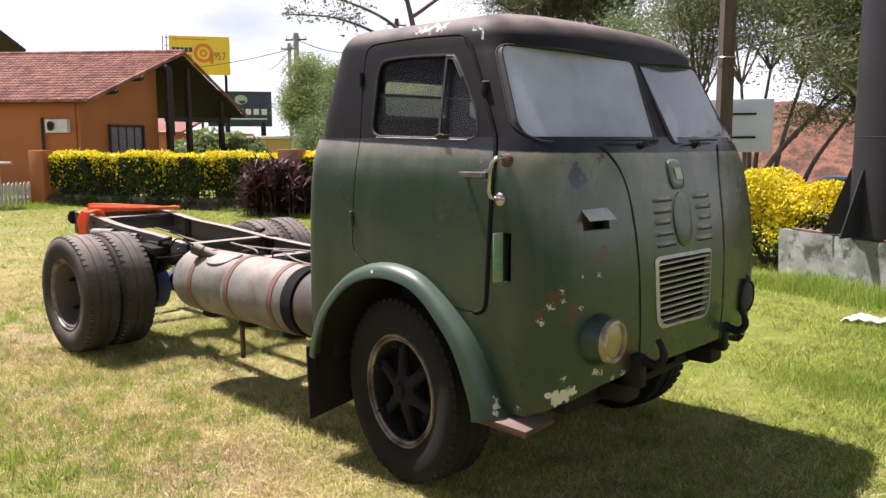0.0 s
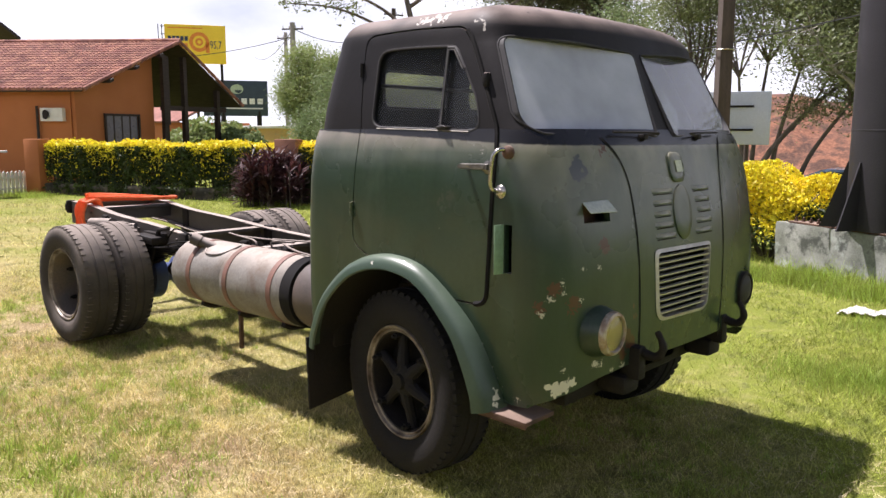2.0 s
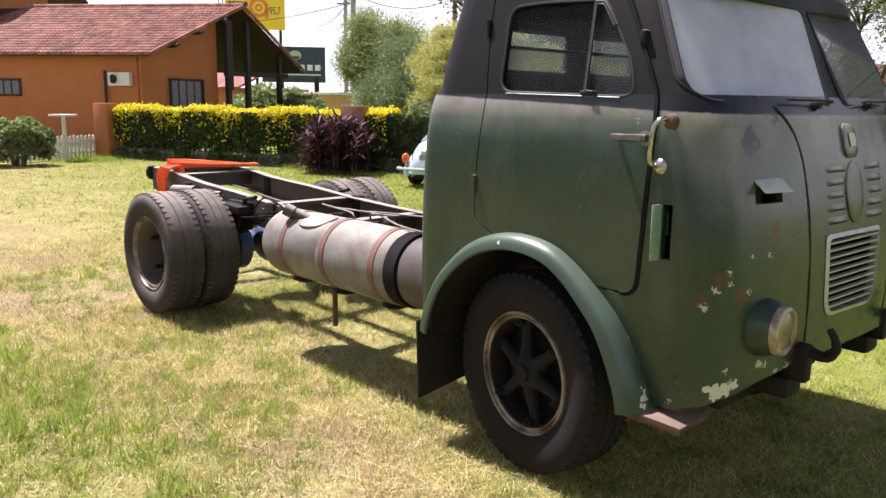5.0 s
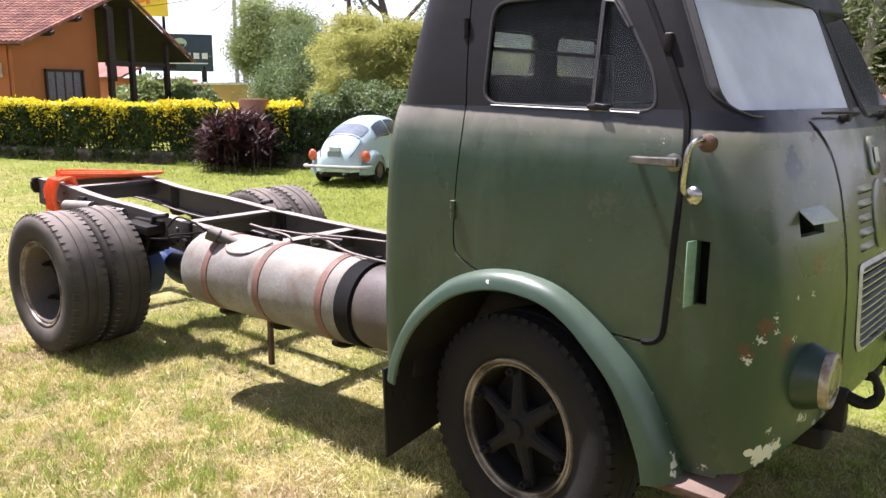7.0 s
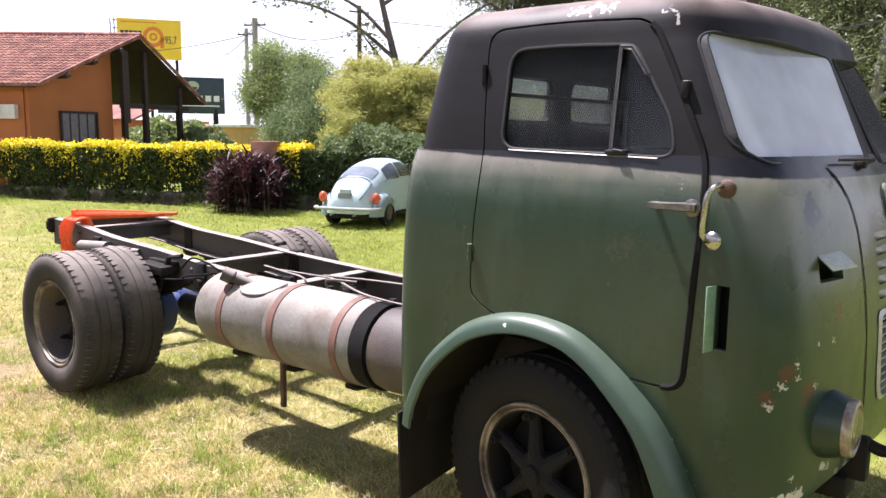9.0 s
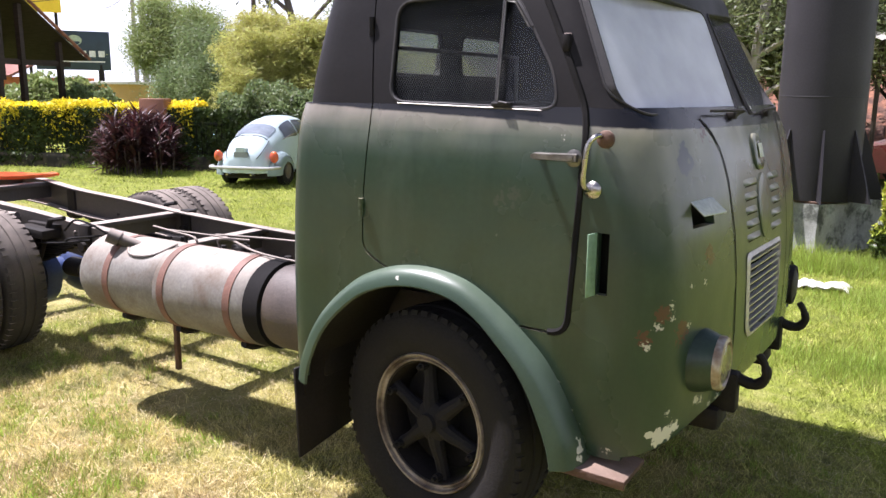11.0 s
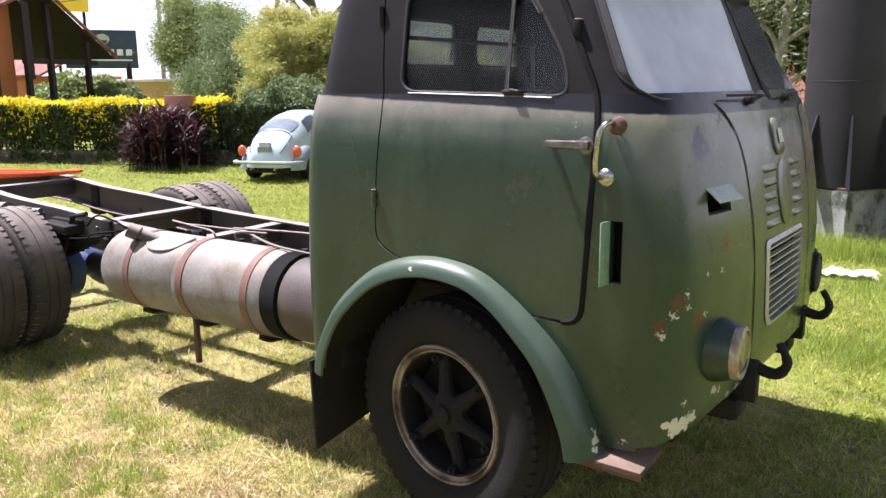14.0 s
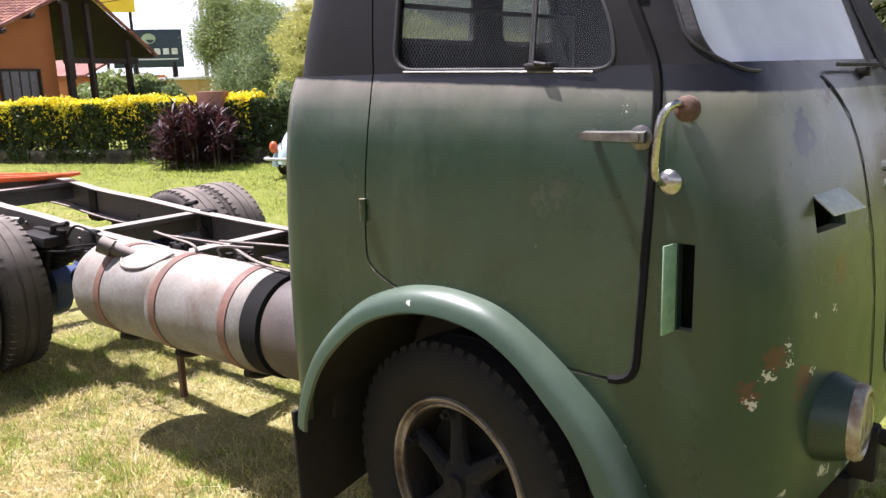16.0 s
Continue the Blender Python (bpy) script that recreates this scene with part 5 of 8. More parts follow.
part("rope_end", bm, ROPE, rope)

for o in rope.children:
    settle(o, lambda p: on_chassis(p) + Vector((0.24, 0.02, 0.012)))

# ---- helpers for leaves, grass and trees ----
def bulk(name, verts, sides, m, parent=None, label="", smooth=False):
    """A mesh from an array of corners, in faces of so many sides each."""
    v = np.asarray(verts, np.float32).reshape(-1, 3)
    n = len(v) // sides
    me = bpy.data.meshes.new(name)
    me.vertices.add(len(v)), me.loops.add(len(v)), me.polygons.add(n)
    me.vertices.foreach_set("co", v.ravel())
    me.loops.foreach_set("vertex_index", np.arange(len(v), dtype=np.int32))
    me.polygons.foreach_set("loop_start", np.arange(0, len(v), sides, dtype=np.int32))
    me.update(calc_edges=True)
    return finish(name, me, m, parent, label, 0)


def leaf_quads(rs, centres, size, flat=0.0, long=1.8):
    """Small pointed leaves with random turns round the centres."""
    n = len(centres)
    a = rs.normal(size=(n, 3))
    a[:, 2] *= 1 - flat
    a /= np.linalg.norm(a, axis=1)[:, None]
    b = rs.normal(size=(n, 3))
    b -= a * (a * b).sum(1)[:, None]
    b /= np.linalg.norm(b, axis=1)[:, None]
    s = (size * rs.uniform(0.6, 1.3, n))[:, None]
    return np.stack([centres - a * s * long / 2, centres + b * s / 2, centres + a * s * long / 2, centres - b * s / 2], 1)


def clumps(rs, spots, radius, per, size, long=1.8):
    """Leaves gathered in clumps round the spots."""
    spots = np.asarray(spots, float)
    c = np.repeat(spots, per, 0) + rs.normal(size=(len(spots) * per, 3)) * radius * (1, 1, 0.7)
    return leaf_tips(rs, c, size, 0.3, long)


def leaf_tips(rs, centres, size, flat=0.3, long=1.8):
    """Small three-cornered leaves with random turns, for crowns farther off."""
    q = leaf_quads(rs, centres, size, flat, long)
    return np.stack([q[:, 0] * 0.75 + q[:, 1] * 0.5 - q[:, 3] * 0.25, q[:, 2], q[:, 0] * 0.75 + q[:, 3] * 0.5 - q[:, 1] * 0.25], 1)


def tree(label, trunk, limbs, m_bark, m_leaf, seed, per=70, radius=0.35, size=0.11, r0=0.16, twigs=5, reach=0.8, kind="tree", long=1.8):
    """A tree: trunk, limbs (lists of points), leaf clumps round the outer halves of the limbs."""
    rs = np.random.RandomState(seed)
    t = thing("tree", label, kind)
    bm = bmesh.new()
    line = curve(trunk, 5)
    tube(bm, line, list(np.linspace(r0, r0 * 0.45, len(line))), 10)
    part("trunk", bm, m_bark, t)
    spots = []
    bm = bmesh.new()
    for limb in limbs:
        line = curve(limb, 5)
        tube(bm, line, list(np.linspace(r0 * 0.42, r0 * 0.10, len(line))), 6)
        for q in line[len(line) // 2:]:
            for _ in range(twigs):
                d = Vector(rs.normal(size=3)) * reach * (0.5 + 0.5 * rs.rand())
                d.z = abs(d.z) * 0.6 - 0.1
                tip = q + d
                tube(bm, [q, (q + tip) / 2 + Vector(rs.normal(size=3)) * 0.06, tip], [r0 * 0.08, r0 * 0.06, r0 * 0.03], 4, False)
                spots.append(tip)
    part("limb", bm, m_bark, t)["kind"] = "stuff"
    bulk("crown", clumps(rs, [tuple(p) for p in spots], radius, per, size, long), 3, m_leaf, t)["kind"] = "stuff"
    return t


BARK = material("grey_bark", (0.16, 0.13, 0.10), (0.09, 0.07, 0.055), scale=6, fine=40, rough=0.9, bump=0.5, stretch=(1, 1, 0.25))
BARK_PALE = material("pale_mottled_bark", (0.40, 0.37, 0.32), (0.22, 0.19, 0.16), scale=7, fine=40, rough=0.85, bump=0.3)
LEAF_DARK = leafy("dark_green_leaves", (0.12, 0.15, 0.055), (0.17, 0.19, 0.08), through_light=0.4)
LEAF_MID = leafy("mid_green_leaves", (0.30, 0.35, 0.12), (0.20, 0.26, 0.085), amount=0.2, through_light=0.45)
LEAF_OLIVE = leafy("olive_open_crown_leaves", (0.24, 0.27, 0.11), (0.15, 0.18, 0.075), amount=0.25, through_light=0.45)
LEAF_BLUISH = leafy("grey_green_leaves", (0.215, 0.27, 0.11), (0.13, 0.18, 0.07), amount=0.2, through_light=0.4)
LEAF_BAMBOO = leafy("yellow_green_bamboo_leaves", (0.53, 0.50, 0.15), (0.36, 0.38, 0.10), scale=0.5, amount=0.22, through_light=0.5)
LEAF_YELLOW = leafy("golden_hedge_leaves", (0.90, 0.72, 0.02), (0.66, 0.60, 0.03), scale=1.5, amount=0.25, hue=0.01, through_light=0.35)
LEAF_HEDGE = leafy("dark_hedge_leaves", (0.06, 0.085, 0.015), (0.03, 0.05, 0.012), scale=1.2)
LEAF_RED = leafy("dark_red_strap_leaves", (0.075, 0.022, 0.026), (0.035, 0.014, 0.016), scale=1.5, amount=0.6)
ORANGE_WALL = material("orange_wall_paint", (0.43, 0.148, 0.046), (0.37, 0.126, 0.04), scale=0.8, fine=30, rough=0.85, bump=0.1, spread=0.05)
speckle(ORANGE_WALL, 0.6, 0.8, 1.2, (0.36, 0.13, 0.05), 0.5)
WOOD_DARK = material("dark_brown_timber", (0.035, 0.020, 0.014), (0.02, 0.013, 0.010), scale=3, fine=30, rough=0.7, stretch=(1, 1, 6))
TILE = material("clay_roof_tile", (0.34, 0.14, 0.095), (0.20, 0.088, 0.065), scale=1.1, fine=18, rough=0.85, bump=0.3, contrast=0.6)
per_piece(TILE, 0.35, 0.012, island=True)
speckle(TILE, 0.58, 0.72, 0.9, (0.10, 0.065, 0.05), 0.6)
WHITE = material("weathered_white_paint", (0.72, 0.70, 0.66), (0.58, 0.56, 0.52), scale=4, fine=50, rough=0.7)
CONCRETE = material("mossy_concrete", (0.42, 0.42, 0.39), (0.16, 0.17, 0.14), scale=2.2, fine=40, rough=0.9, bump=0.5, contrast=0.6)
speckle(CONCRETE, 0.50, 0.60, 3.4, (0.05, 0.055, 0.045), 0.85)
speckle(CONCRETE, 0.56, 0.68, 2.1, (0.50, 0.55, 0.50), 0.8)
STONE = material("dark_low_wall", (0.085, 0.066, 0.052), (0.03, 0.027, 0.024), scale=3.5, fine=14, rough=0.95, bump=1.0, spread=0.5, contrast=0.8)
speckle(STONE, 0.56, 0.66, 5, (0.17, 0.15, 0.12), 0.6)
COLUMN = material("dark_painted_steel_column", (0.034, 0.031, 0.035), (0.024, 0.022, 0.025), scale=1.5, fine=60, rough=0.5, bump=0.04)
COLUMN.node_tree.nodes["Principled BSDF"].inputs["Specular IOR Level"].default_value = 0.25
CONCRETE_POLE = material("grey_concrete_pole", (0.36, 0.34, 0.31), (0.26, 0.24, 0.22), scale=3, fine=40, rough=0.9)
WOOD_POLE = material("brown_wooden_pole", (0.10, 0.073, 0.058), (0.06, 0.046, 0.038), scale=4, fine=40, rough=0.9, bump=0.4, stretch=(3, 3, 0.5))
EARTH = material("red_earth", (0.21, 0.088, 0.048), (0.085, 0.042, 0.028), scale=2.2, fine=11, rough=0.95, bump=1.0, spread=0.55, contrast=0.8)
speckle(EARTH, 0.62, 0.7, 1.6, (0.16, 0.15, 0.06), 0.5)
WIRE = material("black_cable", (0.02, 0.02, 0.02), bump=0)

# ---- garden: low wall, hedge, pillar, fence ----
HA, HB = Vector((-24.3, 7.3, 0)), Vector((-12.2, 11.85, 0))
hd = (HB - HA).normalized()
hn = Vector((hd.y, -hd.x, 0))
HM = Matrix(((hd.x, -hn.x, 0, HA.x), (hd.y, -hn.y, 0, HA.y), (0, 0, 1, 0), (0, 0, 0, 1)))
HLEN = (HB - HA).length
bm = bmesh.new()
box(bm, (0, -0.55, -0.05), (HLEN, -0.35, 0.36), 0.02, HM)
tagged(part("garden_wall", bm, STONE, None), "low dark stained wall below the hedge", "wall", kind="structure")
hedge = thing("hedge", "clipped dark green hedge with golden yellow top", "hedge")
rs = np.random.RandomState(11)
n = 52000
p = np.stack([rs.uniform(0, HLEN, n), rs.uniform(-0.42, 0.42, n), rs.uniform(0.10, 1.58, n)], 1)
side = rs.rand(n) < 0.75
p[side, 1] = -0.42 - 0.17 * (p[side, 2] < 0.38) + rs.normal(0, 0.035, side.sum()) + 0.05 * np.sin(p[side, 0] * 3.1) + 0.04 * np.sin(p[side, 0] * 7.7 + p[side, 2] * 4)
gap = (np.sin(p[:, 0] * 2.3) + np.sin(p[:, 0] * 5.1 + 1) > 0.9) & (p[:, 2] < 0.62) | (p[:, 2] < 0.36) & (rs.rand(n) + 0.3 * np.sin(p[:, 0] * 3.7) > 0.25 + p[:, 2])
p = p[~gap]
w = np.array([HM @ Vector(q) for q in p])
bulk("foliage", leaf_quads(rs, w, 0.06), 4, LEAF_HEDGE, hedge)["kind"] = "stuff"
n = 13000
p = np.stack([rs.uniform(0, HLEN * 0.8, n), rs.uniform(-0.50, 0.45, n), np.zeros(n)], 1)
p[:, 2] = 1.60 + 0.05 * np.sin(p[:, 0] * 2.1) + 0.035 * np.sin(p[:, 0] * 6.3) + np.abs(rs.normal(0, 0.055, n)) - (p[:, 1] < -0.35) * rs.uniform(0, 0.26, n) * (0.6 + 0.4 * np.sin(p[:, 0] * 4.3))
w = np.array([HM @ Vector(q) for q in p])
bulk("golden_top", leaf_quads(rs, w, 0.06), 4, LEAF_YELLOW, hedge, "golden yellow new leaves")["kind"] = "stuff"
n = 3200
p = np.stack([rs.uniform(0, HLEN * 0.8, n), rs.normal(-0.46, 0.035, n), 1.62 - rs.exponential(0.42, n)], 1)
p = p[p[:, 2] > 0.4]
w = np.array([HM @ Vector(q) for q in p])
bulk("golden_foliage", leaf_quads(rs, w, 0.05), 4, LEAF_YELLOW, hedge)["kind"] = "stuff"
bm = bmesh.new()
for k in range(60):
    x = HLEN * (k + 0.5) / 60
    tube(bm, [HM @ Vector((x, -0.1, 0)), HM @ Vector((x + rs.uniform(-.05, .05), -0.2, 0.7)), HM @ Vector((x + rs.uniform(-.1, .1), -0.1, 1.3))], 0.02, 5, False)
part("stem", bm, BARK, hedge)["kind"] = "stuff"
bm = bmesh.new()
for x in np.arange(0.05, HLEN, 0.14):
    tube(bm, [HM @ Vector((x, -0.45, 0.34)), HM @ Vector((x, -0.45, 1.25))], 0.010, 4, False)
for z in (0.45, 1.2):
    tube(bm, [HM @ Vector((0, -0.45, z)), HM @ Vector((HLEN, -0.45, z))], 0.013, 4, False)
tagged(part("garden_railing", bm, DARK, None), "thin dark iron railing inside the hedge", "railing")

POOL = material("pool_tiles", (0.50, 0.72, 0.78), (0.40, 0.62, 0.72), scale=2, rough=0.3)
bm = bmesh.new()
box(bm, (4.5, 2.6, 0.0), (10.5, 3.0, 0.75), 0.02, HM)
tagged(part("pool", bm, POOL, None), "pale blue pool edge behind the hedge", "pool")

bm = bmesh.new()
box(bm, (-0.75, -0.62, 0), (-0.12, -0.1, 1.80), 0.015, HM)
gate_pillar = tagged(part("gate_pillar", bm, ORANGE_WALL, None), "orange painted masonry gate pillar beside the hedge", "pillar")
bm = bmesh.new()
box(bm, (8.95, -0.66, 0), (9.65, -0.25, 1.83), 0.015, HM)
tagged(part("gate_pillar", bm, material("brown_brick_pillar", (0.30, 0.13, 0.07), (0.22, 0.09, 0.05), scale=3), None), "brown brick pillar behind the dark red bush", "pillar")
fence = thing("picket_fence", "low weathered white picket fence by the orange pillar", "fence")
fa, fb = HM @ Vector((-0.8, -0.5, 0)), Vector((-23.3, 2.5, 0))
fd = (fb - fa)
bm = bmesh.new()
for z in (0.2, 0.55):
    box(bm, (0, -0.02, z - 0.035), (fd.length, 0.02, z + 0.035), 0.0, Matrix.Translation(fa) @ fd.to_track_quat("X", "Z").to_matrix().to_4x4())
part("rail", bm, WHITE, fence)
bm = bmesh.new()
prism(bm, [(-0.055, 0.02), (0.055, 0.02), (0.055, 0.70), (0.0, 0.77), (-0.055, 0.70)], "y", -0.012, 0.012)
picket = part("picket", bm, WHITE, fence)
fm = Matrix.Translation(fa) @ fd.to_track_quat("X", "Z").to_matrix().to_4x4()
picket.matrix_local = fm @ Matrix.Translation((0.1, -0.035, 0))
for k in range(1, int(fd.length / 0.155)):
    o = picket.copy()
    scene.collection.objects.link(o)
    o.matrix_local = fm @ Matrix.Translation((0.1 + 0.155 * k, -0.035, 0.012 * math.sin(k * 2.7)))
bm = bmesh.new()
cyl(bm, (-23.95, 5.2, 0), (-23.95, 5.2, 1.40), 0.075, 0.06, 12)
table = tagged(part("garden_table", bm, WHITE, None), "white pedestal table with thin round top", "table")
bm = bmesh.new()
cyl(bm, (-23.95, 5.2, 1.39), (-23.95, 5.2, 1.45), 0.42, seg=24)
part("tabletop", bm, WHITE, table)

# dark red strap-leaved bush
bush = thing("cordyline_bush", "dark red strap-leaved bush at the hedge foot", "bush")
rs = np.random.RandomState(3)
bm = bmesh.new()
tips = []
for k in range(50):
    a, r = rs.uniform(0, 2 * math.pi), 1.0 * math.sqrt(rs.rand())
    x, y, h = -15.15 + r * math.cos(a) * 1.15, 9.35 + r * math.sin(a) * 0.8, rs.uniform(0.75, 1.62) * (1.1 - 0.22 * r)
    tube(bm, [(x, y, 0), (x + rs.normal(0, .05), y + rs.normal(0, .05), h * 0.5), (x + rs.normal(0, .08), y + rs.normal(0, .08), h)], [0.02, 0.016, 0.012], 5, False)
    tips.append((x, y, h))
part("stem", bm, BARK, bush)["kind"] = "stuff"
blades = []
for x, y, h in tips:
    for k in range(60):
        a, up, ln = rs.uniform(0, 2 * math.pi), rs.uniform(-0.2, 1.2), rs.uniform(0.35, 0.62)
        d = np.array((math.cos(a), math.sin(a), up))
        d /= np.linalg.norm(d)
        o = np.array((x, y, h - rs.uniform(0, 0.9) * h))
        sd = np.array((-math.sin(a), math.cos(a), 0)) * rs.uniform(0.018, 0.034)
        mid, tip = o + d * ln * 0.55, o + d * ln + np.array((0, 0, -0.12 * ln))
        blades.append([o, mid + sd, tip, mid - sd])
bulk("foliage", blades, 4, LEAF_RED, bush)["kind"] = "stuff"

# ---- the orange house ----
house = thing("house", "orange house with clay tile roof and dark verandah", "house")
A0, U, V = Vector((-29.5, 10.9, 0)), Vector((-0.32, 0.947, 0)), Vector((-0.80, -0.60, 0)).normalized()
def hp(u, v, z):
    return A0 + U * u + V * v + Vector((0, 0, z))
def slab(bm, corners, thick):
    """A flat piece from four corners, thickened along its normal."""
    c = [Vector(p) for p in corners]
    n = (c[1] - c[0]).cross(c[2] - c[0]).normalized() * thick
    a, b = [bm.verts.new(p) for p in c], [bm.verts.new(p + n) for p in c]
    bm.faces.new(a), bm.faces.new(b[::-1])
    for k in range(len(c)):
        bm.faces.new((a[k], b[k], b[(k + 1) % len(c)], a[(k + 1) % len(c)]))
    bmesh.ops.recalc_face_normals(bm, faces=bm.faces)
    return bm
UR, ZR, ZL, ZT, UT, DEEP = 5.43, 6.20, 3.88, 3.43, 10.0, 13.0
def roof_z(u):
    return ZL + (ZR - ZL) * u / UR if u < UR else ZR + (ZT - ZR) * (u - UR) / (UT - UR)
for corners, thick in (([hp(0.25, 0.8, 0), hp(4.75, 0.8, 0), hp(4.75, 0.8, roof_z(4.75) - 0.12), hp(0.25, 0.8, roof_z(0.25) - 0.12)], -0.2),
                       ([hp(0.25, 1.0, 0), hp(0.25, DEEP, 0), hp(0.25, DEEP, roof_z(0.25) - 0.1), hp(0.25, 1.0, roof_z(0.25) - 0.1)], 0.2),
                       ([hp(4.75, 1.0, 0), hp(4.75, DEEP, 0), hp(4.75, DEEP, 5.2), hp(4.75, 1.0, 5.4)], 0.2)):
    bm = bmesh.new()
    slab(bm, corners, thick)
    part("wall", bm, ORANGE_WALL, house, "orange painted wall")
bm = bmesh.new()
slab(bm, [hp(-0.35, 0, roof_z(-0.35) - 0.08), hp(UR, 0, ZR - 0.08), hp(UR, DEEP, ZR - 0.08), hp(-0.35, DEEP, roof_z(-0.35) - 0.08)], 0.07)
slab(bm, [hp(UR, 0, ZR - 0.08), hp(UT, 0, ZT - 0.08), hp(UT, DEEP, ZT - 0.08), hp(UR, DEEP, ZR - 0.08)], 0.07)
roof_part = part("roof", bm, WOOD_DARK, house, "roof with dark boarded underside")
tv = []
nrows, ncols = 19, 56
for r in range(nrows):
    for c in range(ncols):
        u1, u0 = UR + 0.05 - (UR + 0.42) * r / nrows, UR + 0.05 - (UR + 0.42) * (r + 1.12) / nrows
        v0 = -0.10 + (DEEP - 2) * c / ncols
        wd = (DEEP - 2) / ncols
        arc = [(0.0, 0.0), (0.18, 0.055), (0.5, 0.085), (0.82, 0.055), (1.0, 0.0)]
        for (f0, h0), (f1, h1) in zip(arc, arc[1:]):
            q = [hp(u0, v0 + f0 * wd, roof_z(u0) + h0 + 0.045), hp(u0, v0 + f1 * wd, roof_z(u0) + h1 + 0.045), hp(u1, v0 + f1 * wd, roof_z(u1) + h1 + 0.012), hp(u1, v0 + f0 * wd, roof_z(u1) + h0 + 0.012)]
            tv.append(q)
        tv.append([hp(u0, v0, roof_z(u0)), hp(u0, v0 + wd * 0.18, roof_z(u0) + 0.055 + 0.045), hp(u0, v0 + wd * 0.82, roof_z(u0) + 0.1), hp(u0, v0 + wd, roof_z(u0))])
bulk("roof_tiles", [[tuple(p) for p in q] for q in tv], 4, TILE, roof_part, "weathered red clay tiles")["kind"] = "stuff"
bm = bmesh.new()
for k in range(40):
    v = -0.12 + (DEEP - 2) * k / 40
    cyl(bm, hp(UR, v, ZR + 0.05), hp(UR, v + 0.31, ZR + 0.07), 0.12, 0.105, 10)
part("ridge_tiles", bm, TILE, roof_part, "row of round ridge tiles")["kind"] = "stuff"
bm = bmesh.new()
for k in range(20):
    u = -0.35 + (UR + 0.35) * k / 20
    cyl(bm, hp(u, -0.1, roof_z(u) + 0.02), hp(u + 0.33, -0.1, roof_z(u + 0.33) + 0.05), 0.10, 0.09, 8)
    u = UR + (UT - UR) * k / 20
    cyl(bm, hp(u + 0.27, -0.1, roof_z(u + 0.27) + 0.02), hp(u, -0.1, roof_z(u) + 0.05), 0.08, 0.07, 8)
part("verge_tiles", bm, TILE, roof_part, "clay tiles along the gable")["kind"] = "stuff"
for k, u in enumerate((1.1, 2.6, 4.1)):
    bm = bmesh.new()
    slab(bm, [hp(u - 0.10, 0.22, roof_z(u - 0.10) - 0.24), hp(u + 0.10, 0.22, roof_z(u + 0.10) - 0.24), hp(u + 0.10, 0.22, roof_z(u + 0.10) - 0.10), hp(u - 0.10, 0.22, roof_z(u - 0.10) - 0.10)], 0.5)
    part("rafter_end", bm, WOOD_DARK, house)
for v in (0.5, 3.2, 6.5):
    for u in (6.3, 8.7):
        bm = bmesh.new()
        slab(bm, [hp(u - 0.11, v, 0), hp(u + 0.11, v, 0), hp(u + 0.11, v, roof_z(u) - 0.1), hp(u - 0.11, v, roof_z(u) - 0.1)], 0.22)
        part("verandah_post", bm, WOOD_DARK, house, "dark timber verandah post")
bm = bmesh.new()
slab(bm, [hp(4.76, 0.5, 3.05), hp(9.4, 0.5, 3.05), hp(9.4, 0.5, 3.28), hp(4.76, 0.5, 3.28)], 0.14)
slab(bm, [hp(4.76, 0.45, 2.4), hp(5.15, 0.45, 2.4), hp(5.15, 0.45, 5.5), hp(4.76, 0.45, 5.6)], 0.2)
slab(bm, [hp(4.76, 0.45, 0), hp(4.98, 0.45, 0), hp(4.98, 0.45, 2.5), hp(4.76, 0.45, 2.5)], 0.2)
part("verandah_beam", bm, WOOD_DARK, house, "dark timber beam")
CURTAIN = material("pale_curtain_behind_glass", (0.14, 0.145, 0.17), (0.08, 0.08, 0.10), scale=5, rough=0.3)
def house_window(u0, u1, z0, z1, panes, on_side=False):
    at = (lambda a, o, z: hp(0.25 - o, a, z)) if on_side else (lambda a, o, z: hp(a, 0.8 - o, z))
    bm = bmesh.new()
    for a, b, c, d in ((u0, u1, z1 - 0.09, z1), (u0, u1, z0, z0 + 0.09), (u0, u0 + 0.09, z0, z1), (u1 - 0.09, u1, z0, z1)):
        slab(bm, [at(a, 0.05, c), at(b, 0.05, c), at(b, 0.05, d), at(a, 0.05, d)], 0.08)
    win = part("window", bm, WOOD_DARK, house, "dark brown timber window")
    for k in range(panes):
        a, b = u0 + 0.09 + (u1 - u0 - 0.18) * k / panes, u0 + 0.09 + (u1 - u0 - 0.18) * (k + 1) / panes
        bm = bmesh.new()
        slab(bm, [at(a + 0.045, 0.03, z0 + 0.1), at(b - 0.045, 0.03, z0 + 0.1), at(b - 0.045, 0.03, z1 - 0.1), at(a + 0.045, 0.03, z1 - 0.1)], 0.02)
        part("pane", bm, CURTAIN, win)
        bm = bmesh.new()
        slab(bm, [at(a, 0.02, z0 + 0.08), at(b, 0.02, z0 + 0.08), at(b, 0.02, z1 - 0.08), at(a, 0.02, z1 - 0.08)], 0.015)
        part("sash", bm, WOOD_DARK, win)
house_window(1.67, 3.73, 1.5, 2.84, 4)
house_window(6.3, 7.6, 2.0, 2.75, 3, True)
bm = bmesh.new()
slab(bm, [hp(-0.02, 1.15, 2.48), hp(-0.02, 2.1, 2.48), hp(-0.02, 2.1, 3.02), hp(-0.02, 1.15, 3.02)], 0.28)
ac = tagged(part("air_conditioner", bm, WHITE, None), "white air conditioner unit on the orange wall", "air conditioner")
bm = bmesh.new()
c0 = hp(-0.04, 1.85, 2.75)
cyl(bm, c0, c0 - U * 0.03, 0.19, seg=20)
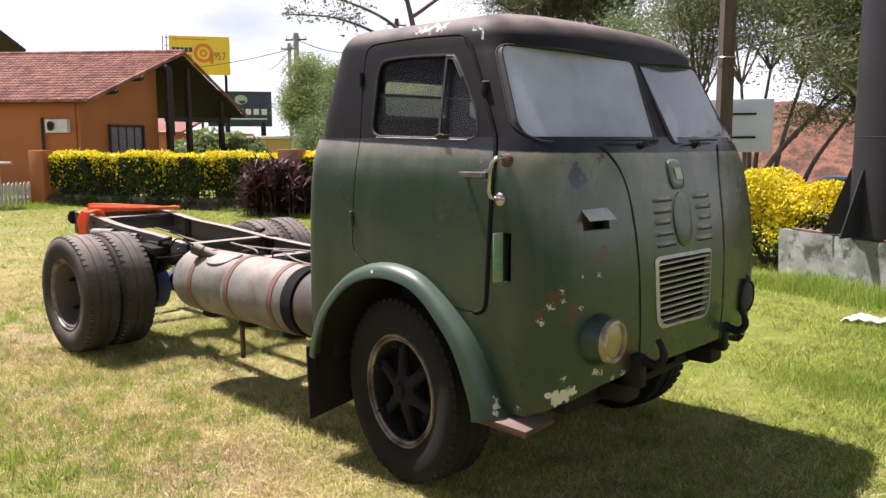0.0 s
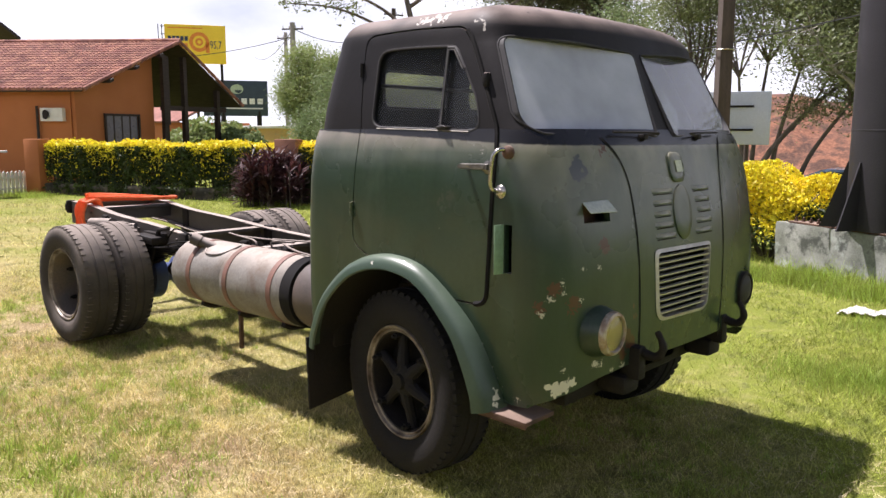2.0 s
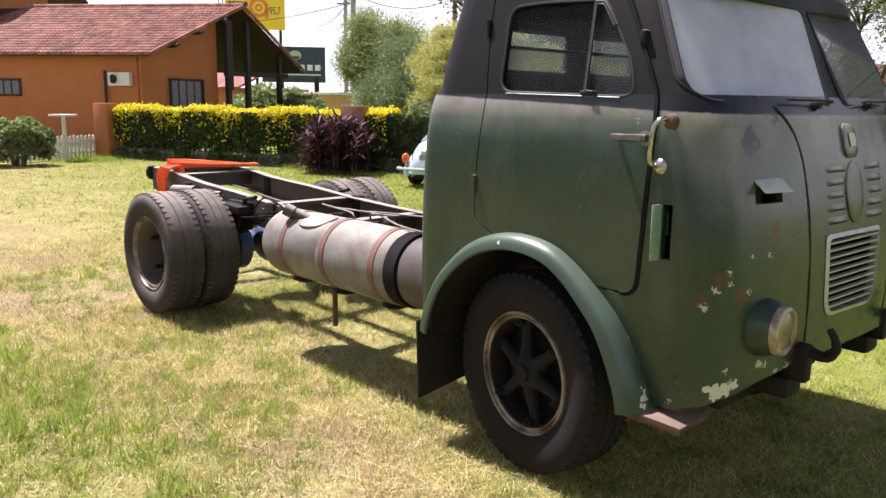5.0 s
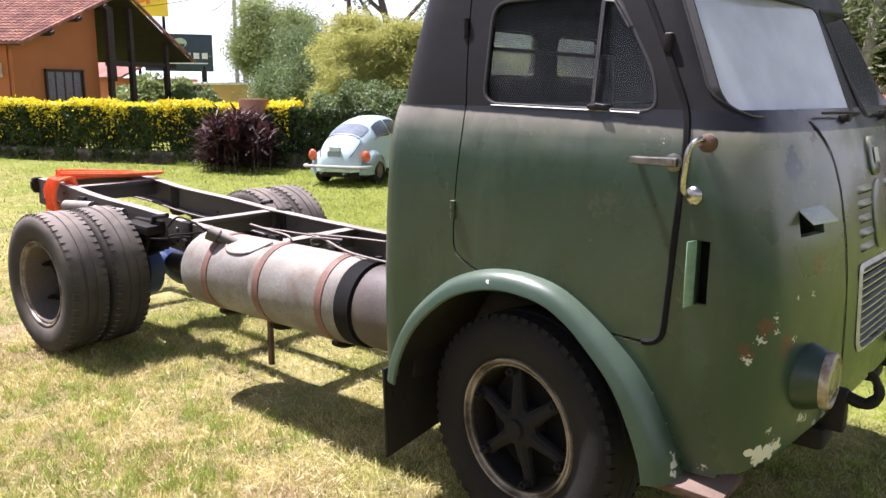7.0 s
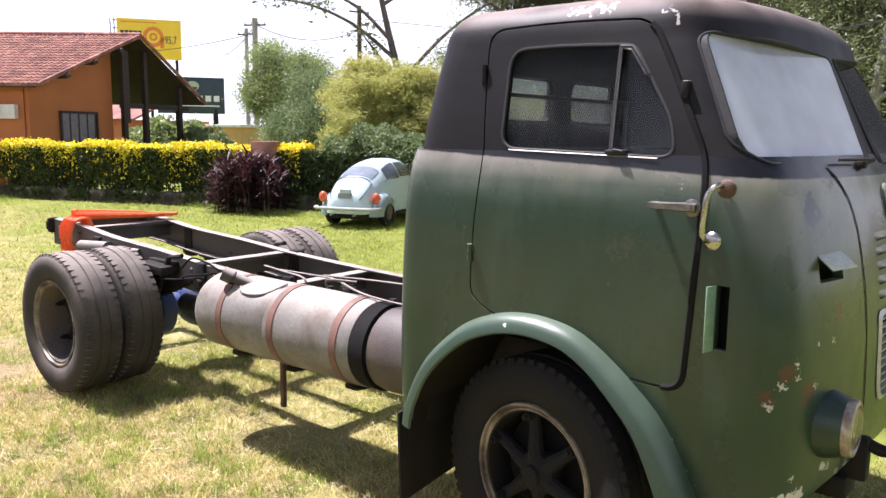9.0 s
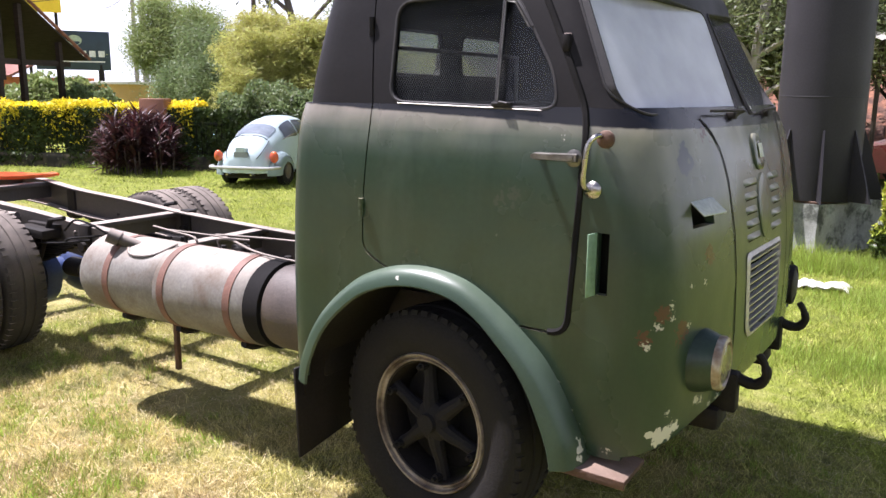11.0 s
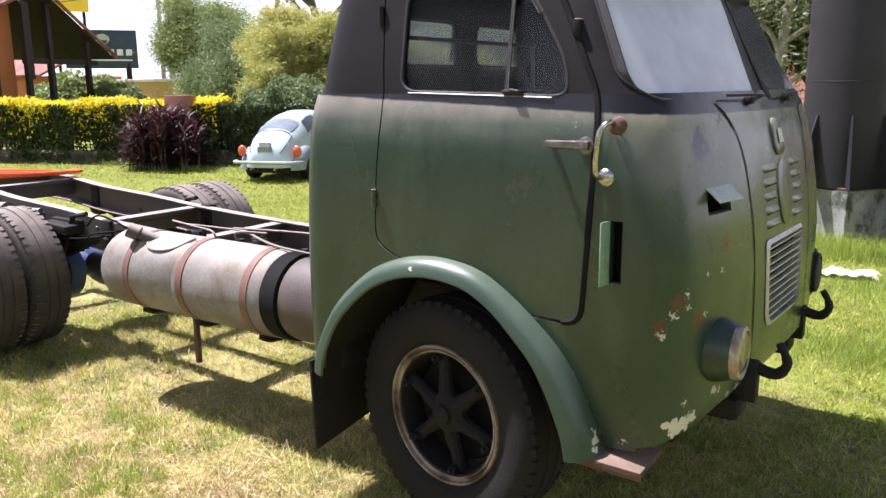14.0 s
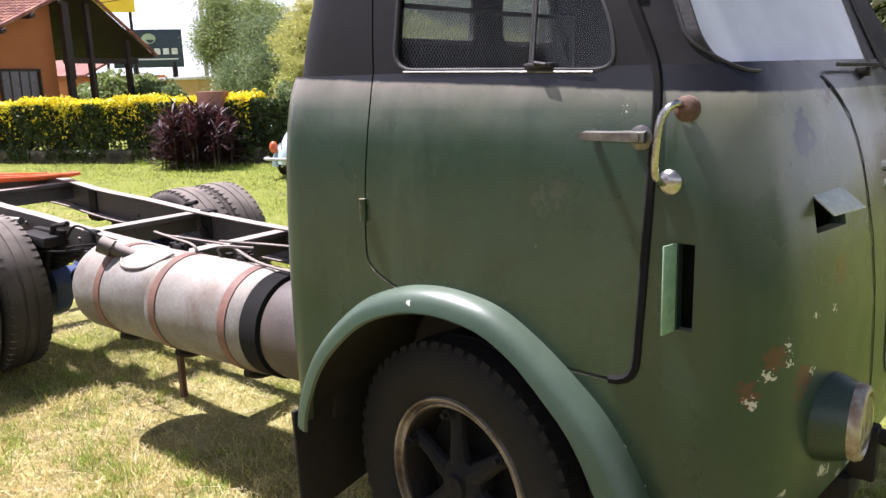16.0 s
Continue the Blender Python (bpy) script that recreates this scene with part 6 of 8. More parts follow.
part("fan_grille", bm, DARK, ac)
bm = bmesh.new()
tube(bm, [hp(0.12, 2.35, 0), hp(0.12, 2.35, 3.1)], 0.06, 8)
part("downpipe", bm, WOOD_DARK, house)
# second roof behind
annex = thing("house", "dark roofed orange building behind the first", "house")
bm = bmesh.new()
slab(bm, [hp(0.8, 12.6, 0), hp(8.2, 12.6, 0), hp(8.2, 12.6, 7.85), hp(0.8, 12.6, 7.85)], 0.25)
part("wall", bm, ORANGE_WALL, annex)
bm = bmesh.new()
slab(bm, [hp(4.5, 12.0, 10.2), hp(10.2, 12.0, 6.88), hp(10.2, 18, 6.88), hp(4.5, 18, 10.2)], 0.18)
slab(bm, [hp(4.5, 12.0, 10.2), hp(-1.2, 12.0, 6.88), hp(-1.2, 18, 6.88), hp(4.5, 18, 10.2)], 0.18)
part("roof", bm, WOOD_DARK, annex)

# yellow low building and a tiled roof seen through the verandah
shed = thing("low_building", "low yellow building with pale flat roof", "building")
YELLOW_WALL = material("ochre_wall", (0.55, 0.36, 0.13), (0.46, 0.30, 0.11), scale=1, rough=0.85)
bm = bmesh.new()
box(bm, (-50, 30.5, 0), (-43, 36.0, 2.35), 0.02)
part("wall", bm, YELLOW_WALL, shed)
bm = bmesh.new()
box(bm, (-50.3, 30.2, 2.35), (-42.7, 36.3, 2.55), 0.02)
part("roof", bm, WHITE, shed, "pale flat roof edge")
bm = bmesh.new()
box(bm, (-58, 27, 0), (-50, 33, 2.8), 0.02)
shed2 = tagged(part("low_building", bm, ORANGE_WALL, None), "distant orange building with tiled roof", "building")
bm = bmesh.new()
slab(bm, [(-58.5, 26.5, 2.75), (-49.5, 26.5, 2.75), (-49.5, 30, 4.4), (-58.5, 30, 4.4)], 0.15)
part("roof", bm, TILE, shed2)


# ---- hoardings ----
def words(name, text, size, m, mw, parent):
    c = bpy.data.curves.new(name, "FONT")
    c.body, c.size, c.extrude = text, size, 0.01
    o = new("lettering", c)
    bpy.context.view_layer.update()
    me = bpy.data.meshes.new_from_object(o.evaluated_get(bpy.context.evaluated_depsgraph_get()))
    bpy.data.objects.remove(o), bpy.data.curves.remove(c)
    ob = finish(name, me, m, parent, "", 0)
    ob.matrix_local = mw
    return ob


def board_frame(bl, br, height):
    """A pose at a board's lower left corner: x along it, y up, z towards the viewer."""
    x = (Vector(br) - Vector(bl)).normalized()
    y = Vector((0, 0, 1))
    z = x.cross(y)
    return Matrix(((x.x, y.x, z.x, bl[0]), (x.y, y.y, z.y, bl[1]), (x.z, y.z, z.z, bl[2]), (0, 0, 0, 1)))


YELLOW = material("yellow_poster", (0.86, 0.60, 0.03), (0.80, 0.54, 0.03), scale=1, rough=0.6, bump=0)
INK = material("dark_blue_ink", (0.03, 0.045, 0.10), bump=0)
ORANGE_INK = material("orange_ink", (0.80, 0.25, 0.03), bump=0)
NAVY = material("dark_teal_poster", (0.018, 0.040, 0.060), (0.015, 0.03, 0.045), scale=1, rough=0.5, bump=0)
WHITE_INK = material("white_ink", (0.75, 0.76, 0.75), bump=0)
SC = 1.42
bl, br = Vector((3.21, -4.24, 0)) + (Vector((-62.0, 32.83, 0)) - Vector((3.21, -4.24, 0))) * SC, Vector((3.21, -4.24, 0)) + (Vector((-59.3, 37.2, 0)) - Vector((3.21, -4.24, 0))) * SC
bl.z = br.z = 10.65
bill = thing("billboard", "yellow roadside billboard on steel posts", "billboard")
bw, bh = (br - bl).length, 4.72
bmx = board_frame(bl, br, bh)
bm = bmesh.new()
box(bm, (0, 0, -0.3), (bw, bh, 0), 0.05, bmx)
poster = part("poster", bm, YELLOW, bill, "yellow printed poster")
words("numerals", "95,7", bh * 0.28, INK, bmx @ Matrix.Translation((bw * 0.735, bh * 0.40, 0.02)) @ Matrix.Diagonal((0.62, 1, 1, 1)), poster)
bm = bmesh.new()
for k, (r0, r1) in enumerate(((0.105, 0.165), (0.03, 0.065))):
    for a in range(28):
        a0, a1 = 2 * math.pi * a / 28, 2 * math.pi * (a + 1) / 28
        bm.faces.new([bm.verts.new(bmx @ Vector((bw * 0.56 + bw * r * math.cos(t), bh * 0.56 + bw * r * math.sin(t), 0.02))) for r, t in ((r0, a0), (r1, a0), (r1, a1), (r0, a1))])
box(bm, (bw * 0.665, bh * 0.28, 0.0), (bw * 0.725, bh * 0.56, 0.02), 0, bmx)
part("emblem", bm, ORANGE_INK, poster, "orange ring emblem")
bm = bmesh.new()
for k in range(5):
    box(bm, (bw * (0.05 + 0.068 * k), bh * 0.58, 0.0), (bw * (0.105 + 0.068 * k), bh * 0.70, 0.02), 0, bmx)
part("printed_bar", bm, INK, poster)["kind"] = "stuff"
bm = bmesh.new()
box(bm, (bw * 0.24, bh * 0.42, 0.0), (bw * 0.37, bh * 0.52, 0.02), 0, bmx)
box(bm, (bw * 0.05, bh * 0.90, 0.0), (bw * 0.62, bh * 0.925, 0.02), 0, bmx)
part("printed_bar", bm, ORANGE_INK, poster)["kind"] = "stuff"
for f in (0.08, 0.5, 0.92):
    bm = bmesh.new()
    p = bmx @ Vector((bw * f, 0, -0.5))
    tube(bm, [(p.x, p.y, 0), (p.x, p.y, 15)], 0.18, 8)
    part("post", bm, DARK, bill)
bm = bmesh.new()
for f in (0.0, 0.06):
    tube(bm, [bmx @ Vector((bw * (-0.10 + f), -0.3, -0.4)), bmx @ Vector((bw * (-0.10 + f), bh, -0.4))], 0.06, 6)
for f in (0.3, 0.5, 0.75, 0.95):
    tube(bm, [bmx @ Vector((-0.5, bh * f, -0.4)), bmx @ Vector((0, bh * f, -0.4))], 0.05, 6)
part("ladder", bm, DARK, bill)

sign = thing("hoarding", "dark teal roadside hoarding with white print", "sign")
e0 = Vector((3.21, -4.24, 0))
bl, br = e0 + (Vector((-64.6, 38.0, 0)) - e0) * SC, e0 + (Vector((-61.33, 43.03, 0)) - e0) * SC
bl.z = br.z = 4.35
bw, bh = (br - bl).length, 4.75
smx = board_frame(bl, br, bh)
bm = bmesh.new()
box(bm, (0, 0, -0.3), (bw, bh, 0), 0.05, smx)
poster = part("poster", bm, NAVY, sign, "dark teal poster")
bm = bmesh.new()
for k in range(4):
    x = bw * (0.46 + 0.125 * k)
    box(bm, (x, bh * 0.34, 0), (x + bw * 0.085, bh * 0.50, 0.02), 0, smx)
box(bm, (bw * 0.35, bh * 0.20, 0), (bw * 0.92, bh * 0.235, 0.02), 0, smx)
part("printed_bar", bm, WHITE_INK, poster)["kind"] = "stuff"
bm = bmesh.new()
ring = [bm.verts.new(smx @ Vector((bw * 0.52 + bw * 0.10 * math.cos(t), bh * 0.76 + bw * 0.075 * math.sin(t), 0.02))) for t in np.linspace(0, 2 * math.pi, 24, endpoint=False)]
bm.faces.new(ring)
part("emblem", bm, material("pale_green_ink", (0.42, 0.52, 0.40), bump=0), poster)
bm = bmesh.new()
bm.faces.new([bm.verts.new(smx @ Vector((bw * 0.54 + bw * 0.055 * math.cos(t), bh * 0.735 + bw * 0.05 * math.sin(t), 0.03))) for t in np.linspace(math.pi, 2 * math.pi, 14)])
part("emblem_centre", bm, NAVY, poster)
for f in (0.3, 0.86):
    bm = bmesh.new()
    p = smx @ Vector((bw * f, 0, -0.3))
    tube(bm, [(p.x, p.y, 0), (p.x, p.y, 5)], 0.35, 8)
    part("post", bm, DARK, sign)


# ---- poles and wires ----
def utility_pole(x, y, h, r, m, label, arm=None, square=False):
    t = thing("utility_pole", label, "pole")
    bm = bmesh.new()
    cyl(bm, (x, y, 0), (x, y, h), r * 1.25, r, 4 if square else 12)
    part("shaft", bm, m, t)
    if arm:
        bm = bmesh.new()
        d = Vector(arm).normalized() * 0.8
        tube(bm, [(x - d.x, y - d.y, h - 0.45), (x + d.x, y + d.y, h - 0.45)], 0.06, 6)
        part("crossarm", bm, WOOD_DARK, t)
        for f in (-0.9, -0.3, 0.3, 0.9):
            bm = bmesh.new()
            cyl(bm, (x + d.x * f, y + d.y * f, h - 0.42), (x + d.x * f, y + d.y * f, h - 0.22), 0.05, 0.03, 8)
            part("insulator", bm, WHITE, t)
    return t


utility_pole(-44.0, 32.7, 9.9, 0.19, CONCRETE_POLE, "grey concrete utility pole with crossarm beyond hedge", (1, 0.6, 0))
utility_pole(-51.6, 37.9, 10.3, 0.15, CONCRETE_POLE, "distant grey concrete utility pole", (1, 0.4, 0))
utility_pole(-40.0, 39.0, 11.2, 0.16, WOOD_POLE, "distant dark wooden utility pole", (0.3, 1, 0))
near_pole = utility_pole(-2.75, 10.2, 7.5, 0.14, WOOD_POLE, "brown wooden utility pole beside the white board", square=True)
for z in (2.1, 3.5):
    bm = bmesh.new()
    tube(bm, [(-2.75 + 0.18 * math.cos(a), 10.2 + 0.18 * math.sin(a), z) for a in np.linspace(0, 2 * math.pi, 13)], 0.012, 5, False)
    part("wire_band", bm, CHROME, near_pole)
def cable(a, b, sag, r=0.012, label="thin black overhead cable"):
    bm = bmesh.new()
    a, b = Vector(a), Vector(b)
    tube(bm, [a.lerp(b, f) - Vector((0, 0, sag * 4 * f * (1 - f))) for f in np.linspace(0, 1, 17)], r, 4, False)
    return tagged(part("overhead_cable", bm, WIRE, None), label, "cable", "overhead cables")
cable((-44.0, 32.7, 9.4), (-87, 60, 12), 1.0, 0.03)
cable((-44.0, 32.7, 9.5), (-40, 39, 9.5), 0.9, 0.03)
cable((-44.0, 32.7, 8.9), (-75, 30, 10), 1.2, 0.03)
cable((-40.0, 39.0, 10.3), (5, 60, 11), 1.8, 0.03)
cable((-51.6, 37.9, 9.8), (-44, 32.7, 9.5), 0.4, 0.03)
cable((-13.0, 16.0, 3.35), (6.0, 8.0, 4.55), 0.15, 0.015)

# white board on two posts behind the pole
board = thing("notice_board", "blank white board seen from its back", "board")
bmx = board_frame((-4.05, 10.55, 1.80), (-2.05, 11.35, 1.80), 1.1)
BOARD_WHITE = material("white_board_back", (0.62, 0.66, 0.74), (0.55, 0.60, 0.70), scale=2, rough=0.5, bump=0)
bm = bmesh.new()
box(bm, (0, 0, -0.03), (1.95, 1.0, 0), 0.008, bmx)
part("panel", bm, BOARD_WHITE, board)
bm = bmesh.new()
for y in (0.28, 0.72):
    box(bm, (0.75, y - 0.02, 0), (1.65, y + 0.02, 0.04), 0.005, bmx)
part("batten", bm, DARK, board)
for x in (0.75, 1.55):
    bm = bmesh.new()
    p = bmx @ Vector((x, 0, -0.1))
    tube(bm, [(p.x, p.y, 0), (p.x, p.y, 2.6)], 0.05, 8)
    part("post", bm, WOOD_POLE, board)

# ---- steel column on its plinth ----
PM = Matrix.Translation((-0.14, 7.85, 0)) @ Matrix.Rotation(math.atan2(-1.02, 1.78), 4, "Z")
bm = bmesh.new()
box(bm, (-1.02, 0, -0.1), (1.02, 1.75, 0.67), 0.0)
bmesh.ops.subdivide_edges(bm, edges=bm.edges[:], cuts=14, use_grid_fill=True)
for v in bm.verts:
    k = noise.noise(v.co * 3.1) * 0.02 + noise.noise(v.co * 11) * 0.008
    v.co += Vector((k, k * 0.6, k * 0.7 if v.co.z > 0.6 else 0))
    v.co = PM @ v.co
bmesh.ops.recalc_face_normals(bm, faces=bm.faces)
plinth = tagged(part("plinth", bm, CONCRETE, None), "stained mossy concrete plinth of the steel column", "plinth")
CX, CYY, CR = 0.60, 7.98, 0.545
col = thing("steel_column", "thick dark steel column bolted to a concrete plinth", "column")
bm = bmesh.new()
cyl(bm, (CX, CYY, 0.70), (CX, CYY, 9.0), CR, seg=56)
for z in (2.05, 4.4):
    lathe(bm, [(CR + 0.001, z - 0.008), (CR + 0.004, z), (CR + 0.001, z + 0.008)], (CX, CYY, 0), "z", 56, True)
part("shaft", bm, COLUMN, col, "dark painted steel tube")
bm = bmesh.new()
box(bm, (-0.80, 0.02, 0.675), (0.98, 1.70, 0.705), 0.004, PM)
part("base_plate", bm, RUST, col, "rusty base plate")
for k in range(8):
    a = radians(-90 + 12 + 45 * k)
    bm = bmesh.new()
    m = Matrix.Translation((CX, CYY, 0.705)) @ Matrix.Rotation(a, 4, "Z")
    va = [[bm.verts.new(m @ Vector((x, y, z))) for x, z in ((CR - 0.02, 0), (CR + 0.33, 0), (CR + 0.30, 0.06), (CR + 0.012, 0.92), (CR - 0.02, 0.92))] for y in (-0.012, 0.012)]
    bm.faces.new(va[0]), bm.faces.new(va[1][::-1])
    for q in range(5):
        bm.faces.new((va[0][q], va[1][q], va[1][(q + 1) % 5], va[0][(q + 1) % 5]))
    bmesh.ops.recalc_face_normals(bm, faces=bm.faces)
    part("fin", bm, COLUMN, col, "triangular stiffening fin")
for k in range(12):
    bm = bmesh.new()
    p = PM @ Vector((-0.72 + 0.145 * k, 0.10, 0.70))
    cyl(bm, p, p + Vector((0, 0, 0.035)), 0.028, seg=6)
    cyl(bm, p, p + Vector((0, 0, 0.07)), 0.014, seg=8)
    part("bolt", bm, RUST, col)

# cloth on the grass
bm = bmesh.new()
bmesh.ops.create_grid(bm, x_segments=26, y_segments=16, size=1)
for v in bm.verts:
    x, y = v.co.x * 0.30, v.co.y * 0.15
    h = 0.04 + 0.055 * noise.noise((x * 6, y * 9, 1)) + 0.03 * noise.noise((x * 15, y * 15, 4))
    v.co = Vector((1.03 + x + 0.05 * noise.noise((y * 8, x * 3, 7)), 5.45 + y + 0.3 * x * 0.4, max(0.012, h * (1.15 - v.co.x ** 4))))
r = bmesh.ops.extrude_face_region(bm, geom=bm.faces[:])["geom"]
for v in r:
    if isinstance(v, bmesh.types.BMVert):
        v.co.z -= 0.008
tagged(part("cloth", bm, material("white_cloth", (0.60, 0.57, 0.55), (0.50, 0.47, 0.45), scale=6, rough=0.9), None), "crumpled white cloth lying on the grass", "cloth")


# ---- golden shrubs beside the plinth ----
def shrub(label, centre, size, n, leaf_size, seed, m_top, m_low, split=0.45):
    t = thing("shrub", label, "shrub")
    rs = np.random.RandomState(seed)
    d = rs.normal(size=(n, 3))
    d /= np.linalg.norm(d, axis=1)[:, None]
    d = np.sign(d) * np.abs(d) ** 0.72
    d[:, 2] = np.abs(d[:, 2])
    lump = 1 + 0.13 * np.sin(d[:, 0] * 5 + seed) * np.cos(d[:, 1] * 6) + 0.1 * np.sin(d[:, 2] * 9 + d[:, 0] * 7)
    p = np.asarray(centre) + d * np.asarray(size) * (lump * (1 - rs.exponential(0.07, n)))[:, None]
    hi = (p[:, 2] - centre[2]) / size[2] + rs.normal(0, 0.13, n) + 0.25 * np.sin(p[:, 0] * 4) * np.sin(p[:, 1] * 3 + 1) > split
    bulk("upper_leaves", leaf_quads(rs, p[hi], leaf_size), 4, m_top, t)["kind"] = "stuff"
    bulk("lower_leaves", leaf_quads(rs, p[~hi], leaf_size), 4, m_low, t)["kind"] = "stuff"
    bm = bmesh.new()
    for k in range(24):
        a = rs.uniform(0, 6.28)
        tube(bm, [(centre[0] + 0.15 * math.cos(a), centre[1] + 0.15 * math.sin(a), 0), (centre[0] + size[0] * 0.4 * math.cos(a), centre[1] + size[1] * 0.4 * math.sin(a), centre[2] + size[2] * 0.4), (centre[0] + size[0] * 0.8 * math.cos(a), centre[1] + size[1] * 0.8 * math.sin(a), centre[2] + size[2] * rs.uniform(0.2, 0.8))], [0.02, 0.014, 0.008], 5, False)
    part("stem", bm, BARK, t)["kind"] = "stuff"
    return t


shrub("broad golden yellow shrub with dark green base", (-1.40, 9.2, 0.22), (1.50, 0.8, 1.17), 52000, 0.038, 5, LEAF_YELLOW, LEAF_HEDGE, 0.40)
shrub("yellow-green shrub beside the steel column", (1.95, 7.15, 0.15), (0.5, 0.5, 0.95), 8000, 0.05, 21, leafy("lime_leaves", (0.42, 0.42, 0.03), (0.22, 0.28, 0.03), scale=2), LEAF_HEDGE, 0.35)
shrub("dark green shrub by the picket fence", (-22.6, 3.4, 0.2), (0.7, 0.9, 1.1), 4000, 0.09, 13, LEAF_MID, LEAF_DARK, 0.6)

# ---- trees ----
def limbs_from(rs, base, n, spread, rise, start=0.55):
    out = []
    b = Vector(base)
    for k in range(n):
        a = 2 * math.pi * (k + rs.uniform(-.3, .3)) / n
        d = Vector((math.cos(a) * spread, math.sin(a) * spread, rise)) * rs.uniform(0.5, 1.3)
        out.append([b, b + d * 0.35 + Vector(rs.normal(size=3)) * 0.2, b + d * 0.7 + Vector(rs.normal(size=3)) * 0.25, b + d])
    return out


rs = np.random.RandomState(40)
def simple_tree(label, x, y, h, spread, m_leaf, seed, trunk_h=None, n=7, bark=None, **kw):
    r = np.random.RandomState(seed)
    th = trunk_h or h * 0.45
    top = Vector((x + r.normal(0, .2), y + r.normal(0, .2), th))
    lim = limbs_from(r, top, n, spread, (h - th) * 0.8) + limbs_from(r, top + Vector((0, 0, (h - th) * 0.1)), max(3, n // 2), spread * 0.45, (h - th))
    return tree(label, [(x, y, 0), (x + 0.1, y, th * 0.5), top], lim, bark or BARK, m_leaf, seed, **kw)


simple_tree("light green tree beyond the hedge", -32.7, 25.1, 5.1, 0.95, LEAF_MID, 1, 2.0, 9, per=230, radius=0.40, size=0.075, r0=0.2, twigs=5, reach=0.7)
simple_tree("light green tree beyond the hedge", -31.4, 25.5, 4.6, 0.85, LEAF_MID, 19, 1.6, 8, per=230, radius=0.38, size=0.075, r0=0.16, twigs=5, reach=0.6)
simple_tree("dense grey-green tree behind the hedge", -22.2, 17.8, 3.4, 1.0, LEAF_BLUISH, 2, 0.8, 11, per=170, radius=0.32, size=0.06, r0=0.14, twigs=5, reach=0.5)
simple_tree("dense grey-green tree behind the hedge", -20.6, 17.4, 3.1, 0.9, LEAF_BLUISH, 23, 0.5, 10, per=170, radius=0.30, size=0.06, r0=0.14, twigs=5, reach=0.5)
for k, (x, y, h) in enumerate(((-16.4, 15.3, 3.2), (-17.5, 15.9, 3.75), (-15.6, 16.3, 3.4), (-14.0, 16.8, 3.0), (-12.4, 16.4, 2.7), (-11.2, 16.9, 2.5))):
    rs = np.random.RandomState(60 + k)
    lim = []
    for q in range(26):
        a, l = rs.uniform(0, 6.28), rs.uniform(0.15, 1.15)
        z = h * rs.uniform(0.45, 1.0) * (1.28 - 0.35 * l)
        lim.append([(x, y, 0.1), (x + 0.3 * l * math.cos(a), y + 0.3 * l * math.sin(a), z * 0.6), (x + 0.75 * l * math.cos(a), y + 0.75 * l * math.sin(a), z * 0.95), (x + 1.1 * l * math.cos(a), y + 1.1 * l * math.sin(a), z * (1.04 - 0.1 * l))])
    for q in range(7):
        a, l, z = rs.uniform(0, 6.28), rs.uniform(0.2, 0.9), h * rs.uniform(0.95, 1.2)
        lim.append([(x, y, 0.1), (x + 0.2 * l * math.cos(a), y + 0.2 * l * math.sin(a), z * 0.55), (x + 0.6 * l * math.cos(a), y + 0.6 * l * math.sin(a), z * 0.9), (x + 1.1 * l * math.cos(a), y + 1.1 * l * math.sin(a), z)])
    tree("feathery yellow-green bamboo clump behind the car", [(x, y, 0), (x, y, 0.2), (x, y, 0.4)], lim, BARK, LEAF_BAMBOO, 60 + k, per=56, radius=0.15, size=0.034, r0=0.04, twigs=5, reach=0.34, kind="bamboo", long=5.0)
rs = np.random.RandomState(77)
shrub("dense dark green shrubs behind the parked car", (-14.2, 13.6, 0.1), (2.6, 1.0, 2.0), 26000, 0.06, 31, LEAF_BLUISH, LEAF_HEDGE, 0.7)
shrub("bright yellow-green shrub beside the parked car", (-9.9, 13.2, 0.1), (1.2, 0.9, 2.05), 18000, 0.055, 33, LEAF_BAMBOO, LEAF_DARK, 0.35)
shrub("green garden shrubs behind the verandah", (-36.5, 21.0, 0.2), (2.8, 2.0, 2.4), 6000, 0.16, 35, LEAF_MID, LEAF_DARK, 0.5)
shrub("green garden shrub by the house", (-31.5, 19.6, 0.1), (1.8, 1.2, 2.0), 5000, 0.12, 36, LEAF_BLUISH, LEAF_DARK, 0.5)

# tall open tree whose limbs reach over behind the cab
tall = [(-20.5, 22.5, 0), (-20.8, 22.2, 3.0), (-21.5, 21.9, 6.0), (-22.0, 21.7, 8.2)]
lim = [[(-21.5, 21.9, 6.0), (-22.8, 21.2, 7.4), (-24.4, 20.0, 8.3), (-26.6, 18.6, 8.9)], [(-21.3, 22.0, 5.2), (-22.6, 20.8, 6.6), (-24.0, 19.4, 7.4), (-25.6, 18.0, 7.6)], [(-22.0, 21.7, 8.2), (-22.5, 22.2, 9.2), (-21.5, 23.5, 10.0)],
       [(-21.8, 21.8, 7.5), (-20.6, 23.0, 8.6), (-19.0, 24.6, 9.4), (-17.4, 26.0, 9.6)], [(-20.9, 22.2, 4.5), (-19.5, 23.4, 6.4), (-18.0, 24.8, 7.8), (-16.6, 26.0, 8.6)], [(-22.0, 21.7, 8.2), (-23.0, 21.0, 9.6), (-24.5, 20.4, 10.4)], [(-20.9, 22.2, 3.8), (-21.8, 21.4, 5.4), (-22.2, 20.8, 6.3)]]
tree("tall open tree with bare crooked limbs", tall, lim, BARK, LEAF_DARK, 5, per=16, radius=0.26, size=0.13, r0=0.22, twigs=2, reach=0.6)
